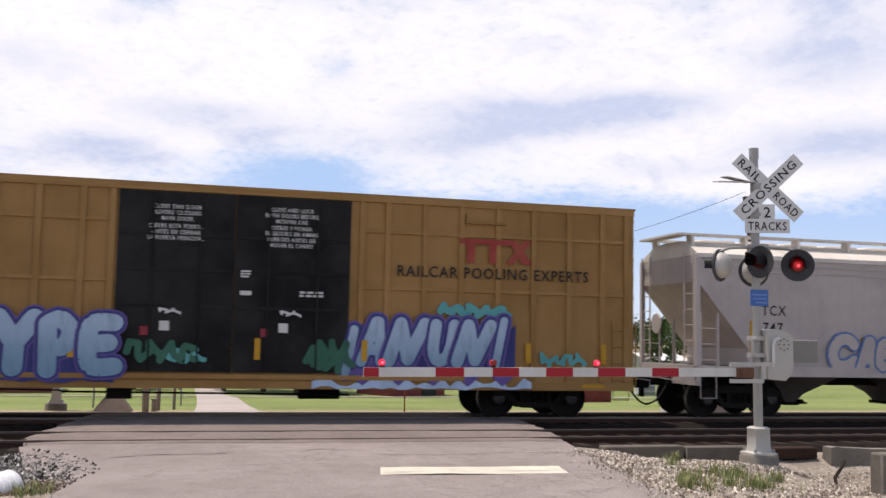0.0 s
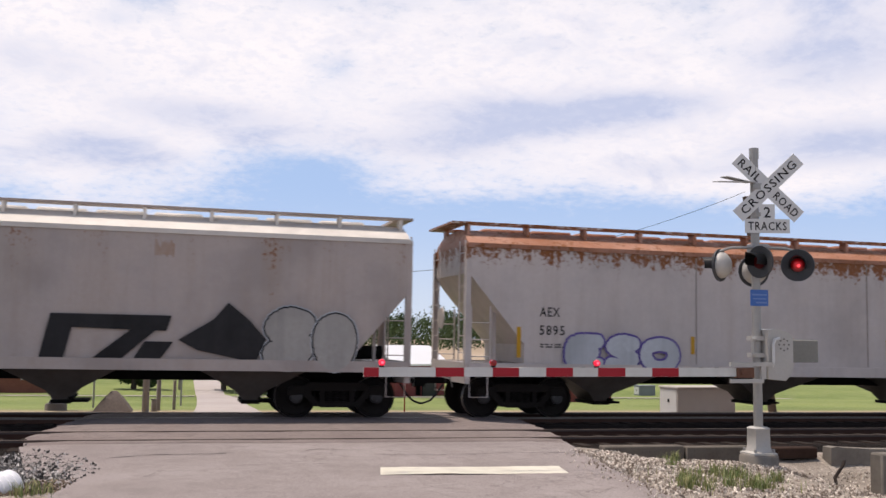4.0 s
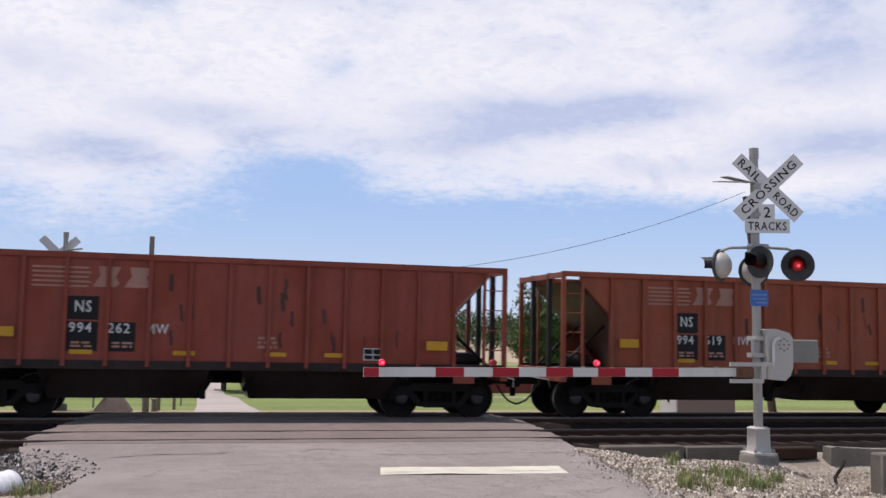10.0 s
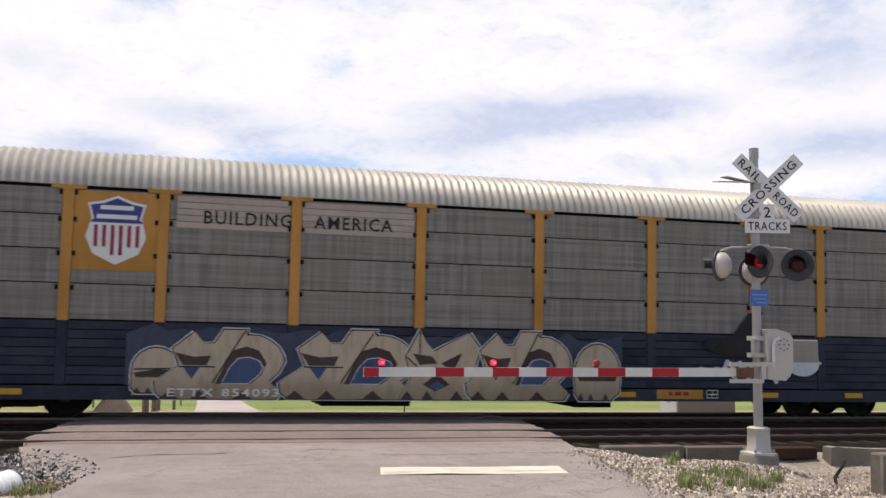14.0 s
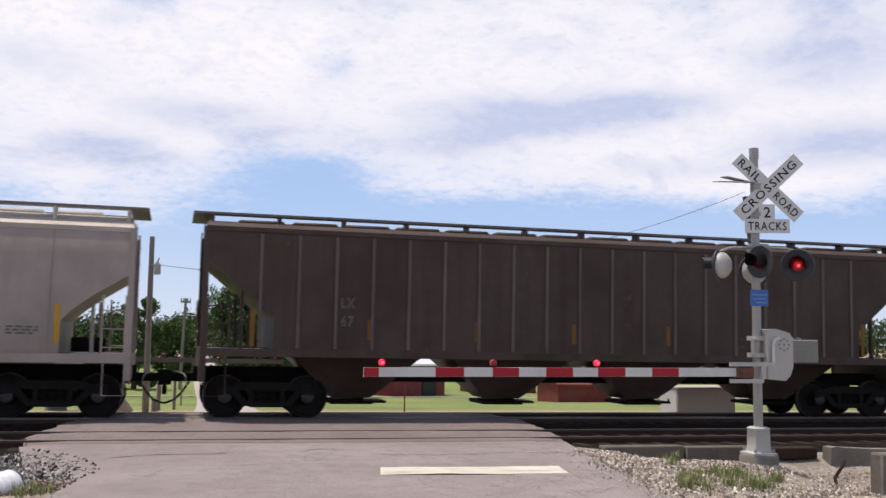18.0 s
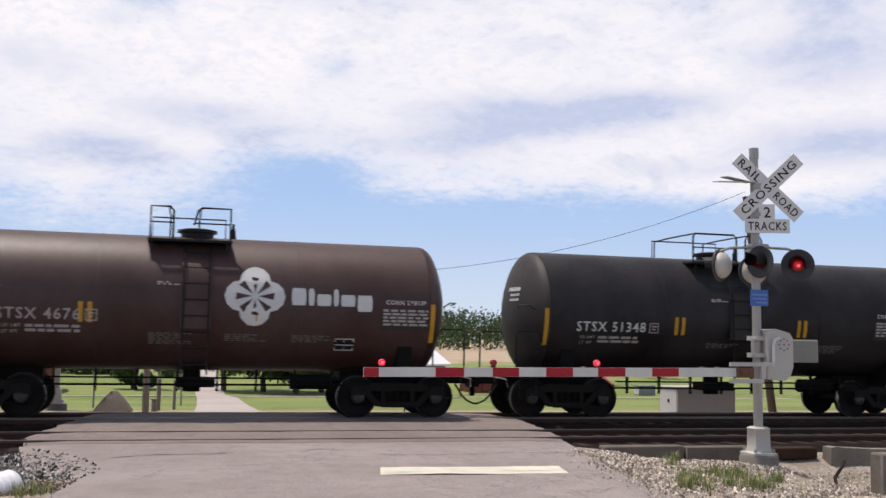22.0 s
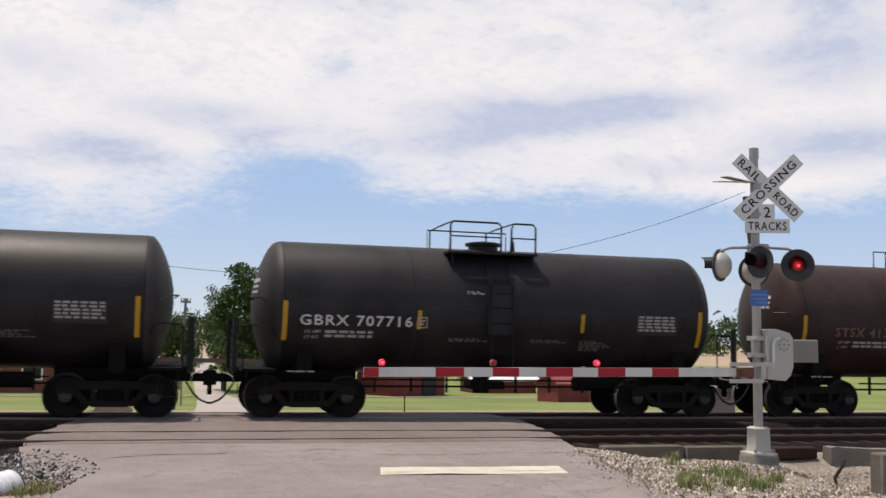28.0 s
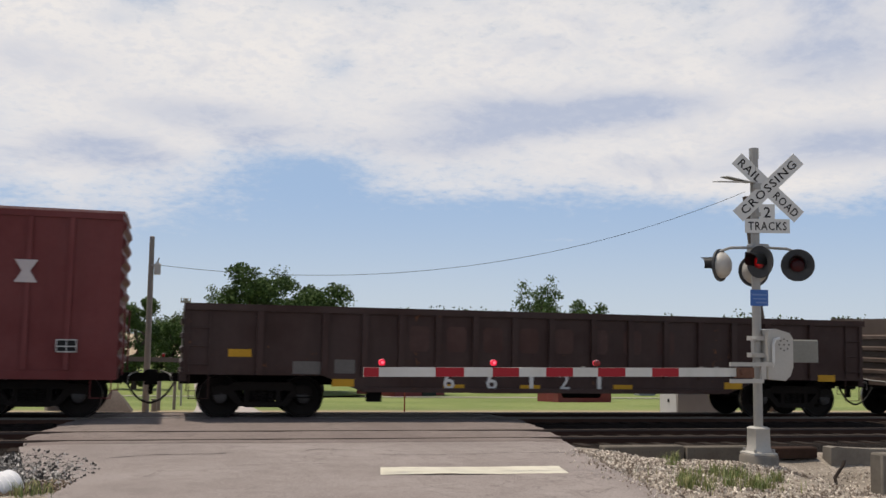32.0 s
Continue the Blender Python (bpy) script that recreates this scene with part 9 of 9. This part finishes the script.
B = "black tank car with white stencils and yellow strips"
car, T = tank_car(18, "black tank car with a pale brand stencil", TANK_BLACK, "STSX", "52087", bars_at=(-5.07, 1.87, 5.2), mark_w=1.95, platform=(-0.95, 1.15), hatch=-0.3, table=(3.9, 4.9), R=1.5)
word_blocks(car, 1.25, 4.1, 2.80, 3.04, NINE_SLABS, DULL_WHITE, T)
patch("white_strip", -1.78, -1.66, 2.10, 2.52, car, DULL_WHITE, tank=T)
patch("white_strip", -1.60, -1.48, 2.10, 2.52, car, DULL_WHITE, tank=T)
car, T = tank_car(19, B, TANK_BLACK, "GBRX", "707950", mark_x=-4.66, mark_w=2.5, bars_at=(-4.98, -2.0, -0.26, 1.91, 4.94), twin=False, corn=False, table=(3.28, 4.34), platform=(-1.28, 0.9), end_frames=True)
car, T = tank_car(20, "black tank car with white scrawled graffiti", TANK_BLACK, "STSX", "51449", rail_kind=1)
scribble(car, 1.4, 2.7, 1.45, 1.8, 81, FADED_WHITE, 0.03, 7, tank=T)
scribble(car, 4.3, 4.9, 1.45, 1.75, 82, FADED_WHITE, 0.02, 8, tank=T)
placard(car, 3.6, 1.68, tank=T, w=0.42, h=0.26)
car, T = tank_car(21, "brown tank car with a pale flower emblem", TANK_BROWN, "STSX", "4676", mark_x=-4.0, mark_w=1.6, bars_at=(-5.1, -2.3, 1.1, 5.05), rail_kind=1, table=(3.88, 4.98), mark_mat=FADED_WHITE, platform=(-1.15, 0.62))
flower_emblem(car, 1.12, 2.62, 0.64, T)
word_blocks(car, 1.9, 3.72, 2.45, 2.82, SIX_SLABS, DULL_WHITE, T)
placard(car, 3.1, 1.62, tank=T, w=0.42, h=0.26)
car, T = tank_car(22, B, TANK_BLACK, "STSX", "51348")
car, T = tank_car(23, "black tank car with smudged grey graffiti", TANK_BLACK, "STSX", "51330", bars_at=(-5.2, -1.5, 1.9, 5.15), platform=(-1.0, 1.0), hatch=-0.3)
scribble(car, -2.2, -1.0, 1.55, 2.0, 83, FADED_WHITE, 0.09, 6, tank=T)
car, T = tank_car(24, "glossy black tank car with small white stencils", TANK_GLOSS, "STSX", "3373", R=1.40, zc=2.44, mark_x=-4.1, mark_w=1.7, bars_at=(-5.1, -2.9, -0.6, 1.2, 3.0, 5.1), twin=False, corn=False, platform=(-0.9, 0.95), rail_kind=1)
patch("yellow_label", -2.55, -1.75, 1.65, 1.95, car, YELLOW, tank=T)
car, T = tank_car(25, "dusty black tank car with wide-spaced stencils", TANK_FADED, "TCBX", "200033", mark_x=-4.75, mark_w=2.7, bars_at=(-5.0, -1.95, 0.1, 2.2, 4.7), twin=False, corn=False, rail_kind=1, table=(3.5, 4.5))
car, T = tank_car(26, "faded black tank car with a pale brand stencil", TANK_FADED, "STSX", "3366", bars_at=(-5.15, -1.6, 1.6, 5.2), mark_w=1.5, platform=(-0.95, 1.1), hatch=-0.3)
word_blocks(car, 1.2, 4.1, 2.80, 3.04, NINE_SLABS, DULL_WHITE, T)
scribble(car, -2.6, -1.3, 1.55, 1.85, 84, FADED_WHITE, 0.03, 7, tank=T)
car, T = tank_car(27, "grey-ended black tank car with white stencils", TANK_FADED, "STSX", "3380")
car, T = tank_car(28, B, TANK_BLACK, "GBRX", "707884", mark_x=-4.66, mark_w=2.5, bars_at=(-4.98, -2.0, -0.26, 1.91, 4.94), twin=False, corn=False, table=(3.28, 4.34), platform=(-1.28, 0.9), end_frames=True)
car, T = tank_car(29, B, TANK_BLACK, "GBRX", "707716", mark_x=-4.66, mark_w=2.5, bars_at=(-4.98, -2.0, -0.26, 1.91, 4.94), twin=False, corn=False, table=(3.28, 4.34), platform=(-1.28, 0.9), end_frames=True)
car, T = tank_car(30, "dark brown tank car with a pale flower emblem", TANK_SOOT, "STSX", "4139", mark_x=-4.27, mark_w=1.76, bars_at=(-5.15, -1.8, 1.7, 5.1), rail_kind=1, mark_mat=RUSTED_STENCIL, platform=(-1.15, 0.62))
flower_emblem(car, 1.08, 2.42, 0.56, T)
word_blocks(car, 1.75, 3.63, 2.25, 2.62, SIX_SLABS, DULL_WHITE, T)
scribble(car, 0.0, 2.4, 1.5, 1.9, 85, FAINT, 0.04, 6, tank=T)


# ---- gondolas ----
def gondola(i, label, mat, ribs, low_mid, top=2.40, truck_in=2.35):
    car, L = rolling_stock("gondola", label, "freight car", i, truck_in)
    xe = L / 2 - 0.68
    poly = [(-xe, 0.95), (-xe + 2.9, 0.95), (-xe + 3.8, low_mid), (xe - 3.8, low_mid), (xe - 2.9, 0.95), (xe, 0.95), (xe, top), (-xe, top)]
    for s in (-1, 1):
        part("side_sheet", Form().slab_xz(poly, s * 1.47 - 0.025, s * 1.47 + 0.025), mat, car)
        part("top_chord", Form().box(-xe - 0.03, xe + 0.03, s * 1.49 - 0.08, s * 1.49 + 0.06, top - 0.10, top + 0.04), mat, car)
        part("bottom_chord", Form().box(-xe + 3.8, xe - 3.8, s * 1.49 - 0.06, s * 1.49 + 0.04, low_mid, low_mid + 0.10), mat, car)
    rib = Form().slab_xz([(-0.07, 0.95), (0.07, 0.95), (0.07, top - 0.1), (-0.07, top - 0.1)], -0.08, 0.0).mesh("side_post", mat)
    for x in ribs:
        part("side_post", rib, mat, car, "", pose(x, -1.495, 0))
        part("side_post", rib, mat, car, "", pose(x, 1.495, 0, 0, 0, 180))
    part("floor_plate", Form().box(-xe, xe, -1.45, 1.45, 0.98, 1.06), UNDER, car)
    for s in (-1, 1):
        part("end_sheet", Form().box(s * xe - 0.04, s * xe + 0.04, -1.45, 1.45, 0.9, top), mat, car)
        for k in range(4):
            z = 1.15 + k * 0.3
            part("end_rib", Form().slab_xz([(s * xe, z - 0.1), (s * (xe + 0.09), z - 0.04), (s * (xe + 0.09), z + 0.04), (s * xe, z + 0.1)][::s], -1.4, 1.4), mat, car)
        for q in (-1, 1):
            ladder(car, s * (xe - 0.3), q * 1.53, 1.0, top - 0.1, 0.4, mat)
            part("step", Form().pipe([(s * (xe - 0.1), q * 1.48, 1.0), (s * (xe - 0.1), q * 1.48, 0.45), (s * (xe - 0.5), q * 1.48, 0.45), (s * (xe - 0.5), q * 1.48, 1.0)], 0.016, 5), mat, car)
        part("end_sill", Form().box(s * xe - 0.06, s * (xe + 0.1) if s > 0 else s * xe + 0.06, -1.4, 1.4, 0.8, 1.0) if s > 0 else Form().box(-xe - 0.1, -xe + 0.06, -1.4, 1.4, 0.8, 1.0), mat, car)
    part("center_sill", Form().box(-L / 2 + 0.6, L / 2 - 0.6, -0.3, 0.3, 0.7, 1.0), UNDER, car)
    part("brake_gear", Form().box(-4.3, -4.0, -1.3, -1.0, 0.38, 0.75).rod((-6.0, -1.1, 0.45), (-4.2, -1.1, 0.50), 0.02, 6).rod((0.5, -0.8, 0.6), (1.4, -0.8, 0.6), 0.15, 12), UNDER, car)
    return car, xe


GOND = paint("soot_brown_gondola_paint", (0.046, 0.023, 0.019), (0.022, 0.015, 0.013), 0.5, 0.5, rust=0.3)
car, xe = gondola(33, "dark brown gondola with ghosted lettering", GOND, (-6.71, -5.32, -4.45, -3.63, -2.79, -1.93, -0.99, -0.1, 0.95, 1.88, 2.8, 3.7, 4.6, 5.5, 6.75), 0.60)
GHOST = paint("ghosted_lettering", (0.072, 0.034, 0.028), (0.035, 0.018, 0.015), 0.7, 0.6)
for k in range(8):
    x = -3.45 + k * 0.86
    part("ghost_block", Form().flat_xz([(x + 0.06, 1.50), (x + 0.40, 1.50), (x + 0.46, 1.58), (x + 0.46, 1.98), (x + 0.40, 2.06), (x + 0.06, 2.06), (x, 1.98), (x, 1.58)], -1.499), GHOST, car, "ghosted pale block shape")
for w, x in zip("66121", (-2.65, -1.65, -0.62, 0.1, 1.05)):
    lettering(w, x, 0.68, 0.38, DULL_WHITE, car, 0.26 if w != "1" else 0.10, left=True, y=-1.504)
for x, z in ((-7.12, 1.41), (-4.9, 0.80), (-2.4, 0.70), (-0.6, 0.70), (1.7, 0.72), (4.6, 0.80), (7.2, 1.0)):
    patch("reflector", x - 0.24, x + 0.24, z - 0.08, z + 0.08, car, YELLOW, y=-1.50)
patch("dull_panel", -6.0, -5.4, 0.98, 1.25, car, FAINT, y=-1.499)
patch("dull_panel", -5.1, -4.65, 1.0, 1.3, car, FAINT, y=-1.499)
gondola(34, "weathered grey-brown steel gondola car", paint("weathered_gondola_paint", (0.11, 0.08, 0.066), (0.07, 0.05, 0.045), 0.5, 0.5, rust=0.2), (-5.2, -4.2, -3.2, -2.2, -1.1, 0.0, 1.1, 2.2, 3.2, 4.2, 5.2), 0.62, 2.55)


# ---- what moves ----
def motions():
    stops = [2.0 * k for k in range(17)]
    for car, x in TRAIN:
        walk(car, [(t, pose(x - travelled(t), FAR_TRACK, 0)) for t in stops])
    # wheels turn while they pass the crossing
    for ob, x, off in AXLES:
        rows = []
        first = None
        for k in range(0, 961):
            t = k / FPS
            if -12 < x - travelled(t) < 30:
                first = t if first is None else first
                rows.append((t, pose(off, 0, WHEEL_R, 0, -math.degrees(travelled(t) / WHEEL_R) % 360, 0)))
        if not rows:
            continue
        if rows[0][0] > 0:
            rows.insert(0, (0.0, rows[0][1]))
        if rows[-1][0] < 32:
            rows.append((32.0, rows[-1][1]))
        walk(ob, rows)
    # the flashers: each lens turns its glowing side to the front for half of every beat
    beat, start = 1.2077, 0.43
    for lens, phase in FLASHERS:
        at = lens.matrix_basis.translation.copy()
        rows = [(0.0, pose(*at, 0, 0, 0 if phase else 180))]
        turn = 0 if phase else 180
        k = 0
        while True:
            t = start + beat * 0.5 * k
            f = round((t - 0.05) * FPS)
            whole = round(t) * FPS
            if f < whole < f + 3:
                f = whole - 3 if t * FPS <= whole else whole
            if f + 3 >= 32 * FPS:
                break
            for j in range(4):
                rows.append(((f + j) / FPS, pose(*at, 0, 0, turn + 60 * j)))
            turn += 180
            k += 1
        rows.append((32.0, pose(*at, 0, 0, turn)))
        walk(lens, rows)


motions()
